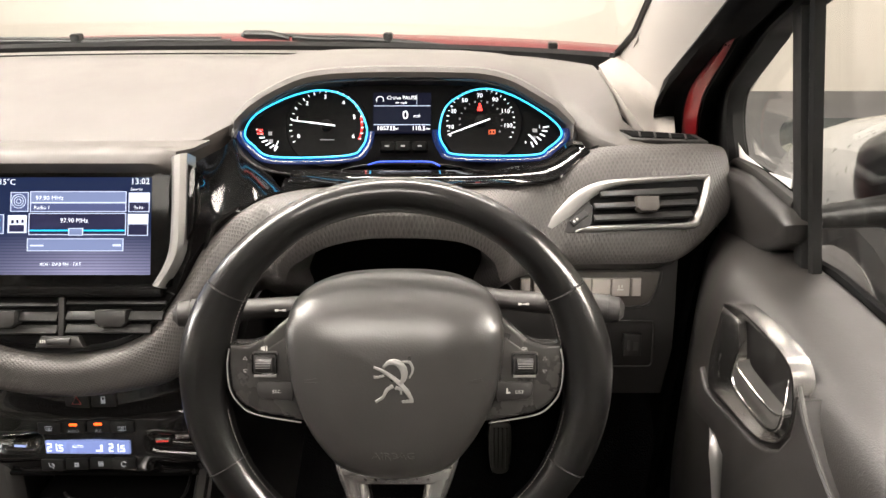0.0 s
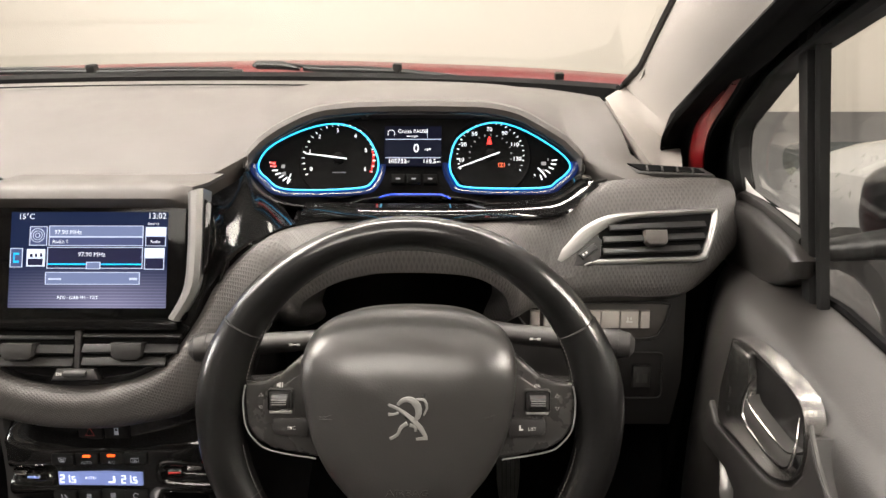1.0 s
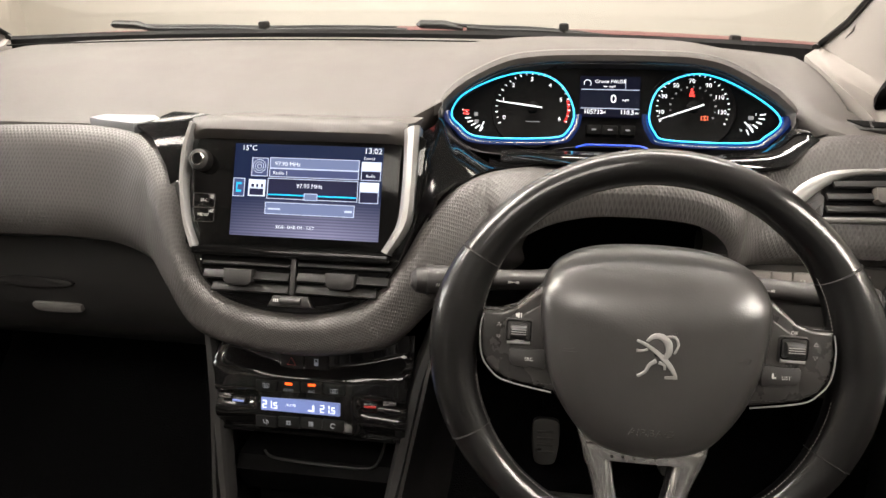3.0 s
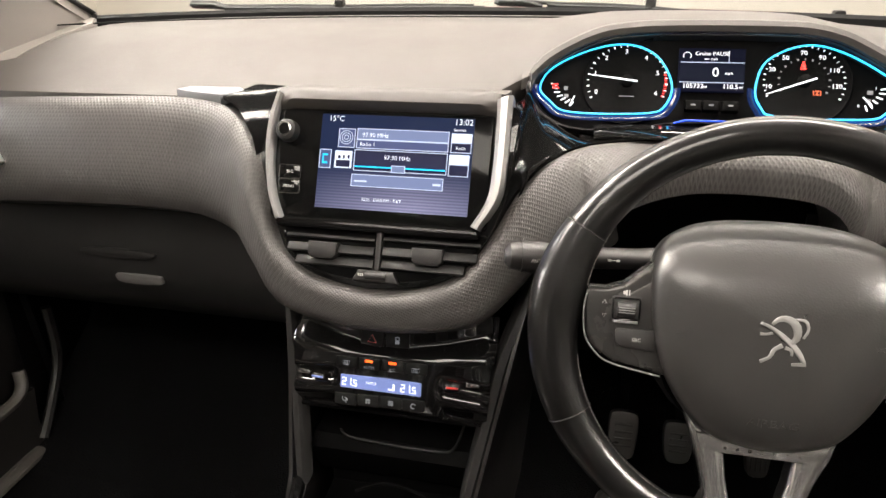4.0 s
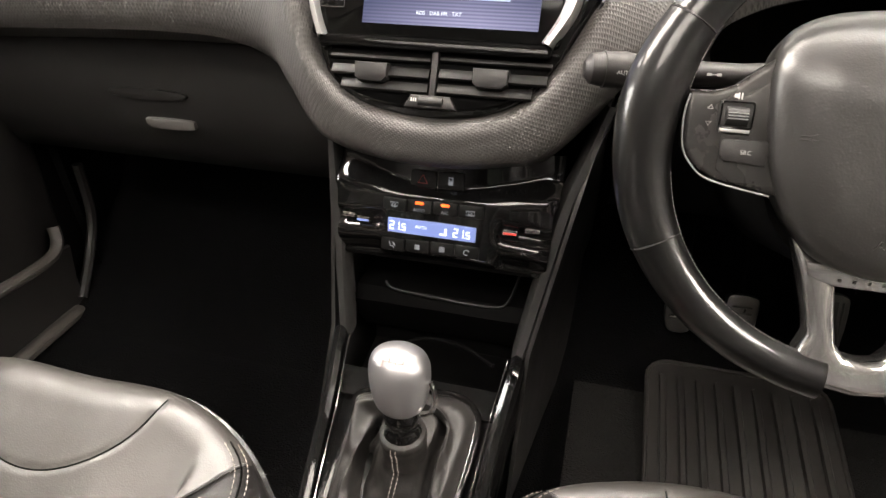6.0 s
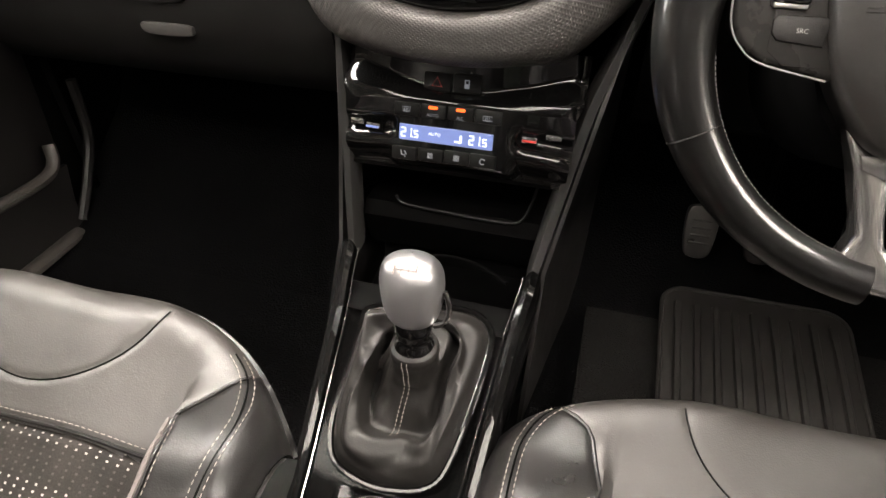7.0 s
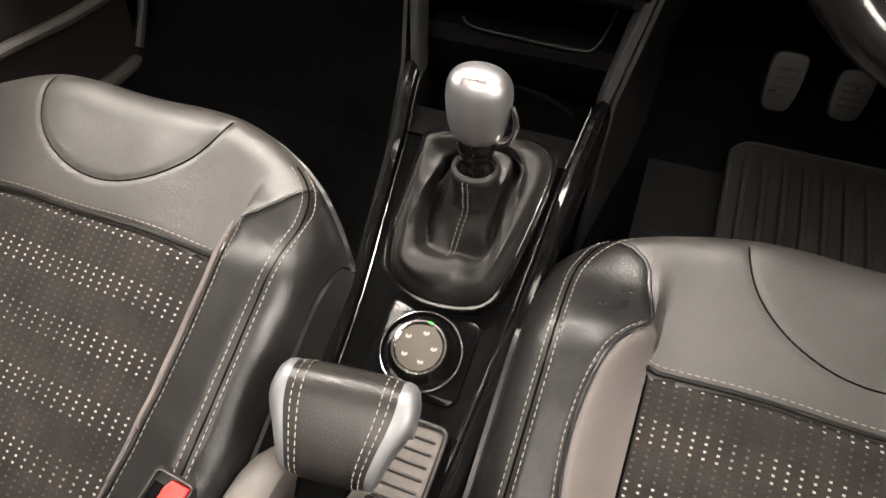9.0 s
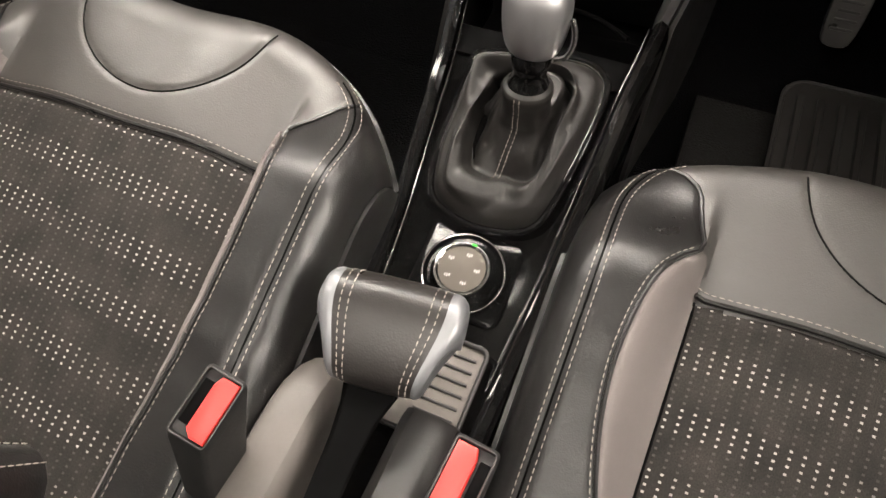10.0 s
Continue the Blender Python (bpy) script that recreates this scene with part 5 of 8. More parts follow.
for s, xs in ((-1, (-0.112, -0.10)), (1, (0.155, 0.112))):
    rows = [[V((xs[0], 0.57, 0.84)), V((xs[0] + s * 0.006, 0.70, 0.84)), V((xs[0] + s * 0.01, 0.90, 0.84))], [V(((xs[0] + xs[1]) / 2, 0.535, 0.73)), V((xs[0], 0.70, 0.70)), V((xs[0] + s * 0.006, 0.90, 0.70))], [V((xs[1], 0.49, 0.62)), V((xs[1] + s * 0.01, 0.66, 0.56)), V((xs[0], 0.90, 0.5))], [V((xs[1] - s * 0.0, 0.40, 0.50)), V((xs[1] + s * 0.015, 0.60, 0.42)), V((xs[0], 0.80, 0.4))]]
    part("side_panel", sheet(rows), HARD, console, "black console side panel", thick=0.004)

# ---- centre console deck ----
DECK = [(-0.75, 0.46), (0.05, 0.468), (0.187, 0.488), (0.28, 0.514), (0.43, 0.597), (0.50, 0.628), (0.545, 0.64)]


def deck_z(y):
    for (a, za), (b, zb) in zip(DECK, DECK[1:]):
        if y <= b:
            return za + (zb - za) * (y - a) / (b - a)
    return DECK[-1][1]


def deck_half(y):
    """Half the width between the rails."""
    return 0.058 + (0.026 * min(1, max(0, (y - 0.12) / 0.35)))


rows = []
for y in [-0.75, -0.3, 0.0, 0.1] + [0.15 + 0.02 * i for i in range(15)] + [0.441]:
    h, z = deck_half(y), deck_z(y)
    rows.append([V((CX - h - 0.02, y, 0.38)), V((CX - h - 0.012, y, z - 0.01)), V((CX - h, y, z - 0.002)), V((CX - h + 0.006, y, z - 0.006)), V((CX, y, z - 0.006)), V((CX + h - 0.006, y, z - 0.006)), V((CX + h, y, z - 0.002)), V((CX + h + 0.012, y, z - 0.01)), V((CX + h + 0.02, y, 0.38))])
part("deck", sheet(rows), DECKBLACK, console, "gloss black console deck", thick=0.003)
rows = [[V((x, y, z)) for x in (-0.082, -0.06, -0.03, 0.0, 0.04, 0.075, 0.098)] for y, z in ((0.424, 0.5925), (0.439, 0.5975), (0.455, 0.600), (0.470, 0.560), (0.50, 0.545), (0.555, 0.55), (0.565, 0.62))]
# matt black again paints the shade down in the well
part("cup_well", sheet(rows), BLACK, console, "black well ahead of the gear lever", thick=0.003)
part("well_ridge", tube(spline([(-0.03, 0.50, 0.598), (0.0, 0.512, 0.602), (0.04, 0.508, 0.602), (0.075, 0.49, 0.600)], 20), 0.0022, 8), BLACK, console, "curved ridge in the well")
for s in (-1, 1):
    pts = spline([V((CX + s * (deck_half(y) + 0.006), y, deck_z(y) + 0.003)) for y in [0.06 + 0.04 * i for i in range(10)]] + [V((CX + s * 0.0915, 0.458, 0.617)), V((CX + s * 0.093, 0.476, 0.626))], 60)
    rows = []
    for i, p in enumerate(pts):
        lift = 0.003 + 0.006 * (i / 60) ** 3
        rows.append([p + V((s * a, 0, b)) for a, b in ((0.010, -0.05), (0.009, -0.006), (0.006, lift * 0.6), (0.0, lift), (-0.005, lift * 0.5), (-0.0065, -0.003), (-0.0065, -0.012))])
    part("rail", sheet(rows), GLOSS, console, "gloss black side rail", thick=0.002)
    line = [p + V((-s * 0.0088, 0, -0.001)) for p in pts[14:]]
    part("rail_line", tube(line, 0.0007, 5), CHROME, console, "thin bright line along the rail")

# ---- gear lever ----
gear = thing("gear_lever", "silver gear knob on a stitched black leather gaiter", "gear lever")
D = basis((0.010, 0.362, 0.560), (0, 1, 0.553))
FR = [(-0.052, 0.075), (0.026, 0.088), (0.058, 0.080), (0.066, 0.052), (0.055, -0.037), (0.040, -0.072), (0.0, -0.083), (-0.034, -0.078), (-0.054, -0.064), (-0.062, -0.027), (-0.061, 0.018), (-0.060, 0.055)]
FR = smooth_outline(FR, 5)
part("gaiter_frame", tube([D @ V((x, y, 0.0015)) for x, y in FR], 0.0032, 8, closed=True), GLOSS, gear, "gloss black gaiter frame")
turn = next(i for i, (x, y) in enumerate(FR) if x < 0 and y > -0.03 and FR[i - 1][1] <= -0.03)
ARC = [p for p in FR[turn:] + FR[:turn] if p[1] > -0.03]
part("frame_line", tube([D @ V((x * 0.965, y * 0.965, 0.0042)) for x, y in ARC], 0.0008, 5), CHROME, gear, "thin chrome frame line")
collar = D.inverted() @ V((0.017, 0.371, 0.612))


def gaiter_ring(t):
    """A ring of the gaiter: a plump roll at the frame, a crumpled dip, then up to the collar."""
    scale = 0.97 - 0.62 * t**0.9
    pull = max(0.0, (t - 0.25) / 0.75) ** 1.3
    row = []
    for x, y in FR:
        a = math.atan2(y, x)
        front = max(0.0, -math.sin(a)) ** 3
        fall = 0.50 + 0.10 * max(0.0, math.cos(a - 0.5))
        roll = 0.024 * (1 - 0.45 * front) * math.sin(math.pi / 2 * min(1.0, t / 0.34)) ** 0.7
        dip = -0.012 + 0.008 * front + 0.016 * max(0.0, math.cos(a)) ** 2
        drop = ease((t - fall) / 0.11)
        rise = max(0.0, (t - fall - 0.06) / (0.94 - fall))
        h = (roll * (1 - drop) + dip * drop) * (1 - rise) + (collar.z - 0.018) * rise**1.3
        n_ = noise.noise(V((1.7 * math.cos(a) + 3, 1.7 * math.sin(a), t * 3.2)))
        k_ = noise.noise(V((3.4 * math.cos(a), 3.4 * math.sin(a) + 5, t * 5.0)))
        crumple = math.sin(math.pi * min(1, max(0, t - 0.12) / 0.8))
        s = scale * (1 + 0.15 * crumple * n_ + 0.06 * crumple * math.sin(3 * a + 6 * t))
        row.append(D @ V((x * s + collar.x * pull, y * s + collar.y * pull, h + 0.012 * crumple * n_ + 0.007 * crumple * k_)))
    return row


rows = [gaiter_ring(k / 29) for k in range(30)]
for z, r in ((0.596, 0.0205), (0.606, 0.0200), (0.611, 0.0215), (0.6165, 0.0222), (0.6205, 0.021), (0.6225, 0.0175)):
    rows.append([V((0.017 + r * math.cos(math.atan2(y, x)), 0.371 + r * math.sin(math.atan2(y, x)), z)) for x, y in FR])
part("gaiter", sheet(rows, True), GAITER, gear, "folded black leather gaiter", sub=1)
low = [rows[k][min(range(len(FR)), key=lambda i: (FR[i][1], abs(FR[i][0])))] for k in range(16, 35)]
for off in (-0.0022, 0.0022):
    part("stitching", stitches([p + V((off, -0.0012, 0.0012)) for p in low], 0.003, 0.0016, 0.00045), THREAD, gear, "pale seam stitching")
part("neck", lathe([(0.0170, 0.618), (0.0172, 0.624), (0.0145, 0.628), (0.0140, 0.636), (0.0158, 0.641), (0.0165, 0.648), (0.015, 0.656)], Matrix.Translation((0.017, 0.371, 0))), GLOSS, gear, "gloss black ringed neck")
axis0, axis1 = V((0.0165, 0.370, 0.650)), V((0.0135, 0.388, 0.709))
rows = []
for f, rx, ry in ((0.0, 0.0150, 0.0145), (0.05, 0.0195, 0.0180), (0.14, 0.0228, 0.0208), (0.28, 0.0252, 0.0230), (0.45, 0.0268, 0.0245), (0.62, 0.0274, 0.0250), (0.76, 0.0266, 0.0242), (0.87, 0.0236, 0.0210), (0.95, 0.0175, 0.0150), (0.99, 0.0085, 0.0072), (1.0, 0.0005, 0.0005)):
    c = axis0.lerp(axis1, f)
    rows.append([c + V((rx * math.cos(a), ry * math.sin(a) * 0.96, ry * math.sin(a) * -0.28)) for a in [2 * math.pi * k / 28 for k in range(28)]])
knob = part("knob", sheet(rows, True), KNOBSILVER, gear, "satin silver knob", sub=1)
loop = [axis0.lerp(axis1, f) + V((dx, -0.004, 0)) for f, dx in ((0.05, 0.020), (0.12, 0.0285), (0.28, 0.0325), (0.45, 0.0318), (0.58, 0.0285))]
part("reverse_collar", tube(spline(loop, 16), 0.0024, 8), CHROME, gear, "bright reverse release loop")
top = basis(axis0.lerp(axis1, 0.86) + V((0, -0.0175, 0.0075)), (0, 0.75, 0.66))
GREYMARK = Mat("engraved_grey", (0.34, 0.28, 0.26), 0.5).m
bars([(-0.009, -0.0002, 0.009, 0.0002), (-0.0093, -0.005, -0.0087, 0.005), (-0.0033, -0.005, -0.0027, 0.005), (0.0027, -0.005, 0.0033, 0.005), (0.0087, -0.0003, 0.0093, 0.005)], top, GREYMARK, "shift_pattern", knob, 0.0003, 0.002)

# ---- drive dial ----
dial = thing("drive_mode_dial", "round silver-edged drive mode dial", "dial")
DM = basis((0.0105, 0.2505, 0.5005), (0, 1, 0.28))
part("base_plate", plate(rect(-0.045, -0.040, 0.045, 0.042, 0.012), DM, 0.012, 0.003, lift=0.002), DECKBLACK, dial, "gloss black base")
part("outer_ring", tube([DM @ V((0.0365 * math.cos(a), 0.0365 * math.sin(a), 0.004)) for a in [2 * math.pi * k / 48 for k in range(48)]], 0.0011, 8, closed=True), CHROME, dial, "bright outer ring")
part("barrel", lathe([(0.034, 0.003), (0.031, 0.001), (0.0285, 0.003), (0.0265, 0.010), (0.0252, 0.0145), (0.024, 0.0155)], DM, 40), GLOSS, dial, "gloss black dial barrel")
part("top_ring", lathe([(0.0248, 0.0148), (0.0243, 0.0168), (0.0225, 0.0170), (0.0208, 0.0158)], DM, 40), CHROME, dial, "bright dial ring")
TAN = Mat("warm_grey_dial", (0.066, 0.057, 0.046), 0.42, 0.3).wear(60, 0.2, 0.08).m
face = part("dial_face", lathe([(0.0212, 0.0150), (0.0, 0.0156)], DM, 40), TAN, dial, "warm grey dial face")
for k in range(5):
    a = radians(90 + 72 * k - 10)
    mm = DM @ pose(0.0135 * math.cos(a), 0.0135 * math.sin(a), 0.0156, 0, 0, 0)
    bars([(-0.0024, -0.0014, -0.0016, 0.0014), (-0.0004, -0.0020, 0.0004, 0.0010), (0.0014, -0.001, 0.0022, 0.0018)], mm, MARK, "icon", face, 0.0006, 0.0004)
part("pointer", box(DM @ pose(0.003, 0.0232, 0.0176), 0.004, 0.0016, 0.001, 0.0003), GREEN_LIT, dial, "green pointer lamp")

# ---- ribbed coin tray ----
coin = thing("coin_tray", "small grey ribbed coin tray", "tray")
CM = basis((0.030, 0.155, 0.486), (0, 1, 0.16))
GREYP = Mat("warm_grey_rubber", (0.08, 0.072, 0.064), 0.7).wear(30, 0.3, 0.05).m
part("tray_floor", plate(rect(-0.035, -0.045, 0.027, 0.037, 0.006), CM, 0.01, 0.001, lift=0.0), GREYP, coin, "warm grey rubber floor")
part("tray_edge", tube([CM @ V((x, y, 0.002)) for x, y in rect(-0.036, -0.046, 0.028, 0.038, 0.007)], 0.0022, 8, closed=True), HARD, coin, "black tray edge")
for k in range(6):
    part("rib", box(CM @ pose(0.004, 0.026 - 0.0105 * k, 0.0022), 0.034, 0.0022, 0.002, 0.0008), RUBBER, coin, "dark raised rib")

# ---- handbrake ----
brake = thing("handbrake", "raised handbrake with stitched leather grip and silver ends", "handbrake")
HB = Matrix.Translation((0.0, 0.138, 0.579)) @ pose(0, 0, 0, 24, 0, 7)
SEC = [(-0.040, -0.004), (-0.038, 0.006), (-0.030, 0.013), (-0.012, 0.0170), (0.012, 0.0180), (0.028, 0.0150), (0.037, 0.006), (0.038, -0.006), (0.030, -0.015), (0.010, -0.020), (-0.012, -0.020), (-0.030, -0.015)]
SEC = smooth_outline(SEC, 3)


def grip_ring(x, s, dy=0.0):
    return [HB @ V((x * (1 - 0.30 * ease((0.022 - y) / 0.066)), y * s + dy, z * s)) for y, z in SEC]


W2 = 0.040
part("grip_leather", sheet([grip_ring(x, 1 - 0.05 * (abs(x) / W2) ** 3) for x in [-W2 + W2 * k / 8 for k in range(17)]], True), LEATHER, brake, "black leather grip wrap")
for s in (-1, 1):
    rows = [grip_ring(s * (W2 + d), k) for d, k in ((-0.001, 0.955), (0.002, 0.965), (0.006, 0.93), (0.0095, 0.84), (0.0115, 0.68), (0.0122, 0.4), (0.0124, 0.02))]
    part("end_cap", sheet(rows, True), GRIPCAP, brake, "satin silver end cap")
    for d in (0.006, 0.012):
        k = 1 - 0.05 * ((W2 - d) / W2) ** 3
        loop = [HB @ V((s * (W2 - d) * (1 - 0.30 * ease((0.022 - y) / 0.066)), y * k * 1.012, z * k * 1.012)) for y, z in SEC if z > -0.012]
        part("stitching", stitches(loop, 0.0034, 0.0019, 0.0005), THREAD, brake, "pale double stitching")
rows = [[c + V((a, 0, 0)) + V((0, b, b * 0.4)) for a, b in ((-w, -0.012), (-w, 0.012), (w, 0.012), (w, -0.012))] for c, w in ((V((0.003, 0.12, 0.566)), 0.030), (V((0.0, 0.095, 0.55)), 0.016), (V((-0.003, 0.05, 0.525)), 0.0125), (V((-0.006, -0.1, 0.475)), 0.0125))]
part("arm", sheet(rows, True), BLACK, brake, "black lever arm", sub=1)

# ---- rear console blocks ----
PALEP = Mat("satin_grey_plastic", (0.095, 0.086, 0.079), 0.42).wear(9, 0.3, 0.08).grain(1200, 0.15).m
rear = thing("console_cover", "grey and black plastic cover beside the handbrake", "console")
rows = [[V((x, y, z + 0.12 * max(0.0, y))) for x, z in ((-0.084, 0.42), (-0.082, 0.497), (-0.076, 0.512), (-0.060, 0.517), (-0.040, 0.515), (-0.030, 0.503), (-0.028, 0.45))] for y in (-0.5, -0.1, 0.0, 0.06, 0.10)]
rows.append([V((x, 0.130, z)) for x, z in ((-0.072, 0.42), (-0.070, 0.500), (-0.066, 0.512), (-0.055, 0.516), (-0.040, 0.514), (-0.033, 0.503), (-0.032, 0.45))])
rows.append([V((x, 0.142, z - 0.03)) for x, z in ((-0.066, 0.45), (-0.064, 0.500), (-0.061, 0.508), (-0.052, 0.510), (-0.042, 0.508), (-0.036, 0.503), (-0.035, 0.46))])
part("left_cover", sheet(rows), PALEP, rear, "satin grey cover", thick=0.003, sub=1)
rows = [[V((x, y, z)) for x, z in ((0.012, 0.44), (0.014, 0.502), (0.022, 0.514), (0.050, 0.512), (0.061, 0.503), (0.066, 0.48), (0.070, 0.40))] for y in (-0.5, -0.1, 0.0, 0.11, 0.122)]
rows.append([V((x, 0.128, z - 0.03)) for x, z in ((0.012, 0.47), (0.014, 0.502), (0.022, 0.510), (0.050, 0.508), (0.061, 0.503), (0.066, 0.48), (0.070, 0.43))])
part("right_cover", sheet(rows), HARD, rear, "black cover", thick=0.003, sub=1)

# ---- seat belt buckles ----
def buckle(m, red_side, label):
    t = thing("seat_belt_buckle", label, "seat belt buckle", group="seat belt buckles")
    bm = loft_outline(rect(-0.0150, -0.0245, 0.0150, 0.0245, 0.004), m, [(0.86, -0.085), (0.94, -0.03), (1.0, -0.006), (1.0, 0.0), (0.93, 0.0028), (0.9, 0.001), (0.88, -0.003), (0.02, -0.004)])
    back = m.inverted()
    for v in bm.verts:  # the stalk leans back below its head
        h = (back @ v.co).z
        if h < -0.0045:
            v.co += V((0.010 * red_side, -0.045, 0.0)) * (-h / 0.085)
    part("housing", bm, RUBBER, t, "black plastic housing")
    part("slot_frame", tube([m @ V((x, y, 0.0022)) for x, y in rect(-0.0132, -0.0225, 0.0132, 0.0225, 0.003)], 0.0007, 6, closed=True), DARKALLOY, t, "thin grey top edge")
    r = red_side
    part("release_button", plate([(r * 0.0118, -0.0205), (r * 0.0118, 0.0205), (r * -0.001, 0.0205), (r * -0.0035, 0.014), (r * -0.0035, -0.016), (r * 0.002, -0.0205)], m, 0.006, 0.0016, lift=0.0042), RED, t, "red release button")
    part("tongue_slot", box(m @ pose(-r * 0.0085, 0, -0.0015), 0.007, 0.03, 0.002, 0.0008), BLACK, t, "dark tongue slot")
    return t


buckle(basis((-0.0790, 0.043, 0.585), (0.08, 1, 0.25), (1, -0.06, -0.22)), 1, "black seat belt buckle with red button by the passenger seat")
buckle(basis((0.0855, 0.065, 0.585), (0.12, 1, 0.2), (1, -0.1, 0.05)), -1, "black seat belt buckle with red button by the driver seat")

# ---- seats ----
def seat(name, cx, oy, oz, label, HALF=0.247, corner=0.080, wide=0.010, lean=0.62):
    t = thing(name, label, "car seat", group="front seats")
    FRONT = 0.372
    grow = HALF - 0.247

    def front(dx):
        return FRONT - corner * max(0, (abs(dx) - 0.09) / (0.157 + grow)) ** 2.2

    def inner_edge(y):
        """Where the side bolster's inner seam runs."""
        if y > 0.262:
            return 0.166 + (y - 0.262) * lean + (6.0 * max(0.0, y - 0.315) ** 1.5 if lean < 0.5 else 0.0)
        u = 0.262 - y  # a crescent, broad at its shoulder and closing to the rear
        return 0.166 + wide * (1 - math.exp(-u / 0.03)) * math.cos(min(1.0, max(0.0, u - 0.09) / 0.16) * math.pi / 2)

    def groove(d, w=0.0022, depth=0.0018):
        return depth * math.exp(-((d / w) ** 2))

    def arc_gap(dx, y):
        """Distance from the curved front seam."""
        q = math.hypot(dx / 0.105, (y - 0.358) / 0.088)
        return (q - 1) * 0.09

    def height(dx, y):
        a = abs(dx)
        z = 0.567 + 0.41 * (y - 0.236)
        if y < 0.05:
            z += 0.6 * (0.05 - y) ** 2
        e = inner_edge(min(y, 0.262))
        b = max(0.0, min(1.0, (a - 0.155) / max(0.012, e - 0.155)))
        rise = max(0.0, min(1.0, (0.325 - y) / 0.11))
        z += 0.040 * b * b * (3 - 2 * b) * rise * rise * (3 - 2 * rise)
        z += 0.006 * math.cos(min(1.0, a / 0.155) * math.pi / 2) * min(1.0, max(0.0, (y - 0.12) / 0.12)) + 0.004 * math.sin(min(1.0, a / 0.155) * math.pi) ** 2
        if y > 0.238:
            z -= groove(arc_gap(dx, y)) if y < 0.357 and a < 0.11 else 0.0
            z -= groove(a - inner_edge(y), 0.0035)
        z -= groove(y - 0.236, 0.004, 0.004) if a < 0.16 else 0.0
        z -= groove(a - inner_edge(y), 0.003, 0.0022) if y < 0.262 else 0.0
        z -= groove(a - 0.2185 - grow, 0.0025, 0.002) if y < 0.32 else 0.0
        R = 0.042
        for d, w in ((HALF - a, 1.0), (front(dx) - y, 0.75)):
            if d < R:
                z -= w * R * (1 - math.sqrt(max(0.0, 1 - (1 - d / R) ** 2)))
        z += 0.0022 * noise.noise(V((dx * 9 + cx * 7, y * 9, 1.3))) + 0.0004 * noise.noise(V((dx * 30, y * 22, cx)))
        if a > 0.165 and 0.0 < y < 0.33:
            z += 0.0011 * math.sin(y * 150 + 30 * a + 4 * noise.noise(V((dx * 12, y * 10, 4)))) * max(0, noise.noise(V((y * 8, dx * 8, cx * 3))))
        return z

    def at(dx, y, lift=0.0):
        return V((cx + dx, y + oy, height(dx, y) + oz + lift))

    def region(dx, y):
        a = abs(dx)
        if y < 0.262 and 0.158 < a < inner_edge(y):
            return "insert_in" if dx > 0 else "insert_out"
        if a >= inner_edge(y):
            return "bolster_in" if dx * (1 if cx < 0 else -1) > 0 else "bolster_out"
        return "front_panel" if y > 0.236 else "centre_panel"

    NX = 164
    xs = [-HALF + 2 * HALF * i / NX for i in range(NX + 1)]
    NY = 190
    grids = {}
    pts, uvs = [], []
    for dx in xs:
        yf = front(dx)
        col = []
        for k in range(NY + 1):
            y = -0.24 + (yf + 0.24) * k / NY
            near = inner_edge(y)
            col.append((math.copysign(near, dx) if abs(abs(dx) - near) < HALF / NX * 1.02 and near < HALF - 0.004 else dx, y))
        pts.append(col)
    bms = {k: (bmesh.new(), {}) for k in ("insert_in", "insert_out", "bolster_in", "bolster_out", "front_panel", "centre_panel")}
    lay = {k: b.loops.layers.uv.verify() for k, (b, _) in bms.items()}
    for i in range(NX):
        for k in range(NY):
            quad = [(i, k), (i + 1, k), (i + 1, k + 1), (i, k + 1)]
            mx = sum(pts[a][b][0] for a, b in quad) / 4
            my = sum(pts[a][b][1] for a, b in quad) / 4
            key = region(mx, my)
            bm, known = bms[key]
            vs = []
            for a, b in quad:
                if (a, b) not in known:
                    known[a, b] = bm.verts.new(at(*pts[a][b]))
                vs.append(known[a, b])
            f = bm.faces.new(vs)
            for loop, (a, b) in zip(f.loops, quad):
                loop[lay[key]].uv = (pts[a][b][1] + 0.004 * math.sin(pts[a][b][0] * 9), pts[a][b][0])
    for key, mat, lab in (("centre_panel", CLOTH, "dark cloth centre with pale dots"), ("front_panel", SEATHIDE, "worn black leather front"), ("insert_in", SUEDE, "grey twill insert"), ("insert_out", SUEDE, "grey twill insert"), ("bolster_in", SEATSIDE, "black leather side bolster"), ("bolster_out", SEATSIDE, "black leather side bolster")):
        part(key.split("_")[0] if key.endswith(("_in", "_out")) else key, bms[key][0], mat, t, lab, thick=0.004)
    # skirt round the front and sides
    ring = [(-HALF, -0.24 + (front(-HALF) + 0.24) * k / 40) for k in range(41)] + [(x, front(x)) for x in xs[1:-1]] + [(HALF, front(HALF) - (front(HALF) + 0.24) * k / 40) for k in range(41)]
    rows = []
    for dx, y in ring:
        p = at(dx, y)
        c = V((cx, oy, 0))
        rows.append([p + V((0, 0, -0.0008)), V((cx + dx * 1.006, y + oy + 0.001, p.z - 0.03)), V((cx + dx * 1.004, y + oy, p.z - 0.07)), V((cx + dx * 0.97, y + oy - 0.02, 0.415 + oz * 0.5)), V((cx + dx * 0.94, y + oy - 0.03, 0.402))])
    part("skirt", sheet(rows), SEATSIDE, t, "black leather seat side", thick=0.004)
    # piping and stitching
    seam = [at(-0.160 + 0.32 * k / 40, 0.2385, 0.0022) for k in range(41)]
    part("piping", tube(seam, 0.0022, 8), SEATSIDE, t, "leather piping across the seat")
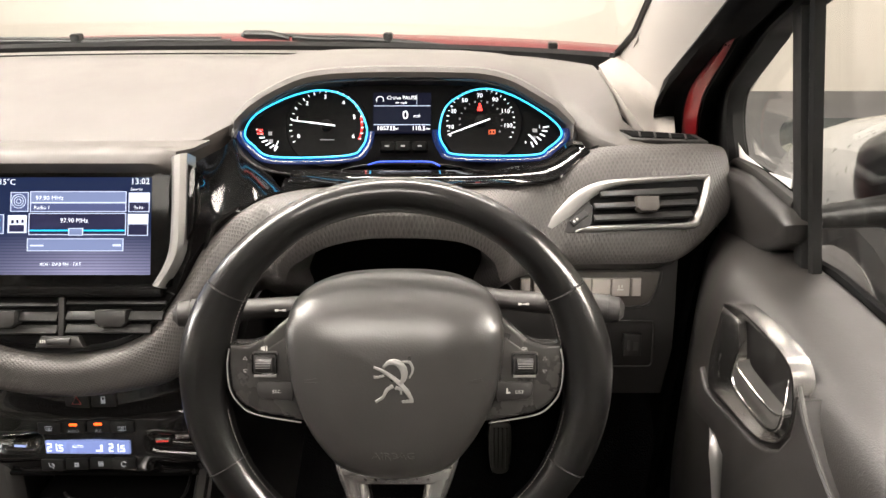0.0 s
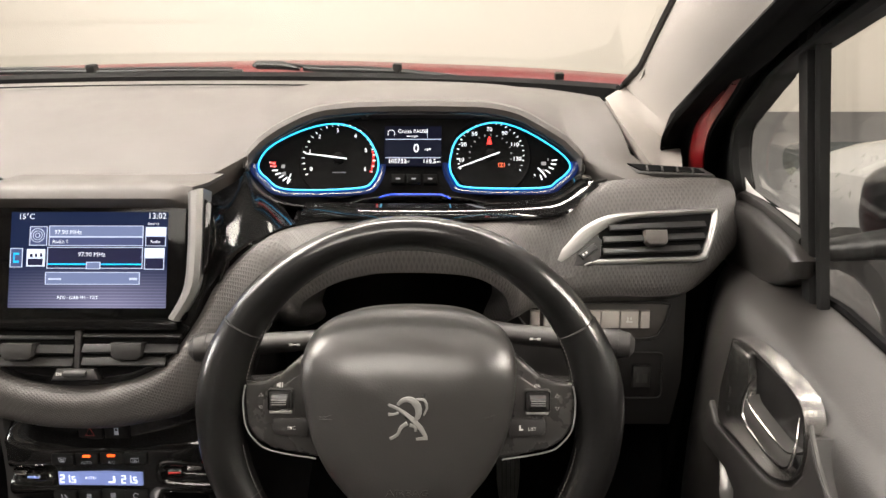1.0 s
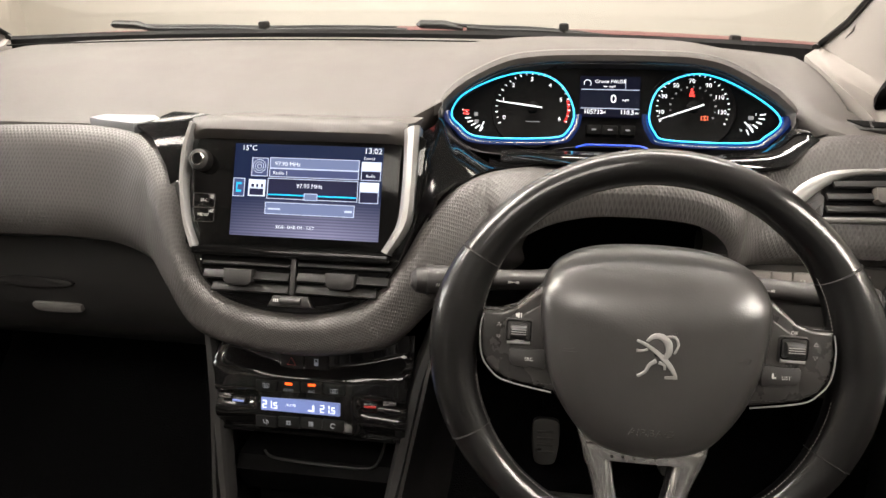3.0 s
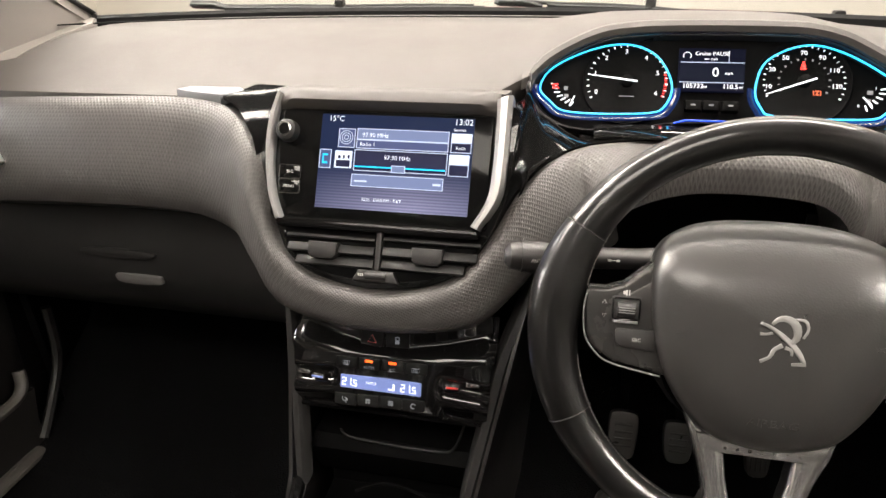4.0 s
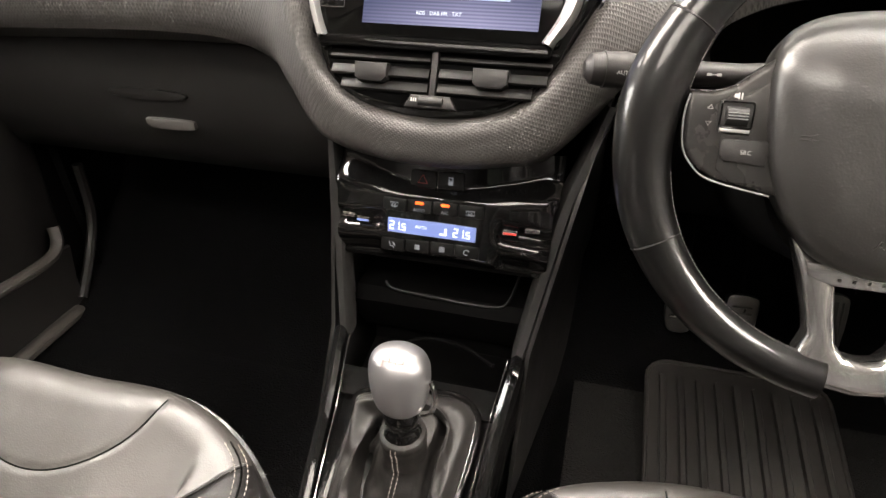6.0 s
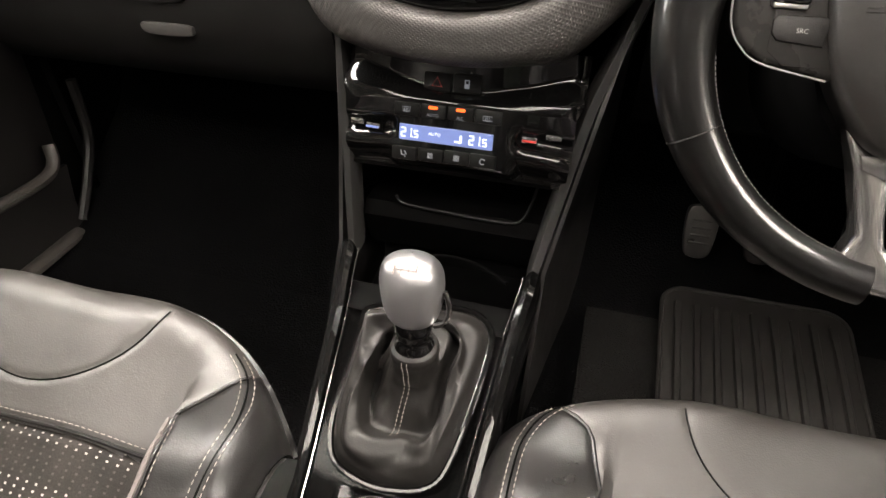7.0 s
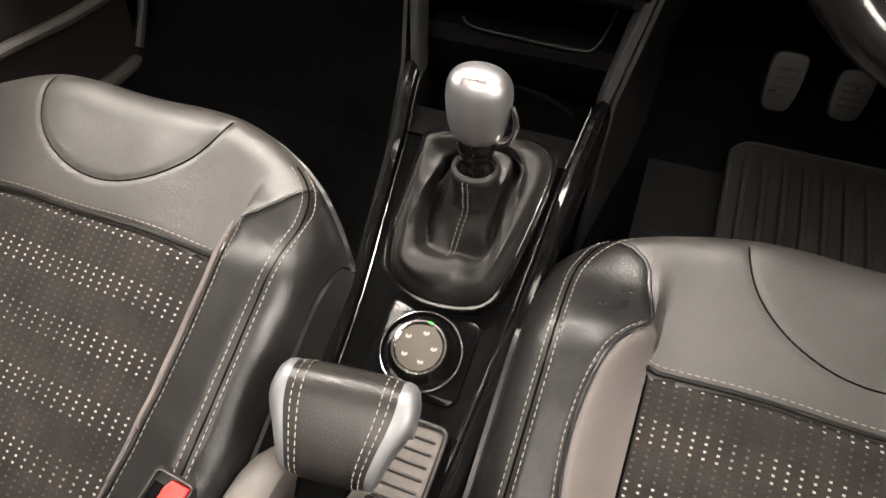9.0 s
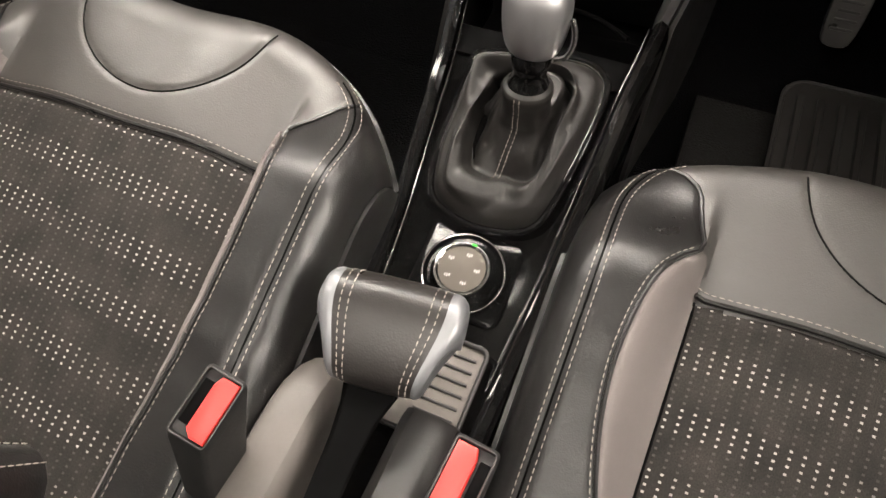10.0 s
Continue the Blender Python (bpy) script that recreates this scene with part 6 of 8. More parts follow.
    part("stitching", stitches([p + V((0, 0.0046, 0.0036)) for p in seam], 0.0040, 0.0022, 0.0005), THREAD, t, "pale stitching across the seat")
    arc = [(0.105 * math.sin(a), 0.358 - 0.088 * math.cos(a)) for a in [radians(-88 + 176 * k / 48) for k in range(49)]]
    part("front_seam", tube([at(x, y, 0.0006) for x, y in arc], 0.0008, 6), BLACK, t, "curved dark seam")
    for s in (-1, 1):
        edge = [at(s * inner_edge(y), y, 0.0012) for y in [-0.2 + 0.009 * k for k in range(64)] if inner_edge(y) < HALF - 0.012 and y < front(inner_edge(y)) - 0.006]
        part("bolster_seam", tube(edge, 0.0019, 6), SEATSIDE, t, "dark bolster seam")
        part("stitching", stitches([at(s * (inner_edge(y) + 0.0045), y, 0.0010) for y in [-0.2 + 0.01 * k for k in range(47)] if y < 0.262], 0.0038, 0.0020, 0.0005), THREAD, t, "pale bolster stitching")
        fab = [at(s * 0.1585, -0.2 + 0.436 * k / 40, 0.0006) for k in range(41)]
        part("insert_seam", tube(fab, 0.0012, 6), BLACK, t, "dark insert seam")
        outer = [(0.2185, -0.22 + 0.02 * k) for k in range(25)] + [(0.2175, 0.275), (0.214, 0.292), (0.206, 0.311), (0.195, 0.325), (0.18, 0.337)]
        outer = [(a + grow, y + (0.012 if grow and y > 0.26 else 0)) for a, y in outer]
        line = spline([at(s * a, y, 0.0) for a, y in outer], 120)
        part("outer_seam", tube(line, 0.0010, 6), BLACK, t, "dark outer seam")
        for d in (-0.0045, 0.0045):
            part("stitching", stitches(spline([at(s * (a + d), y + (d if y > 0.28 else 0) * 0.6, 0.0010) for a, y in outer], 120), 0.0040, 0.0021, 0.0005), THREAD, t, "pale double stitching")
    # backrest
    rows = []
    for k in range(19):
        g = k / 18
        row = []
        for i in range(33):
            f = i / 16 - 1
            wide = 0.255 - 0.05 * max(0, g - 0.75) ** 2 * 8
            wing = 0.085 * max(0, (abs(f) - 0.55) / 0.45) ** 1.5 * (1 - 0.5 * g)
            row.append(V((cx + f * wide, oy - 0.135 - 0.30 * g + wing - 0.012 * math.cos(f * 1.5), 0.46 + oz + 0.66 * g)))
        rows.append(row)
    back = part("backrest", sheet(rows), SEATSIDE, t, "black leather backrest", thick=0.09)
    inn = 1 if cx < 0 else -1
    wing_rows = []
    for k in range(13):
        g = k / 12
        c = V((cx + inn * 0.176, oy - 0.052 - 0.24 * g, 0.598 + oz + 0.42 * g))
        r = 0.044 * (0.35 + 0.65 * math.sin(math.pi * min(1, 0.12 + g * 0.9)))
        wing_rows.append([c + V((r * math.cos(a), r * 1.2 * math.sin(a), 0.3 * r * math.sin(a))) for a in [2 * math.pi * j / 18 for j in range(18)]])
    wing_rows = [[wing_rows[0][0] * 0 + sum(wing_rows[0], V((0, 0, 0))) / 18 + V((0, 0.012, -0.01))] * 18] + wing_rows
    part("back_bolster", sheet(wing_rows, True), SEATSIDE, t, "stitched black leather backrest bolster")
    for j in (3, 5):
        part("stitching", stitches([row[j] + V((0, 0.0008, 0.0006)) for row in wing_rows[1:]], 0.0040, 0.0021, 0.0005), THREAD, t, "pale double stitching")
    part("headrest", loft_outline(rect(-0.12, -0.09, 0.12, 0.09, 0.04), basis((cx, oy - 0.49, 1.22 + oz), (0, -0.2, 1)), [(0.6, -0.05), (0.95, -0.04), (1.0, 0.0), (0.95, 0.04), (0.6, 0.055), (0.02, 0.058)]), SEATSIDE, t, "black leather headrest")
    bm = slab(cx - 0.2, -0.3 + oy, 0.39, cx + 0.2, 0.27 + oy, 0.43)
    part("seat_base", bm, BLACK, t, "black seat base", smooth=False)
    return t


seat("passenger_seat", -0.322, 0.0, 0.0, "black leather passenger seat with dotted cloth centre")
seat("driver_seat", 0.355, 0.043, -0.035, "black leather driver seat with dotted cloth centre", 0.266, 0.058, 0.040, 0.22)

# ---- doors ----
PROF = [(0.742, 0.926), (0.734, 0.939), (0.720, 0.938), (0.692, 0.934), (0.665, 0.924), (0.650, 0.905), (0.6445, 0.87), (0.645, 0.80), (0.655, 0.6), (0.68, 0.44)]


HX = 0.642
BEZ_OUT = [(0.5345, 0.9100), (0.5050, 0.9215), (0.4590, 0.9280), (0.4270, 0.9290), (0.4130, 0.9250), (0.4040, 0.9140), (0.3975, 0.8985), (0.3960, 0.8800), (0.4035, 0.8610), (0.4165, 0.8480), (0.4330, 0.8380), (0.4625, 0.8290), (0.5035, 0.8195), (0.5290, 0.8140), (0.5375, 0.8245), (0.5415, 0.8480), (0.5395, 0.8810), (0.5385, 0.9000)]
BEZ_IN = [(0.5225, 0.9001), (0.5041, 0.9062), (0.4677, 0.9114), (0.4369, 0.9148), (0.4218, 0.9111), (0.4135, 0.9002), (0.4075, 0.8886), (0.4050, 0.8783), (0.4084, 0.8651), (0.4169, 0.8569), (0.4334, 0.8488), (0.4581, 0.8446), (0.4822, 0.8418), (0.4967, 0.8397), (0.5039, 0.8538), (0.5085, 0.8690), (0.5150, 0.8851), (0.5200, 0.8947)]


def mixed(f):
    return [(a[0] + (b[0] - a[0]) * f, a[1] + (b[1] - a[1]) * f) for a, b in zip(BEZ_OUT, BEZ_IN)]


def inside(p, poly):
    hit = False
    for a, b in zip(poly, poly[1:] + poly[:1]):
        if (a[1] > p[1]) != (b[1] > p[1]) and p[0] < a[0] + (b[0] - a[0]) * (p[1] - a[1]) / (b[1] - a[1]):
            hit = not hit
    return hit


def door_shell(s, label, mat):
    mirror = (lambda p: p) if s > 0 else (lambda p: V((2 * CX - p.x, p.y, p.z)))
    rows = []
    for y in (0.715, 0.70, 0.68, 0.64, 0.58, 0.5, 0.4, 0.3, 0.0, -0.4, -0.62):
        in_ = 0.035 * max(0, (y - 0.57) / 0.145) ** 1.4
        rows.append([mirror(V((x + in_ * 1.6, y, z - (0.012 * max(0, (y - 0.5) / 0.2) if z > 0.88 else 0)))) for x, z in PROF])
    if s < 0:
        return part("door", sheet(rows), mat, car, label, thick=0.02, sub=1), mirror
    # the driver's skin is finer, with a well for the handle
    prof = spline([(x, 0, z) for x, z in PROF], 130)
    well = mixed(0.5)
    rows = []
    for y in [0.715, 0.705, 0.69, 0.675, 0.66, 0.64, 0.62, 0.60, 0.58, 0.565] + [0.555 - 0.005 * k for k in range(36)] + [0.36, 0.3, 0.15, 0.0, -0.2, -0.4, -0.62]:
        in_ = 0.056 * max(0, (y - 0.57) / 0.145) ** 1.4
        drop = 0.012 * max(0, (y - 0.5) / 0.2)
        rows.append([V((p.x + in_ + (0.045 if inside((y, p.z), well) else 0.0), y, p.z - drop * ease((p.z - 0.86) / 0.04))) for p in prof])
    t = part("door", sheet(rows), mat, car, label, thick=0.004)
    return t, mirror


rdoor, _ = door_shell(1, "dark inner door with silver handle and quarter window", DOORSKIN)
ldoor, flip = door_shell(-1, "black passenger door with a pale pull and pocket", HARD)
for t, f in ((rdoor, lambda p: p), (ldoor, flip)):
    black = spline([(0.735, 0.875, 0.90), (0.720, 0.859, 0.952), (0.707, 0.840, 1.001), (0.698, 0.809, 1.040), (0.685, 0.742, 1.091), (0.672, 0.674, 1.143), (0.659, 0.577, 1.195), (0.630, 0.36, 1.315), (0.60, 0.15, 1.41)], 44)
    crest = spline([(0.722, 0.765, 0.93), (0.709, 0.737, 0.980), (0.703, 0.740, 1.007), (0.692, 0.731, 1.050), (0.684, 0.706, 1.082), (0.675, 0.658, 1.118), (0.665, 0.595, 1.157), (0.632, 0.34, 1.29), (0.603, 0.145, 1.39)], 44)
    edge = spline([(0.716, 0.722, 0.965), (0.711, 0.717, 0.991), (0.705, 0.722, 1.013), (0.699, 0.722, 1.039), (0.692, 0.709, 1.066), (0.684, 0.669, 1.097), (0.676, 0.625, 1.131), (0.669, 0.583, 1.157), (0.636, 0.33, 1.275), (0.606, 0.14, 1.372)], 44)
    rows = [[f(a + V((0.02, 0.02, 0))), f(a), f(a.lerp(b, 0.5) + V((0.004, 0, 0))), f(b.lerp(a, 0.08)), f(b + V((-0.004, -0.002, 0))), f(b.lerp(c, 0.55) + V((-0.006, -0.003, 0))), f(c + V((-0.002, 0, 0))), f(c + V((0.016, 0.004, 0)))] for a, b, c in zip(black, crest, edge)]
    part("window_frame", sheet(rows), FRAMEBLACK, t, "black window frame with rubber seal", thick=0.003)
    # lower rail of the quarter window
    low = spline([(0.712, 0.726, 0.980), (0.711, 0.700, 0.985), (0.709, 0.65, 0.990), (0.709, 0.578, 0.990)], 12)
    part("window_rail", tube([f(p) for p in low], 0.0055, 8, flat=1.3), DOORSKIN, t, "dark quarter window rail")
    part("window_seal", tube([f(p + V((0.004, 0.0, 0.0055))) for p in low], 0.003, 8), BLACK, t, "black quarter window seal")
    post = spline([(0.722, 0.553, 0.93), (0.708, 0.562, 1.0), (0.690, 0.562, 1.07), (0.670, 0.562, 1.15), (0.655, 0.560, 1.205)], 14)
    rows = [[f(p + V(o)) for o in ((0.012, 0.022, 0), (-0.002, 0.022, 0), (-0.005, 0.016, 0), (-0.005, 0.002, 0), (-0.001, -0.002, 0), (0.003, -0.003, 0), (-0.002, -0.005, 0), (-0.004, -0.009, 0), (-0.002, -0.013, 0), (0.006, -0.014, 0))] for p in post]
    part("window_post", sheet(rows), FRAMEBLACK, t, "black upright between the windows", thick=0.003)
    q = [V((0.716, 0.728, 0.982)), V((0.709, 0.575, 0.993)), V((0.690, 0.575, 1.07)), V((0.672, 0.572, 1.165)), V((0.680, 0.63, 1.138)), V((0.690, 0.69, 1.090)), V((0.700, 0.73, 1.045))]
    bm = bmesh.new()
    bm.faces.new([bm.verts.new(f(p + V((0.008, 0, 0)))) for p in q])
    g = part("quarter_pane", bm, GLASS, t, "clear quarter window", smooth=False, thick=0.003)
    g.visible_shadow = False
    if t is rdoor:
        st = [V(p) for p in ((0.712, 0.733, 1.008), (0.714, 0.702, 0.998), (0.714, 0.648, 0.997), (0.712, 0.597, 1.008), (0.716, 0.598, 0.989), (0.718, 0.689, 0.981), (0.717, 0.727, 0.985))]
        bm = bmesh.new()
        bm.faces.new([bm.verts.new(p + V((-0.003, 0, 0))) for p in st])
        part("window_patch", bm, MARK, t, "pale flat patch on the quarter window", smooth=False, thick=0.0004)
    q = [V((0.735, 0.57, 0.92)), V((0.735, -0.6, 0.92)), V((0.62, -0.6, 1.38)), V((0.606, 0.14, 1.372)), V((0.633, 0.335, 1.283)), V((0.662, 0.568, 1.19))]
    bm = bmesh.new()
    bm.faces.new([bm.verts.new(f(p + V((0.010, 0, 0)))) for p in q])
    g = part("side_pane", bm, GLASS, t, "clear side window", smooth=False, thick=0.003)
    g.visible_shadow = False
    part("waist_seal", tube([f(V((0.735, y, z))) for y, z in ((0.582, 0.932), (0.528, 0.941), (0.40, 0.943), (0.2, 0.943), (-0.6, 0.943))], 0.0055, 8), BLACK, t, "black waist seal")
    # sail panel in front of the window
    pts = [(0.712, 0.980), (0.655, 0.989), (0.575, 0.986), (0.554, 0.980), (0.558, 0.960), (0.585, 0.938), (0.612, 0.921), (0.645, 0.902), (0.672, 0.896), (0.72, 0.896), (0.740, 0.905), (0.730, 0.945)]
    sm = basis((0.697, 0, 0), (0, 0, 1), (0, -1, 0))
    pl = plate([(-y, z) for y, z in pts], sm, 0.03, 0.010, seg=4)
    for v in pl.verts:
        v.co = f(V((v.co.x - 0.16 * (v.co.z - 0.94), v.co.y, v.co.z)))
    part("sail_panel", pl, DOORSKIN, t, "dark triangular trim below the quarter window")

# driver's door handle


def handle_line(pts, x, tilt=0.0):
    """A closed line on the door's upright face, smooth at its corners."""
    return [V((HX + x + tilt * (z - 0.87), -u, z)) for u, z in smooth_outline([(-y, z) for y, z in pts], 5)]


rows = [handle_line(mixed(f), x) for f, x in ((-0.06, 0.014), (0.0, 0.003), (0.10, -0.0015), (0.22, -0.0015), (0.45, 0.002), (0.75, 0.006), (1.0, 0.009), (1.05, 0.016))]
part("handle_bezel", sheet(rows, True), DARKCHROME, rdoor, "satin silver handle surround")
hc = (0.465, 0.880)


def shrunk(s):
    return [(hc[0] + (y - hc[0]) * s, hc[1] + (z - hc[1]) * s) for y, z in BEZ_IN]


rows = [handle_line(shrunk(s), x) for s, x in ((1.03, 0.010), (0.97, 0.020), (0.85, 0.030), (0.6, 0.036), (0.02, 0.038))]
part("handle_cup", sheet(rows, True), HARD, rdoor, "dark handle cup")
lev = [(HX + x, y, z) for x, y, z in ((0.009, 0.5037, 0.8861), (0.006, 0.5043, 0.8698), (0.003, 0.4978, 0.8530), (0.001, 0.4832, 0.8475), (0.0, 0.4498, 0.8510), (0.0, 0.4260, 0.8565), (0.0, 0.4150, 0.8630), (0.001, 0.4117, 0.8712), (0.004, 0.4165, 0.8863), (0.008, 0.4253, 0.8955), (0.012, 0.4325, 0.8990))]
part("lever", tube(spline(lev, 40), [0.0008 + 0.0007 * math.sin(math.pi * k / 40) + 0.0018 * math.exp(-((k - 8) / 4) ** 2) for k in range(41)], 10, flat=0.9), CHROME, rdoor, "bright door release lever")
rim_ = spline(lev[2:9], 20)
top_ = spline([(HX + 0.004, 0.4985, 0.8675), (HX + 0.0025, 0.4893, 0.8655), (HX + 0.002, 0.4694, 0.8667), (HX + 0.002, 0.4428, 0.8692), (HX + 0.002, 0.4224, 0.8734), (HX + 0.003, 0.4145, 0.8785)], 20)
blade = sheet([[a_ + V((0.001, 0, 0)), a_.lerp(b_, 0.3) + V((-0.001, 0, 0)), a_.lerp(b_, 0.7) + V((-0.0005, 0, 0)), b_, b_ + V((0.012, 0.002, 0.002))] for a_, b_ in zip(rim_, top_)])
part("lever_blade", blade, DARKALLOY, rdoor, "dark satin lever face", thick=0.002)
part("lever_edge", tube(top_, 0.0009, 6), CHROME, rdoor, "bright lever edge")
# dark pad under the handle, running down into the armrest
pad = [(0.550, 0.822), (0.556, 0.79), (0.545, 0.772), (0.492, 0.785), (0.470, 0.780), (0.455, 0.74), (0.43, 0.66), (-0.30, 0.66), (-0.30, 0.80), (0.25, 0.848), (0.333, 0.880), (0.356, 0.8895), (0.378, 0.9025), (0.392, 0.914), (0.3965, 0.912), (0.3925, 0.8985), (0.391, 0.880), (0.399, 0.858), (0.413, 0.8445), (0.431, 0.8345), (0.462, 0.8255), (0.503, 0.816), (0.53, 0.810)]
part("grip_pad", plate([(-y, z) for y, z in pad], basis((HX - 0.004, 0, 0), (0, 0, 1), (0, -1, 0)), 0.04, 0.006, seg=3), HARD, rdoor, "black pad below the handle")
part("pad_line", tube(spline([(HX - 0.002, 0.399, 0.921), (HX - 0.003, 0.3783, 0.9041), (HX - 0.003, 0.3561, 0.8915), (HX - 0.003, 0.3329, 0.8815), (HX - 0.002, 0.25, 0.8495)], 16), [0.002 - 0.001 * k / 16 for k in range(17)], 8), DARKALLOY, rdoor, "thin satin line along the armrest")
pull = spline([(0.660, 0.565, 0.758), (0.652, 0.543, 0.767), (0.647, 0.515, 0.776), (0.645, 0.492, 0.776), (0.648, 0.478, 0.752), (0.655, 0.465, 0.70), (0.66, 0.455, 0.64)], 24)
part("pull_trim", tube(pull, [0.0012 + 0.012 * max(0.0, min(1, (k - 7) / 7)) for k in range(25)], 12, flat=0.5), SATIN, rdoor, "satin silver lower pull trim")
# passenger door pull and pocket
PULLGREY = Mat("warm_grey_plastic", (0.05, 0.0455, 0.041), 0.5).wear(12, 0.2, 0.06).m
pts = spline([(-0.652, 0.655, 0.560), (-0.645, 0.645, 0.538), (-0.640, 0.62, 0.527), (-0.638, 0.56, 0.530), (-0.638, 0.50, 0.538), (-0.64, 0.40, 0.55), (-0.645, 0.2, 0.57)], 30)
part("pull_edge", tube(pts, 0.009, 10, flat=1.1), PULLGREY, ldoor, "pale grey pocket edge")
rows = [[V((-0.64, y, 0.53 + (0.6 - y) * 0.1)), V((-0.655, y, 0.46)), V((-0.66, y, 0.40))] for y in (0.66, 0.5, 0.3, 0.0)]
part("pocket", sheet(rows), HARD, ldoor, "black door pocket", thick=0.006)
pts = spline([(-0.655, 0.64, 0.405), (-0.648, 0.60, 0.410), (-0.64, 0.50, 0.418), (-0.64, 0.3, 0.42)], 20)
part("sill_strip", tube(pts, 0.014, 10, flat=0.7), PULLGREY, car, "pale grey sill strip")
part("kick_edge", tube(spline([(-0.655, 0.655, 0.42), (-0.66, 0.70, 0.47), (-0.665, 0.74, 0.53), (-0.665, 0.75, 0.62)], 20), 0.008, 8), HARD, car, "black kick panel edge")

# ---- wheel details ----
seam_mat = BLACK
for a in (29.25, 150.75, 207.75, 332.25):
    r = rim_radius(a)
    c, nx = rim_point(a), rim_point(a + 1)
    m = basis(c, W.col[2].xyz, (nx - c))
    pts = [m @ V((0, (r + 0.0003) * math.cos(k) * 0.96, (r + 0.0003) * math.sin(k))) for k in [2 * math.pi * j / 24 for j in range(24)]]
    part("rim_joint", tube(pts, 0.00045, 5, closed=True), HARD, wheel, "fine joint in the rim")


def rim_inner(deg, lift):
    """A point on the driver's inner side of the rim."""
    a = radians(deg)
    r = rim_radius(deg) + 0.0006
    return W @ V((RIM_A * math.cos(a) - r * math.cos(a) * math.cos(lift), RIM_B * math.sin(a) - r * math.sin(a) * math.cos(lift), 0.96 * r * math.sin(lift)))


for a0, a1 in ((148, 168), (190, 256), (284, 350), (12, 32)):
    part("stitching", stitches([rim_inner(a0 + (a1 - a0) * k / 30, 0.35) for k in range(31)], 0.0020, 0.0012, 0.00035), RIMTHREAD, wheel, "grey rim stitching")
for s in (-1, 1):
    # bright edge round the spoke
    e = [(s * x, y) for x, y in ((0.1325, 0.028), (0.1345, 0.0146), (0.1325, -0.005), (0.125, -0.0172), (0.112, -0.0255), (0.0755, -0.0320))]
    part("spoke_edge", tube(spline([W @ V((x, y, 0.0115)) for x, y in e], 30), 0.0007, 6), SATIN, wheel, "bright spoke edge")
    base = shift(W, s * 0.0985, 0.0, 0.0117)
    panel = plate([(s * x, y) for x, y in ((-0.022, 0.034), (-0.014, 0.040), (0.0, 0.030), (0.012, 0.022), (0.012, -0.018), (0.002, -0.026), (-0.026, -0.026))], base, 0.006, 0.0015)
    pan = part("switch_panel", panel, SPOKEMETAL, wheel, "dark satin switch panel on the spoke")
    rm = shift(W, s * 0.1035, 0.0160, 0.0142)
    part("roller", tube([rm @ V((x, 0, 0)) for x in (-0.0068, -0.0064, 0.0064, 0.0068)], [0.002, 0.0055, 0.0055, 0.002], 14), RUBBER, pan, "ribbed thumb roller")
    for k in (-1, 0, 1):
        bars([(-0.0058, k * 0.0018 - 0.0003, 0.0058, k * 0.0018 + 0.0003)], rm, SATIN, "roller_ridge", pan, 0.0057, 0.0008)
    part("roller_bed", plate(rect(-0.0108, -0.0105, 0.0108, 0.0098, 0.0025), rm, 0.003, 0.0006, lift=-0.0018), HARD, pan, "dark roller bed")
    part("roller_sill", box(rm @ pose(0, -0.0092, 0.0004), 0.018, 0.0028, 0.003, 0.001), SATIN, pan, "bright sill below the roller")
    part("roller_frame", tube([rm @ V((x, y, 0.0005)) for x, y in rect(-0.0095, -0.0075, 0.0095, 0.0085, 0.002)], 0.0006, 6, closed=True), GLOSS, pan)
    bm_ = shift(W, s * 0.0965, -0.0052, 0.0138)
    btn = part("button", plate([(s * x, y) for x, y in ((-0.0165, 0.0075), (0.0125, 0.0068), (0.0142, 0.004), (0.0135, -0.003), (0.0105, -0.0068), (-0.0145, -0.0088))], bm_, 0.006, 0.0010), HARD, pan, "black spoke button")
    writing("SRC" if s < 0 else "LIST", shift(bm_, 0.002 if s < 0 else 0.003, -0.001, 0.0005), 0.0038, MARK, "button_text", btn)
    if s > 0:
        writing("OK", shift(W, s * 0.1035, 0.0285, 0.0132), 0.0036, MARK, "button_text", pan)
        bars([(-0.0075, -0.002, -0.0062, 0.002), (-0.0062, -0.002, -0.0045, -0.0008)], bm_, MARK, "phone_mark", btn, 0.0008)
    else:
        bars([(-0.003, -0.0012, -0.001, 0.0012), (-0.001, -0.002, 0.0, 0.002), (0.001, -0.002, 0.0018, 0.002)], shift(W, s * 0.1035, 0.0285, 0.0122), MARK, "mute_mark", pan, 0.001)
    for dy in (0.0195, 0.0115):
        up = 1 if dy > 0.015 else -1
        tri = [W @ V((s * 0.1195 + x, dy + y * up, 0.0132)) for x, y in ((-0.0016, 0), (0.0016, 0), (0, 0.0026))]
        part("arrow_mark", tube(tri, 0.00025, 4, closed=True), MARK, pan)
    horn = [W @ V((s * 0.063 + x, y + 0.006, 0.0276)) for x, y in ((-0.006, 0.001), (-0.001, 0.001), (0.005, 0.003), (0.006, 0.002), (0.004, -0.001), (-0.006, -0.001))]
    part("horn_mark", tube(horn, 0.0003, 5), HUBSKIN, wheel, "embossed horn mark")
# emblem: plain bright bars in its place
EM = shift(W, 0.0005, 0.0075, 0.0298)


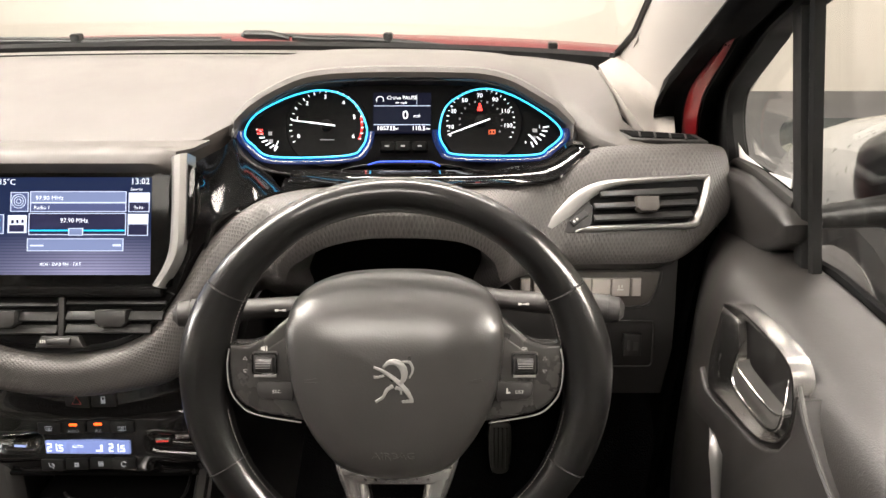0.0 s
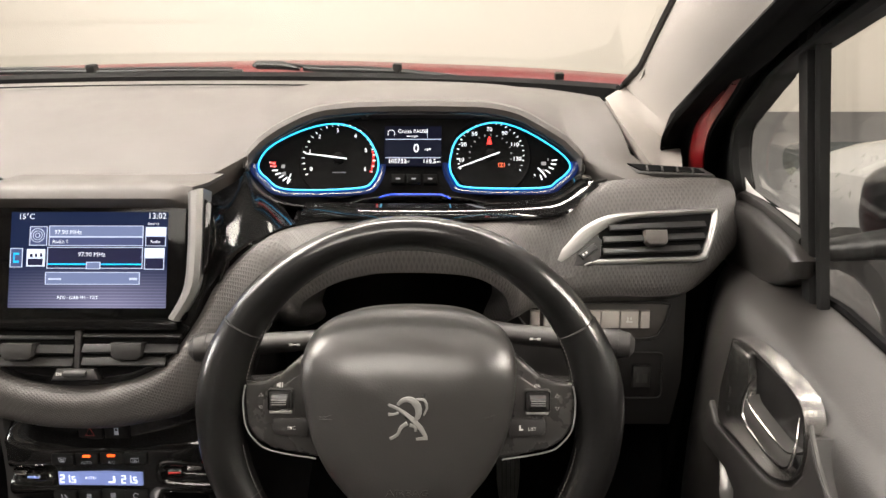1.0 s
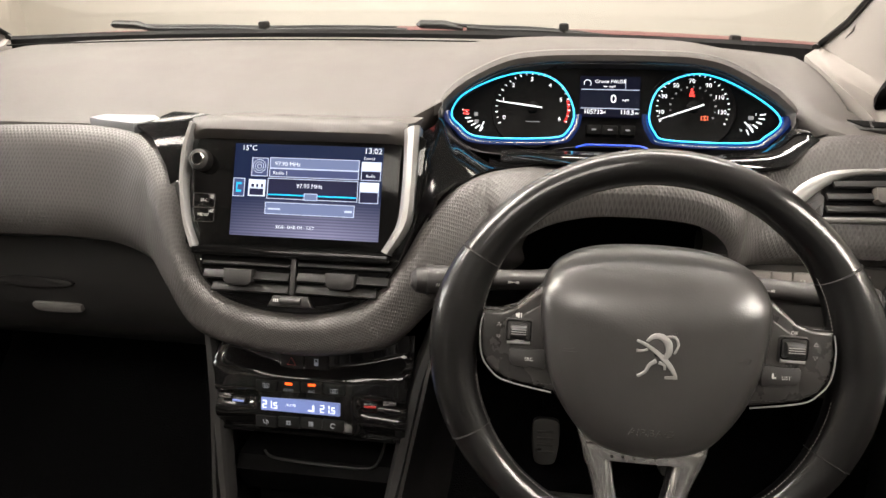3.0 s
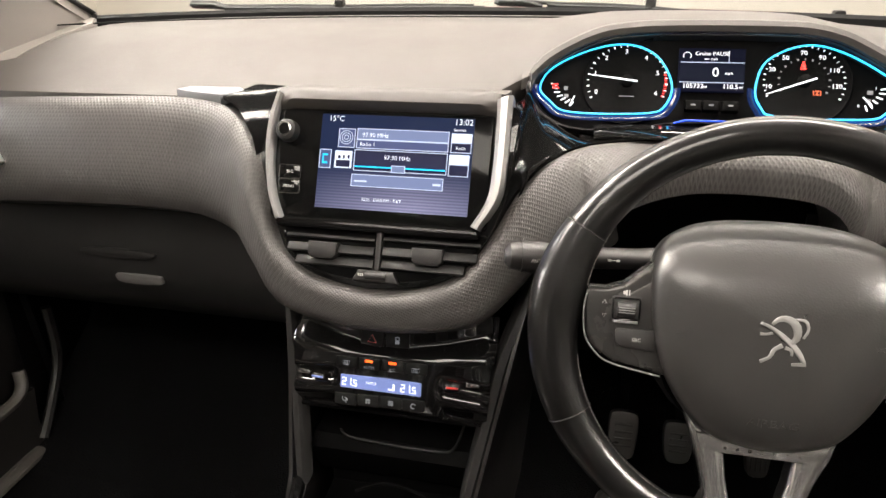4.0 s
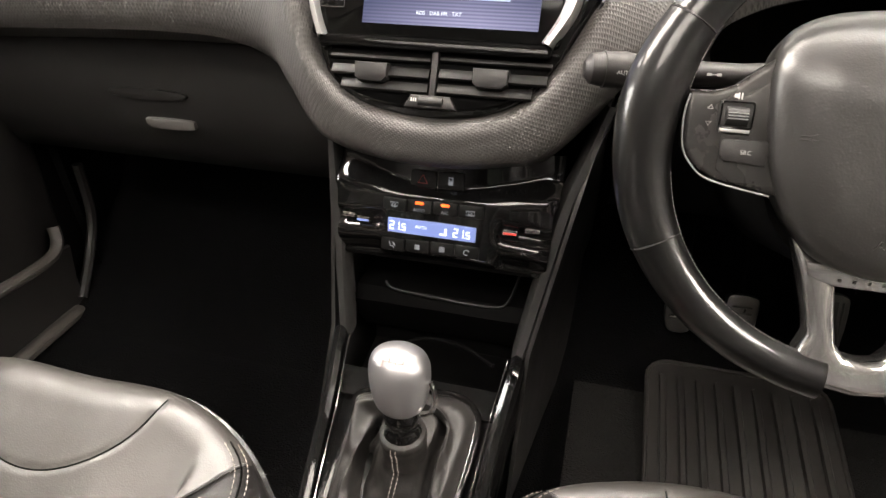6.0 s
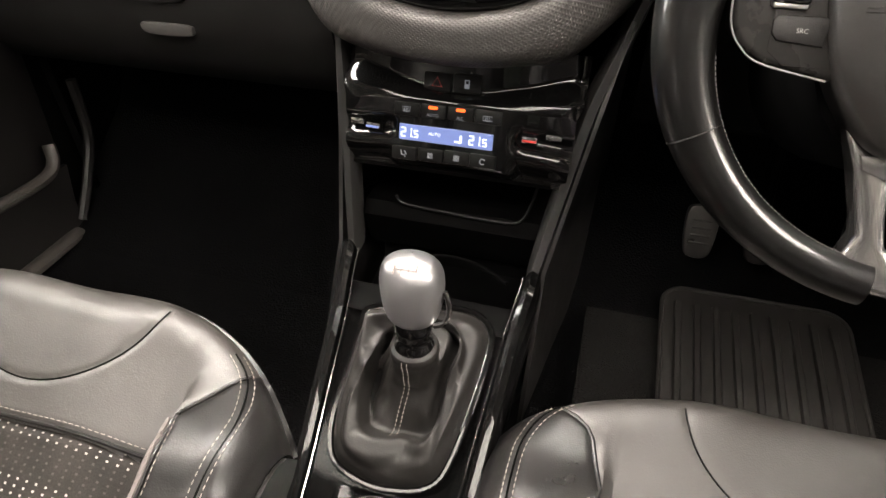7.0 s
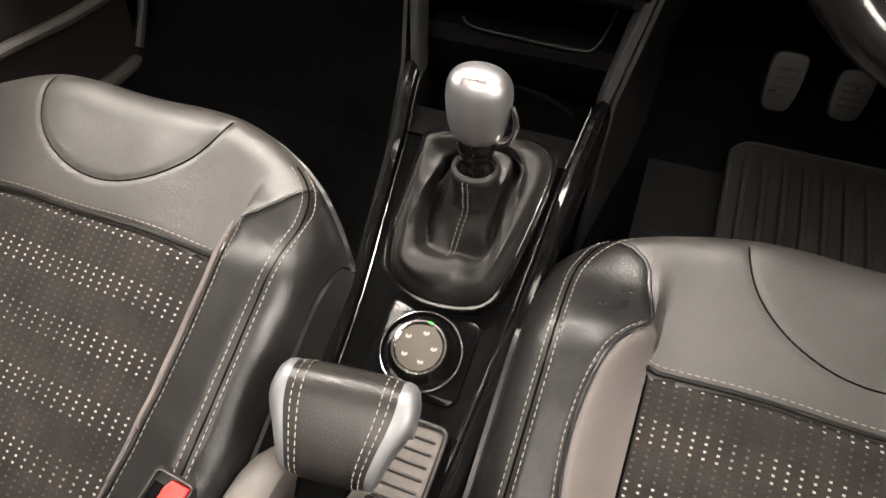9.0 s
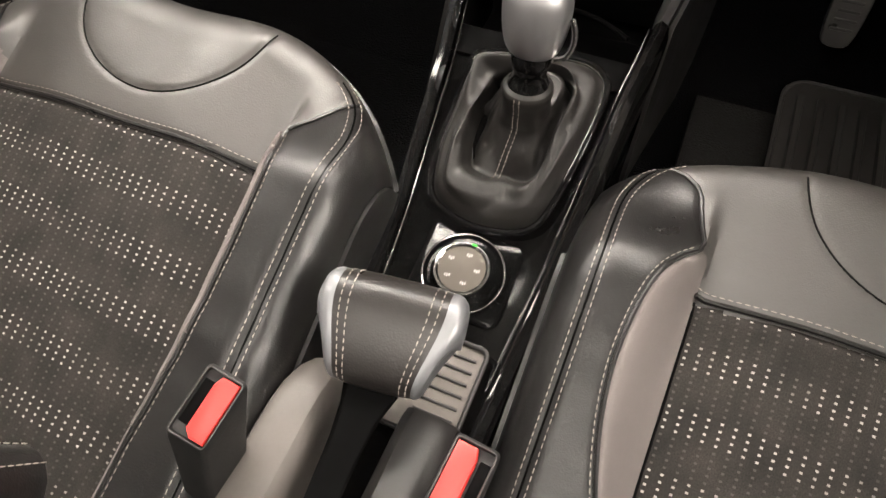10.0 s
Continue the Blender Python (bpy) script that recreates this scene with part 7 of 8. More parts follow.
def stroke(pts, widths, bm):
    """A bevelled bar of changing width along 2D points."""
    line = spline([(x * 0.00045, y * 0.00045, 0) for x, y in pts], 12)
    left_, right_ = [], []
    for i, p in enumerate(line):
        d = (line[min(i + 1, 12)] - line[max(i - 1, 0)]).normalized()
        g = i / 12 * (len(widths) - 1)
        k = min(int(g), len(widths) - 2)
        w = 0.00045 * 0.5 * (widths[k] + (widths[k + 1] - widths[k]) * (g - k))
        left_.append((p.x - d.y * w, p.y + d.x * w))
        right_.append((p.x + d.y * w, p.y - d.x * w))
    plate(left_ + right_[::-1], EM, 0.003, 0.0004, lift=0.0016, bm=bm)


bm = bmesh.new()
for pts, widths in (
    ([(-34, 23), (-16, 15), (6, -1), (22, -18), (32, -34)], (4, 6, 8, 9, 5)),
    ([(-18, 22), (-8, 31), (6, 31), (17, 20), (18, 4), (10, -6)], (4, 8, 11, 13, 10, 6)),
    ([(14, 32), (28, 31), (33, 18), (27, 4)], (3, 5, 4, 3)),
    ([(-34, 6), (-25, 6), (-16, 9)], (5, 4, 4)),
    ([(-1, -9), (-12, -17), (-18, -29), (-31, -37)], (7, 6, 5, 5)),
    ([(34, -35), (24, -36), (14, -37)], (6, 5, 4)),
    ([(3, -12), (12, -16), (13, -24)], (6, 5, 3)),
):
    stroke(pts, widths, bm)
part("emblem", bm, SATIN, wheel, "bright chrome emblem")
writing("AIRBAG", shift(W, 0.0, -0.0535, 0.0280) @ pose(0, 0, 0, 7), 0.0078, DARKALLOY, "embossed_text", wheel, depth=0.0004, wide=1.25)
bars([(-0.026 + 0.0085 * k, -0.0012, -0.0235 + 0.0085 * k, 0.0012) for k in range(7)], shift(W, 0, -0.0805, 0.0075), DARKALLOY, "stamped_letters", wheel, 0.001)
part("hub_trim", plate([(-0.046, -0.0710), (0.046, -0.0710), (0.043, -0.0800), (0.028, -0.0850), (-0.028, -0.0850), (-0.043, -0.0800)], W, 0.012, 0.002, lift=0.0085), ALLOY, wheel, "satin strip below the airbag cover")

# ---- stalks ----
def stalk(tip, root, name, label, marks):
    t = thing(name, label, "stalk")
    a, b = V(tip), V(root)
    pts = [a, a.lerp(b, 0.03), a.lerp(b, 0.10), a.lerp(b, 0.2), a.lerp(b, 0.26), a.lerp(b, 0.5), a.lerp(b, 0.75), b]
    arm_ = part("arm", tube(pts[4:], [0.012, 0.0115, 0.011, 0.014], 14, flat=0.8), HARD, t, "black stalk arm")
    part("knob", tube(pts[:5], [0.006, 0.0118, 0.0138, 0.0142, 0.0125], 16, flat=0.95), HARD, t, "black twist knob")
    part("knob_ring", tube([a.lerp(b, 0.09), a.lerp(b, 0.10)], 0.0146, 16, flat=0.95), HARD, t)
    m = basis(a.lerp(b, 0.20) + V((0, -0.0152, 0.003)), (0, 0.3, 1))
    if marks:
        writing(marks, m, 0.0042, MARK, "mark", arm_)
    m2 = basis(a.lerp(b, 0.62) + V((0, -0.0118, 0.004)), (0, 0.3, 1))
    bars([(-0.005, -0.001, -0.002, 0.001), (0.002, -0.001, 0.005, 0.001), (-0.002, -0.0003, 0.002, 0.0003)], m2, MARK, "mark", arm_, 0.0008)
    return t


stalk((0.134, 0.505, 0.914), (0.285, 0.540, 0.905), "indicator_stalk", "dark grey light and indicator stalk behind the wheel", "AUTO")
stalk((0.540, 0.513, 0.914), (0.395, 0.545, 0.910), "wiper_stalk", "dark grey wiper stalk behind the wheel", "")

# ---- gauges ----
def cu(x):
    return -0.0391 + (x - 681) * 0.000687


def cv(y):
    return 0.0481 - (y - 225) * 0.000706


def gauge(cx, cy, numbers, needle, name, label, red_from=99):
    g = part(name, lathe([(0.0492, -0.0004), (0.0480, 0.0008), (0.0465, -0.0002), (0.0, -0.0002)], C @ pose(cu(cx), cv(cy), -0.003), 48), BLACK, cluster, label)
    for t, x, y in numbers:
        a = math.degrees(math.atan2(cv(y) - cv(cy), cu(x) - cu(cx)))
        writing(t, C @ pose(cu(x), cv(y), 0.0012, 0, 0, 0), 0.0072, WHITE_LIT, "numeral", g)
    return g


tach_n = [("0", 554, 300), ("1", 551, 269), ("2", 567, 243), ("3", 598.5, 232), ("4", 630, 242), ("5", 649, 267), ("6", 648, 300)]
tach = gauge(601.7, 281.7, tach_n, None, "tachometer", "rev counter face")
speed_n = [("10", 815.7, 284), ("30", 820, 257), ("50", 839, 238), ("70", 865, 230), ("90", 891.7, 237), ("110", 909, 257), ("130", 913, 282)]
speedo = gauge(866.7, 275, speed_n, None, "speedometer", "speedometer face")


def ticks(cx, cy, r0, r1, a0, a1, n, mat, parent, w=0.0006, name="ticks"):
    bm = bmesh.new()
    for k in range(n):
        a = radians(a0 + (a1 - a0) * k / (n - 1))
        m = C @ pose(cu(cx), cv(cy), 0.001) @ pose(0, 0, 0, 0, 0, math.degrees(a))
        plate(rect(r0, -w / 2 * (2 if k % 2 == 0 else 1), r1, w / 2 * (2 if k % 2 == 0 else 1)), m, 0.0004, bm=bm)
    return part(name, bm, mat, parent, smooth=False)


ticks(601.7, 281.7, 0.0410, 0.0440, 207, -22, 25, WHITE_LIT, tach)
ticks(601.7, 281.7, 0.0405, 0.0430, 12, -22, 9, RED_LIT, tach, 0.0008, "red_zone")
ticks(866.7, 275, 0.0385, 0.0408, 205, -28, 27, WHITE_LIT, speedo)
ticks(866.7, 275, 0.0240, 0.0262, 205, -28, 15, DIM_LIT, speedo, 0.0009, "inner_scale")


def needle(x0, y0, x1, y1, cx, cy, parent):
    a, b = C @ V((cu(x0), cv(y0), 0.0075)), C @ V((cu(x1), cv(y1), 0.0075))
    part("needle", tube([a, a.lerp(b, 0.5), b], [0.0005, 0.0009, 0.0009], 6), WHITE_LIT, parent, "lit white needle")
    part("needle_hub", lathe([(0.0070, 0.001), (0.0068, 0.005), (0.005, 0.0062), (0.0, 0.0064)], C @ pose(cu(cx), cv(cy), 0), 24), BLACK, parent, "black needle hub")


needle(544, 275, 617.7, 284.3, 601.7, 281.7, tach)
needle(810, 300, 881.7, 273.3, 866.7, 275, speedo)
bars([(cu(591), cv(306.2), cu(615), cv(305))], C, DIM_LIT, "small_print", tach, 0.001)
seat_lamp = [(cu(863.5), cv(247), cu(866.5), cv(243)), (cu(862), cv(252), cu(868), cv(248)), (cu(861), cv(256), cu(869), cv(253))]
bars(seat_lamp, C, RED_LIT, "seat_belt_lamp", speedo, 0.0012, label="lit red seat belt lamp")
bars([(cu(880), cv(296), cu(881.2), cv(289)), (cu(890), cv(296), cu(891.2), cv(289)), (cu(882.5), cv(290.3), cu(888.7), cv(289)), (cu(882.5), cv(296), cu(888.7), cv(294.7)), (cu(885), cv(294), cu(886.4), cv(291))], C, Mat("lit_amber_red", (0.4, 0.1, 0.05), 0.5).emit((1.0, 0.12, 0.03), 1.1).m, "brake_lamp", speedo, 0.0012, label="lit red brake lamp")
# small side gauges
for pts, parent, mat in (
    ([(485, 289), (487, 295), (491, 302), (496, 308), (502, 313), (509, 317), (516, 321)], tach, WHITE_LIT),
    ([(978, 284), (976, 291), (972, 298), (966, 304), (960, 310), (954, 314)], speedo, WHITE_LIT),
):
    bm = bmesh.new()
    for k, (x, y) in enumerate(pts):
        ang = 20 - 12 * k if parent is tach else 10 - 16 * k
        plate(rect(-0.0032, -0.0007, 0.0032, 0.0007), C @ pose(cu(x), cv(y), 0.001, 0, 0, ang if parent is speedo else -ang), 0.0004, bm=bm)
    part("side_scale", bm, mat, parent, smooth=False)
bars([(cu(482), cv(290.5), cu(492), cv(288)), (cu(483), cv(296), cu(493), cv(293.5))], C, RED_LIT, "red_marks", tach, 0.0016)
bars([(cu(502), cv(298), cu(508), cv(292)), (cu(503), cv(311), cu(510), cv(305))], C, DIM_LIT, "temperature_mark", tach, 0.0012)
bars([(cu(955), cv(293), cu(963), cv(287)), (cu(953), cv(306), cu(960), cv(300))], C, DIM_LIT, "fuel_mark", speedo, 0.0012)
part("small_needle", tube([C @ V((cu(520), cv(309), 0.003)), C @ V((cu(514), cv(323), 0.003))], 0.0007, 6), WHITE_LIT, tach)
part("small_needle", tube([C @ V((cu(948), cv(298), 0.003)), C @ V((cu(961), cv(311), 0.003))], 0.0007, 6), WHITE_LIT, speedo)
writing("1", C @ pose(cu(967), cv(284), 0.0012), 0.0045, WHITE_LIT, "numeral", speedo)
writing("0", C @ pose(cu(943), cv(311), 0.0012), 0.0045, WHITE_LIT, "numeral", speedo)
mid = part("info_display", plate(rect(cu(681), cv(293), cu(781), cv(224)), C, 0.004, lift=0.0), LCDDARK, cluster, "dark blue trip display", smooth=False)
LCDBAND = Mat("lcd_band", (0.002, 0.0025, 0.005), 0.6, spec=0.02).emit((0.05, 0.06, 0.13), 0.12).m
bars([(cu(683), cv(279), cu(780), cv(248))], C, LCDBAND, "speed_band", mid, 0.0006)
bars([(cu(683), cv(247.8), cu(780), cv(246.8)), (cu(683), cv(280.4), cu(780), cv(279.4)), (cu(756), cv(246), cu(756.8), cv(228))], C, UI_LINE, "rules", mid, 0.0012)
for tx, x, y, size in (("Cruise PAUSE", 731, 233.5, 0.0062), ("mph", 734, 242, 0.0042), ("0", 737, 264, 0.0150), ("mph", 757, 265, 0.0046), ("105732", 704, 286.5, 0.0074), ("mi", 722, 287, 0.0042), ("110.5", 760, 286.5, 0.0074), ("mi", 776, 287, 0.0042)):
    writing(tx, C @ pose(cu(x), cv(y), 0.0014), size, WHITE_LIT, "display_text", mid)
bars([(cu(720), cv(242.5), cu(726), cv(241.3))], C, WHITE_LIT, "dash_mark", mid, 0.0012)
part("cruise_mark", tube([C @ V((cu(693) + 0.0042 * math.cos(a), cv(237) + 0.0042 * math.sin(a), 0.0014)) for a in [radians(-40 + 28 * k) for k in range(10)]], 0.0004, 5), WHITE_LIT, mid)
for k, x in enumerate((706, 733, 762)):
    b = part("button", plate(rect(-0.0085, -0.0058, 0.0085, 0.0058, 0.0015), C @ pose(cu(x), cv(317), 0.002), 0.006, 0.0012), BLACK, cluster, "black trip button")
    bars([(-0.0025, -0.0008, 0.0025, 0.0008)], C @ pose(cu(x), cv(317), 0.002), DIM_LIT, "icon", b, 0.0006)
foot = [C @ V((cu(x), cv(y), 0.012)) for x, y in ((676, 353), (690, 348.5), (705, 347.5), (770, 347.5), (785, 349), (797, 355))]
part("light_strip", tube(spline(foot, 20), 0.0010, 6), BLUE_LIT, cluster, "thin blue light strip")

# ---- driver's side vent ----
rv = thing("side_air_vent", "black side air vent in a silver wedge frame", "air vent", group="side air vents")
R = sloped((0.600, 0.6665, 0.9525), 0.8)


TOP_OUT = [(-0.1234, -0.0275), (-0.1029, -0.0089), (-0.081, 0.0100), (-0.0561, 0.0214), (-0.0255, 0.0250), (0.0174, 0.0275), (0.0633, 0.0297)]
TOP_IN = [(-0.1080, -0.0350), (-0.0881, -0.0170), (-0.0661, 0.0024), (-0.0474, 0.0132), (-0.0259, 0.0180), (0.0170, 0.0212), (0.0570, 0.0240)]
LOW_OUT = [(0.0640, 0.0280), (0.0637, 0.0195), (0.0576, -0.0026), (0.0502, -0.0201), (0.0405, -0.0288), (-0.0226, -0.0313), (-0.0738, -0.0337), (-0.0840, -0.0350)]
LOW_IN = [(0.0575, 0.0250), (0.0562, 0.0180), (0.0504, -0.0005), (0.0440, -0.0150), (0.0345, -0.0236), (-0.0223, -0.0257), (-0.0657, -0.0275), (-0.0743, -0.0310)]
n = R.col[2].xyz
for outer, inner, bow_ in ((TOP_OUT, TOP_IN, 0.0045), (LOW_OUT, LOW_IN, 0.003)):
    a_, b_ = spline([R @ V((*p, 0.014)) for p in outer], 36), spline([R @ V((*p, 0.014)) for p in inner], 36)
    rows = [[a - n * 0.012, a + n * 0.001, a.lerp(b, 0.2) + n * bow_ * 0.8, a.lerp(b, 0.5) + n * bow_, a.lerp(b, 0.8) + n * bow_ * 0.7, b, b - n * 0.02] for a, b in zip(a_, b_)]
    part("frame", sheet(rows), SATIN, rv, "satin silver wedge frame", thick=0.0015)
hole = TOP_IN[2:] + LOW_IN[1:-1] + [(-0.069, -0.0240)]
# flat black plate paints the shade behind the slats
part("vent_shade", plate(hole, R, 0.004, lift=0.0135), BLACK, rv, "flat black plate for the shade inside the vent", smooth=False)
part("wheel_plate", plate([(-0.1080, -0.0355), (-0.0881, -0.0172), (-0.0700, -0.0010), (-0.0640, -0.0060), (-0.0665, -0.0250), (-0.0760, -0.0345)], R, 0.006, 0.0008, lift=0.0146), LIGHTHARD, rv, "dark plate beside the slats")
for k in range(3):
    x0, x1 = (-0.056, -0.063, -0.064)[k], (0.049, 0.047, 0.041)[k]
    mm = R @ pose((x0 + x1) / 2, (0.0098, -0.0035, -0.0165)[k], 0.0175, -28, 0, 2.5)
    part("slat", box(mm, x1 - x0, 0.0085, 0.003, 0.0013), FRAMEBLACK, rv, "black vent slat")
part("vent_tab", plate([(-0.012, 0.009), (0.012, 0.009), (0.012, -0.004), (0.008, -0.008), (-0.008, -0.008), (-0.012, -0.004)], R @ pose(-0.0075, -0.0060, 0.0250), 0.01, 0.002), SOFT, rv, "grey sliding tab")
part("thumb_wheel", box(R @ pose(-0.0795, -0.0195, 0.0175, 0, 0, 37), 0.021, 0.0078, 0.006, 0.002), RUBBER, rv, "ribbed thumb wheel")
bars([(-0.006, -0.0012, -0.004, 0.0012), (-0.002, -0.0012, 0.0, 0.0012)], R @ pose(-0.0815, -0.0205, 0.0175, 0, 0, 37), MARK, "mark", rv, 0.0008)
# passenger's side vent, of which the inner corner shows
lv = thing("side_air_vent", "black air vent in a silver wedge frame, passenger side", "air vent", group="side air vents")
L = sloped((-0.55, 0.6245, 0.938), 0.5)
fo = [(0.062, -0.012), (0.040, 0.014), (0.012, 0.034), (-0.06, 0.042), (-0.11, 0.040), (-0.10, -0.022), (-0.02, -0.0185), (0.048, -0.0185)]
fi = [(0.040, -0.0085), (0.026, 0.009), (0.004, 0.025), (-0.06, 0.033), (-0.10, 0.031), (-0.092, -0.012), (-0.02, -0.0105), (0.036, -0.0105)]
n = L.col[2].xyz
rows = []
for k in range(9):
    a, b = L @ V((*fo[k % 8], 0.016)), L @ V((*fi[k % 8], 0.016))
    rows.append([a - n * 0.012, a + n * 0.002, a.lerp(b, 0.35) + n * 0.005, a.lerp(b, 0.75) + n * 0.004, b, b - n * 0.02])
part("frame", sheet(rows), SATIN, lv, "satin silver wedge frame", thick=0.0015)
# shade behind these slats is a flat black plate too
part("vent_shade", plate(fi, L, 0.004, lift=0.0155), BLACK, lv, "flat black plate for the shade inside the vent", smooth=False)
for k, y in enumerate((0.02, 0.010, 0.0)):
    part("slat", box(L @ pose(-0.035 + 0.004 * k, y, 0.0195, -28), 0.095, 0.008, 0.003, 0.0013), HARD, lv, "black vent slat")
part("thumb_wheel", box(L @ pose(0.018, 0.000, 0.021, 0, 0, -45), 0.02, 0.008, 0.006, 0.002), DARKALLOY, lv, "ribbed thumb wheel")

# ---- defroster slot ----
slot = thing("defroster_vent", "narrow black defroster slot on the dash end", "air vent")
m = basis((0.618, 0.730, 1.0105), (0, 1, 0.28), (1, -0.12, -0.02))
part("slot_frame", plate([(-0.05, 0.012), (0.045, 0.009), (0.058, -0.006), (-0.03, -0.010)], m, 0.008, 0.002), HARD, slot, "black slot frame")
part("slot_gap", plate([(-0.04, 0.007), (0.038, 0.005), (0.046, -0.003), (-0.026, -0.0055)], m, 0.004, lift=0.0012), BLACK, slot, "dark slot", smooth=False)
for k in range(4):
    part("slot_bar", box(m @ pose(-0.018 + 0.017 * k, 0.0, 0.0018), 0.0025, 0.011, 0.004, 0.0006), HARD, slot)

# ---- switch panel and cover on the lower dash ----
sw = thing("switch_panel", "row of grey switches on the lower dash", "switch panel")
SP = sloped((0.545, 0.6435, 0.862), 0.3)
part("frame", tube([SP @ V((x, y, 0.0055)) for x, y in smooth_outline([(-0.095, 0.016), (0.0, 0.0195), (0.066, 0.0195), (0.073, 0.013), (0.066, -0.010), (0.054, -0.0215), (0.0, -0.022), (-0.075, -0.019), (-0.088, -0.008)], 3)], 0.0016, 8, closed=True), HARD, sw, "rounded panel edge")
part("panel", plate(smooth_outline([(-0.095, 0.016), (0.0, 0.0195), (0.066, 0.0195), (0.073, 0.013), (0.066, -0.010), (0.054, -0.0215), (0.0, -0.022), (-0.075, -0.019), (-0.088, -0.008)], 3), SP, 0.01, 0.002, lift=0.005), SOFT, sw, "dark grey switch plate")
SWITCH = Mat("grey_switch", (0.32, 0.295, 0.27), 0.5).wear(20, 0.2, 0.06).m
for k, x in enumerate((-0.078, -0.058, -0.0365, -0.015, 0.0065, 0.028, 0.0455)):
    w = 0.0105 if k in (0, 6) else 0.0205
    b = part("switch", box(SP @ pose(x, 0.001, 0.0105), w, 0.020, 0.008, 0.0014), SWITCH, sw, "grey rectangular switch")
    if k in (1, 3, 5):
        bars([(-0.004, -0.003, 0.003, -0.0015), (-0.003, -0.0015, -0.0015, 0.003), (0.0005, 0.0, 0.002, 0.003)], SP @ pose(x, 0.001, 0.0105), MARK, "icon", b, 0.0006)
OB = sloped((0.590, 0.622, 0.803), 0.3)
part("lower_flap", tube([OB @ V((x, y, 0.003)) for x, y in rect(-0.026, -0.03, 0.024, 0.024, 0.006)], 0.0012, 6, closed=True), HARD, sw, "seam of the fuse flap")
part("flap_latch", box(OB @ pose(0, -0.004, 0.006), 0.02, 0.026, 0.006, 0.002), HARD, sw, "small flap latch")
bars([(-0.006, -0.006, -0.003, 0.006), (0.001, -0.006, 0.006, 0.004)], OB @ pose(0, -0.004, 0.006), DARKALLOY, "latch_mark", sw, 0.0008)
part("panel_gap", tube([V((0.47, 0.6345, 0.835)), V((0.55, 0.6345, 0.832)), V((0.64, 0.637, 0.828))], 0.0014, 6), BLACK, sw, "gap below the switches")

# ---- pedals and mat ----
def pedal(x, y, z, w, h, label, ribs):
    t = thing("pedal", label, "pedal", group="pedals")
    m = sloped((x, y, z), 0.45)
    o = smooth_outline([(-w * 0.5, h * 0.3), (-w * 0.35, h * 0.5), (w * 0.35, h * 0.5), (w * 0.5, h * 0.3), (w * 0.45, -h * 0.25), (w * 0.28, -h * 0.5), (-w * 0.28, -h * 0.5), (-w * 0.45, -h * 0.25)], 3)
    part("pad", plate(o, m, 0.012, 0.003), PEDALMETAL, t, "worn metal pad")
    for k in range(4):
        if ribs == "down":
            part("rib", box(m @ pose(-w * 0.27 + w * 0.18 * k, 0, 0.0018), w * 0.08, h * 0.8, 0.003, 0.0008), DARKALLOY, t, "rubber rib")
        else:
            part("rib", box(m @ pose(0, -h * 0.22 + h * 0.15 * k, 0.0018), w * 0.6, h * 0.05, 0.003, 0.0008), DARKALLOY, t, "rubber rib")
    part("arm", tube(spline([m @ V((0, 0, -0.008)), m @ V((0, h * 0.6, -0.02)), V((x - 0.005, y + 0.06, z + 0.13)), V((x - 0.005, y + 0.10, z + 0.22))], 12), 0.006, 8), BLACK, t, "black pedal arm")
    return t


pedal(0.283, 0.722, 0.532, 0.040, 0.066, "worn metal clutch pedal with rubber ribs", "across")
pedal(0.357, 0.722, 0.531, 0.040, 0.056, "worn metal brake pedal with rubber ribs", "across")
pedal(0.457, 0.715, 0.545, 0.034, 0.075, "ribbed metal accelerator pedal", "down")
mat_thing = thing("floor_mat", "black rubber heel pad with raised ribs on the carpet", "floor mat")
MM = basis((0.365, 0.58, 0.4395), (0, 1, 0.1))
MATGREY = Mat("heel_pad_rubber", (0.034, 0.032, 0.030), 0.4).wear(14, 0.4, 0.1).grain(600, 0.3).m
part("pad", plate(rect(-0.112, -0.26, 0.112, 0.122, 0.03, 6), MM, 0.008, 0.002), MATGREY, mat_thing, "dark rubber heel pad")
part("pad_edge", tube([MM @ V((x, y, 0.001)) for x, y in rect(-0.112, -0.26, 0.112, 0.122, 0.03, 6)], 0.0028, 8, closed=True), MATGREY, mat_thing, "raised rounded pad edge")
for k in range(9):
    part("rib", loft_outline(rect(-0.0042, -0.24, 0.0042, 0.100, 0.004), shift(MM, -0.092 + 0.023 * k, 0, 0), [(1.0, 0.0), (0.98, 0.004), (0.7, 0.0055), (0.02, 0.0057)]), MATGREY, mat_thing, "raised rubber rib")
# lighter carpet copy for the better lit driver's side
part("carpet_mat", slab(0.16, -0.2, 0.398, 0.60, 0.66, 0.428), LITCARPET, mat_thing, "black carpet mat under the heel pad")

# ---- wipers and washer jets ----
def wiper(keys, body, label):
    t = thing("wiper", label, "wiper", group="wipers")
    part("arm", tube(spline(keys, 24), [0.0055 - 0.0025 * k / 24 for k in range(25)], 8, flat=0.6), HARD, t, "black wiper arm")
    x0, y0, z0 = body
    part("pivot_cover", tube([V((x0 - 0.03, y0, z0)), V((x0 - 0.022, y0, z0 + 0.001)), V((x0 + 0.02, y0, z0)), V((x0 + 0.05, y0, z0 - 0.006))], [0.004, 0.012, 0.012, 0.006], 10, flat=0.6), HARD, t, "black pivot cover")
    blade = [p + V((0.02, -0.012, -0.004)) for p in spline(keys, 24)[3:]]
    part("blade", tube(blade, 0.004, 6), RUBBER, t, "black wiper blade")
    return t


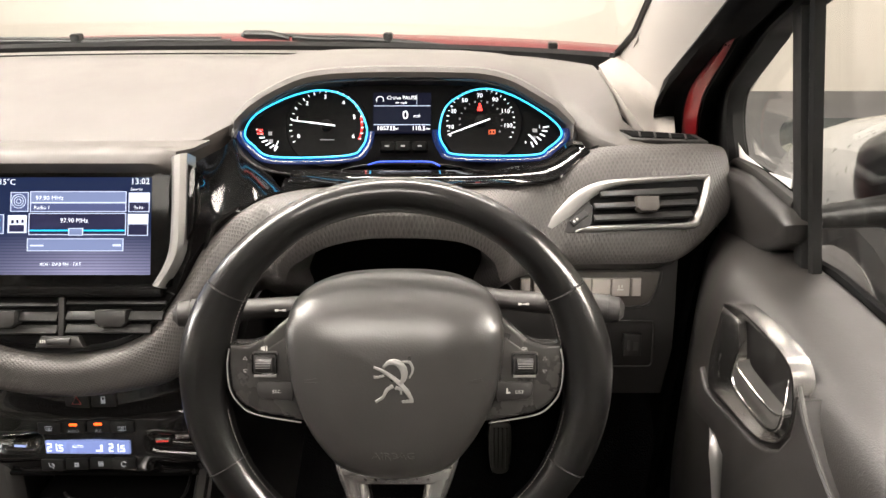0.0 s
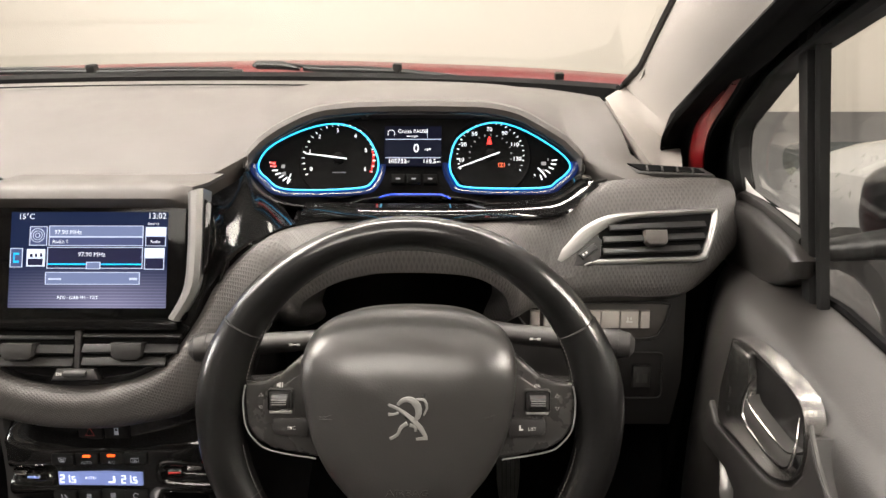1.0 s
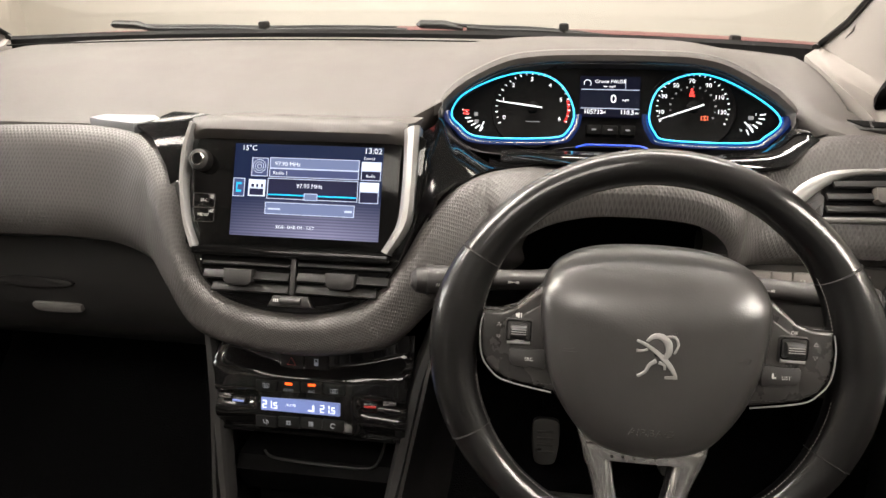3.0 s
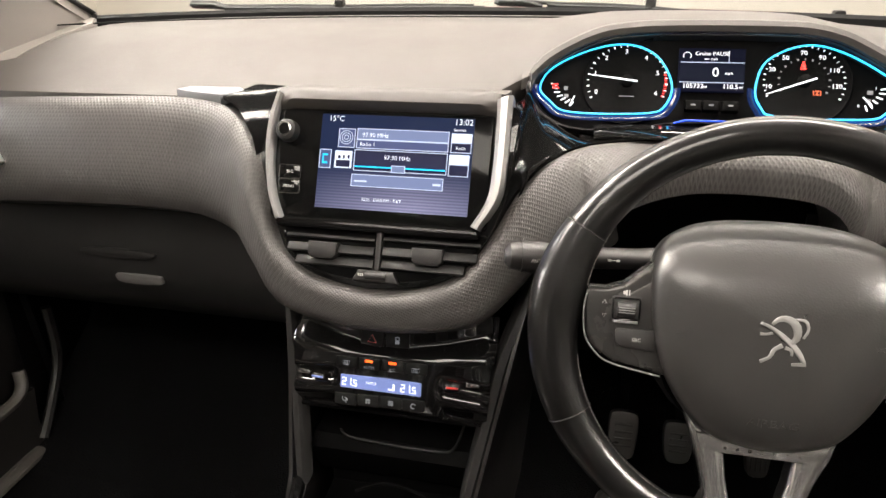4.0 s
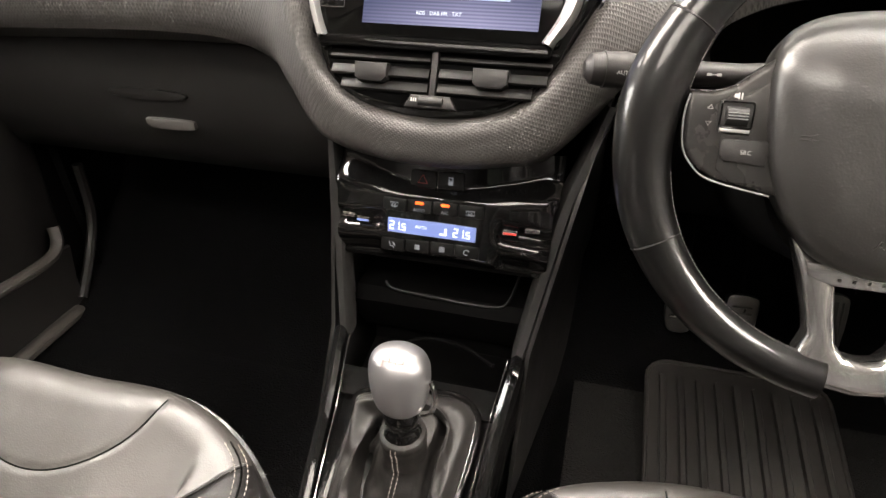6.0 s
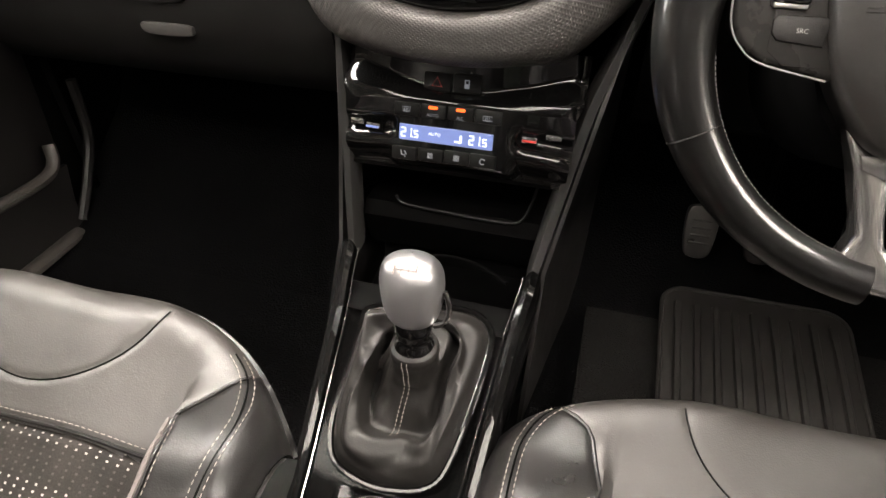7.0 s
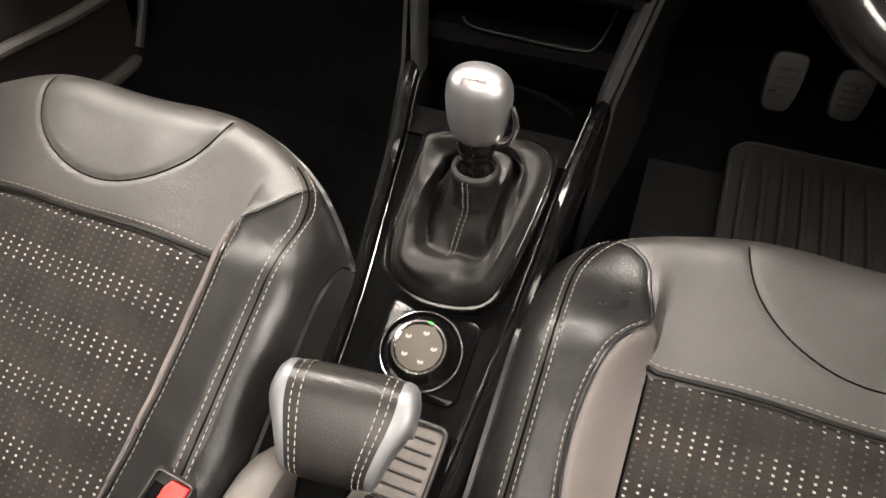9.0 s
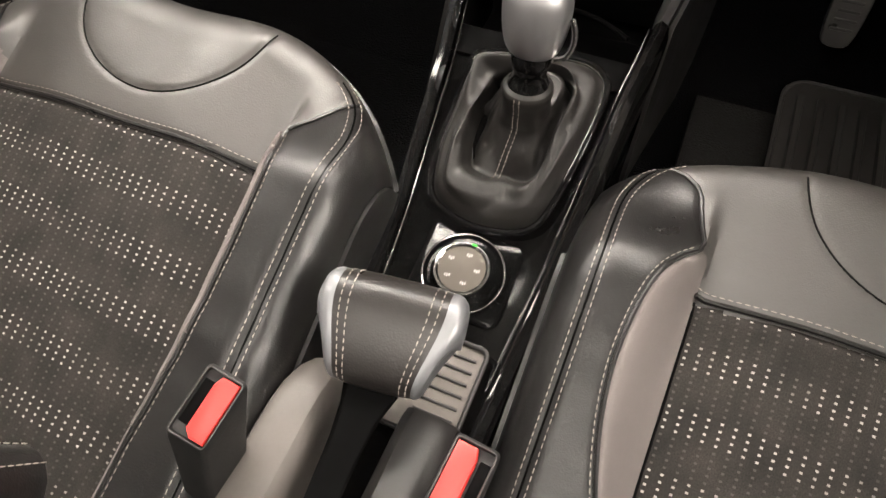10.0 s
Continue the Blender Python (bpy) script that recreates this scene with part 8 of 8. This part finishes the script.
wiper([(0.07, 1.128, 1.070), (0.13, 1.13, 1.064), (0.22, 1.13, 1.062), (0.30, 1.128, 1.057), (0.40, 1.118, 1.048), (0.50, 1.10, 1.040)], (0.065, 1.128, 1.066), "black driver's side wiper resting at the windscreen foot")
wiper([(-0.52, 1.125, 1.062), (-0.44, 1.13, 1.060), (-0.33, 1.13, 1.061), (-0.24, 1.13, 1.060), (-0.12, 1.13, 1.062), (0.0, 1.128, 1.062)], (-0.50, 1.125, 1.062), "black passenger's side wiper resting at the windscreen foot")
for x, y, z in ((-0.229, 1.10, 1.0665), (0.283, 1.103, 1.0665), (0.555, 1.11, 1.050)):
    t = thing("washer_jet", "small black washer jet on the bonnet edge", "washer jet", group="washer jets")
    part("nozzle", loft_outline(rect(-0.008, -0.006, 0.008, 0.006, 0.003), sloped((x, y, z), 0.0) @ pose(0, 0, 0), [(0.9, -0.012), (1.0, 0.0), (0.9, 0.004), (0.02, 0.005)]), HARD, t, "black nozzle")
    part("stem", rod((x, y + 0.006, z - 0.03), (x, y + 0.006, z), 0.004), HARD, t)

# ---- door mirror ----
mir = thing("door_mirror", "black door mirror housing outside the driver window", "door mirror")
mm = basis((0.985, 0.71, 0.955), (0, 0.15, 1), (1, 0.25, 0))
o = smooth_outline([(-0.085, 0.02), (-0.07, 0.055), (0.0, 0.075), (0.08, 0.07), (0.105, 0.02), (0.09, -0.055), (0.0, -0.07), (-0.07, -0.05)], 4)
part("housing", loft_outline(o, mm, [(1.0, 0.01), (1.03, 0.0), (1.03, -0.03), (0.95, -0.07), (0.75, -0.10), (0.02, -0.11)]), BEZEL, mir, "black mirror housing")
part("mirror_glass", plate([(x * 0.93, y * 0.93) for x, y in o], mm, 0.005, 0.001, lift=0.004), CHROME, mir, "mirror glass")
part("foot", tube([V((0.745, 0.66, 0.925)), V((0.79, 0.68, 0.93)), V((0.93, 0.71, 0.93))], [0.014, 0.012, 0.022], 14), FRAMEBLACK, mir, "black mirror foot")

# ---- neighbouring car seen through the side window ----
def parked_car(m):
    t = thing("parked_car", "silver car parked alongside with dark windows", "car")
    rows = []
    for y, z, w, zl in ((-2.0, 0.75, 0.80, 0.35), (-1.9, 0.95, 0.84, 0.3), (-0.9, 0.98, 0.88, 0.3), (0.9, 0.92, 0.88, 0.3), (1.4, 0.82, 0.86, 0.3), (1.8, 0.71, 0.82, 0.3), (2.05, 0.60, 0.75, 0.35), (2.12, 0.42, 0.66, 0.38)):
        rows.append([m @ V((x, y, h)) for x, h in ((-w * 0.95, zl), (-w, z * 0.6), (-w * 0.97, z - 0.06), (-w * 0.86, z), (-w * 0.4, z + 0.035), (0, z + 0.045), (w * 0.4, z + 0.035), (w * 0.86, z), (w * 0.97, z - 0.06), (w, z * 0.6), (w * 0.95, zl))])
    part("body", sheet(rows), SILVER, t, "silver bodywork", thick=0.01, sub=1)
    rows = []
    for y, z, w in ((1.05, 0.98, 0.76), (0.45, 1.30, 0.66), (0.0, 1.42, 0.62), (-0.8, 1.42, 0.62), (-1.6, 1.2, 0.66), (-1.9, 0.98, 0.72)):
        rows.append([m @ V((x, y, h)) for x, h in ((-w - 0.06 * (z > 1), 0.98), (-w, z - 0.04), (-w * 0.8, z), (0, z + 0.02), (w * 0.8, z), (w, z - 0.04), (w + 0.06 * (z > 1), 0.98))])
    part("window_glass", sheet(rows), SMOKED, t, "dark greenish windows", thick=0.006)
    part("roof", sheet([[m @ V((x, y, 1.445 - 0.03 * abs(x))) for x in (-0.58, -0.3, 0, 0.3, 0.58)] for y in (0.1, -0.4, -0.9)]), SILVER, t, "silver roof", thick=0.02)
    for s in (-1, 1):
        part("pillar", tube([m @ V((s * 0.77, 1.05, 0.99)), m @ V((s * 0.68, 0.45, 1.30)), m @ V((s * 0.60, 0.02, 1.43))], 0.03, 8), SILVER, t, "silver windscreen pillar")
        for y in (-1.25, 1.3):
            wheel_ = part("wheel", tube([m @ V((s * 0.70, y, 0.31)), m @ V((s * 0.72, y, 0.31)), m @ V((s * 0.88, y, 0.31)), m @ V((s * 0.90, y, 0.31))], [0.26, 0.31, 0.31, 0.26], 24), RUBBER, t, "black tyre")
            part("rim", tube([m @ V((s * 0.86, y, 0.31)), m @ V((s * 0.905, y, 0.31))], 0.2, 20), ALLOY, wheel_, "alloy rim")
        part("headlight", loft_outline(rect(-0.16, -0.06, 0.16, 0.06, 0.05), m @ pose(s * 0.62, 1.97, 0.60, 60, 0, 0), [(1, 0), (0.9, 0.03), (0.5, 0.045), (0.02, 0.05)]), SMOKED, t, "glazed headlight")
        part("mirror", tube([m @ V((s * 0.86, 0.75, 1.03)), m @ V((s * 0.93, 0.75, 1.05)), m @ V((s * 1.04, 0.75, 1.05))], [0.03, 0.07, 0.05], 10), SILVER, t, "silver door mirror")
    return t


parked_car(pose(2.27, 0.10, 0.0, 0, 0, 0))

# wheels on which the car stands
for s in (-1, 1):
    for y in (1.45, -1.1):
        part("road_wheel", tube([V((CX + s * 0.66, y, 0.325)), V((CX + s * 0.68, y, 0.325)), V((CX + s * 0.84, y, 0.325)), V((CX + s * 0.86, y, 0.325))], [0.27, 0.325, 0.325, 0.27], 24), RUBBER, car, "black road wheel")
part("underbody", slab(-0.78, -2.0, 0.17, 0.80, 1.9, 0.34), BLACK, car, "dark underbody", smooth=False)
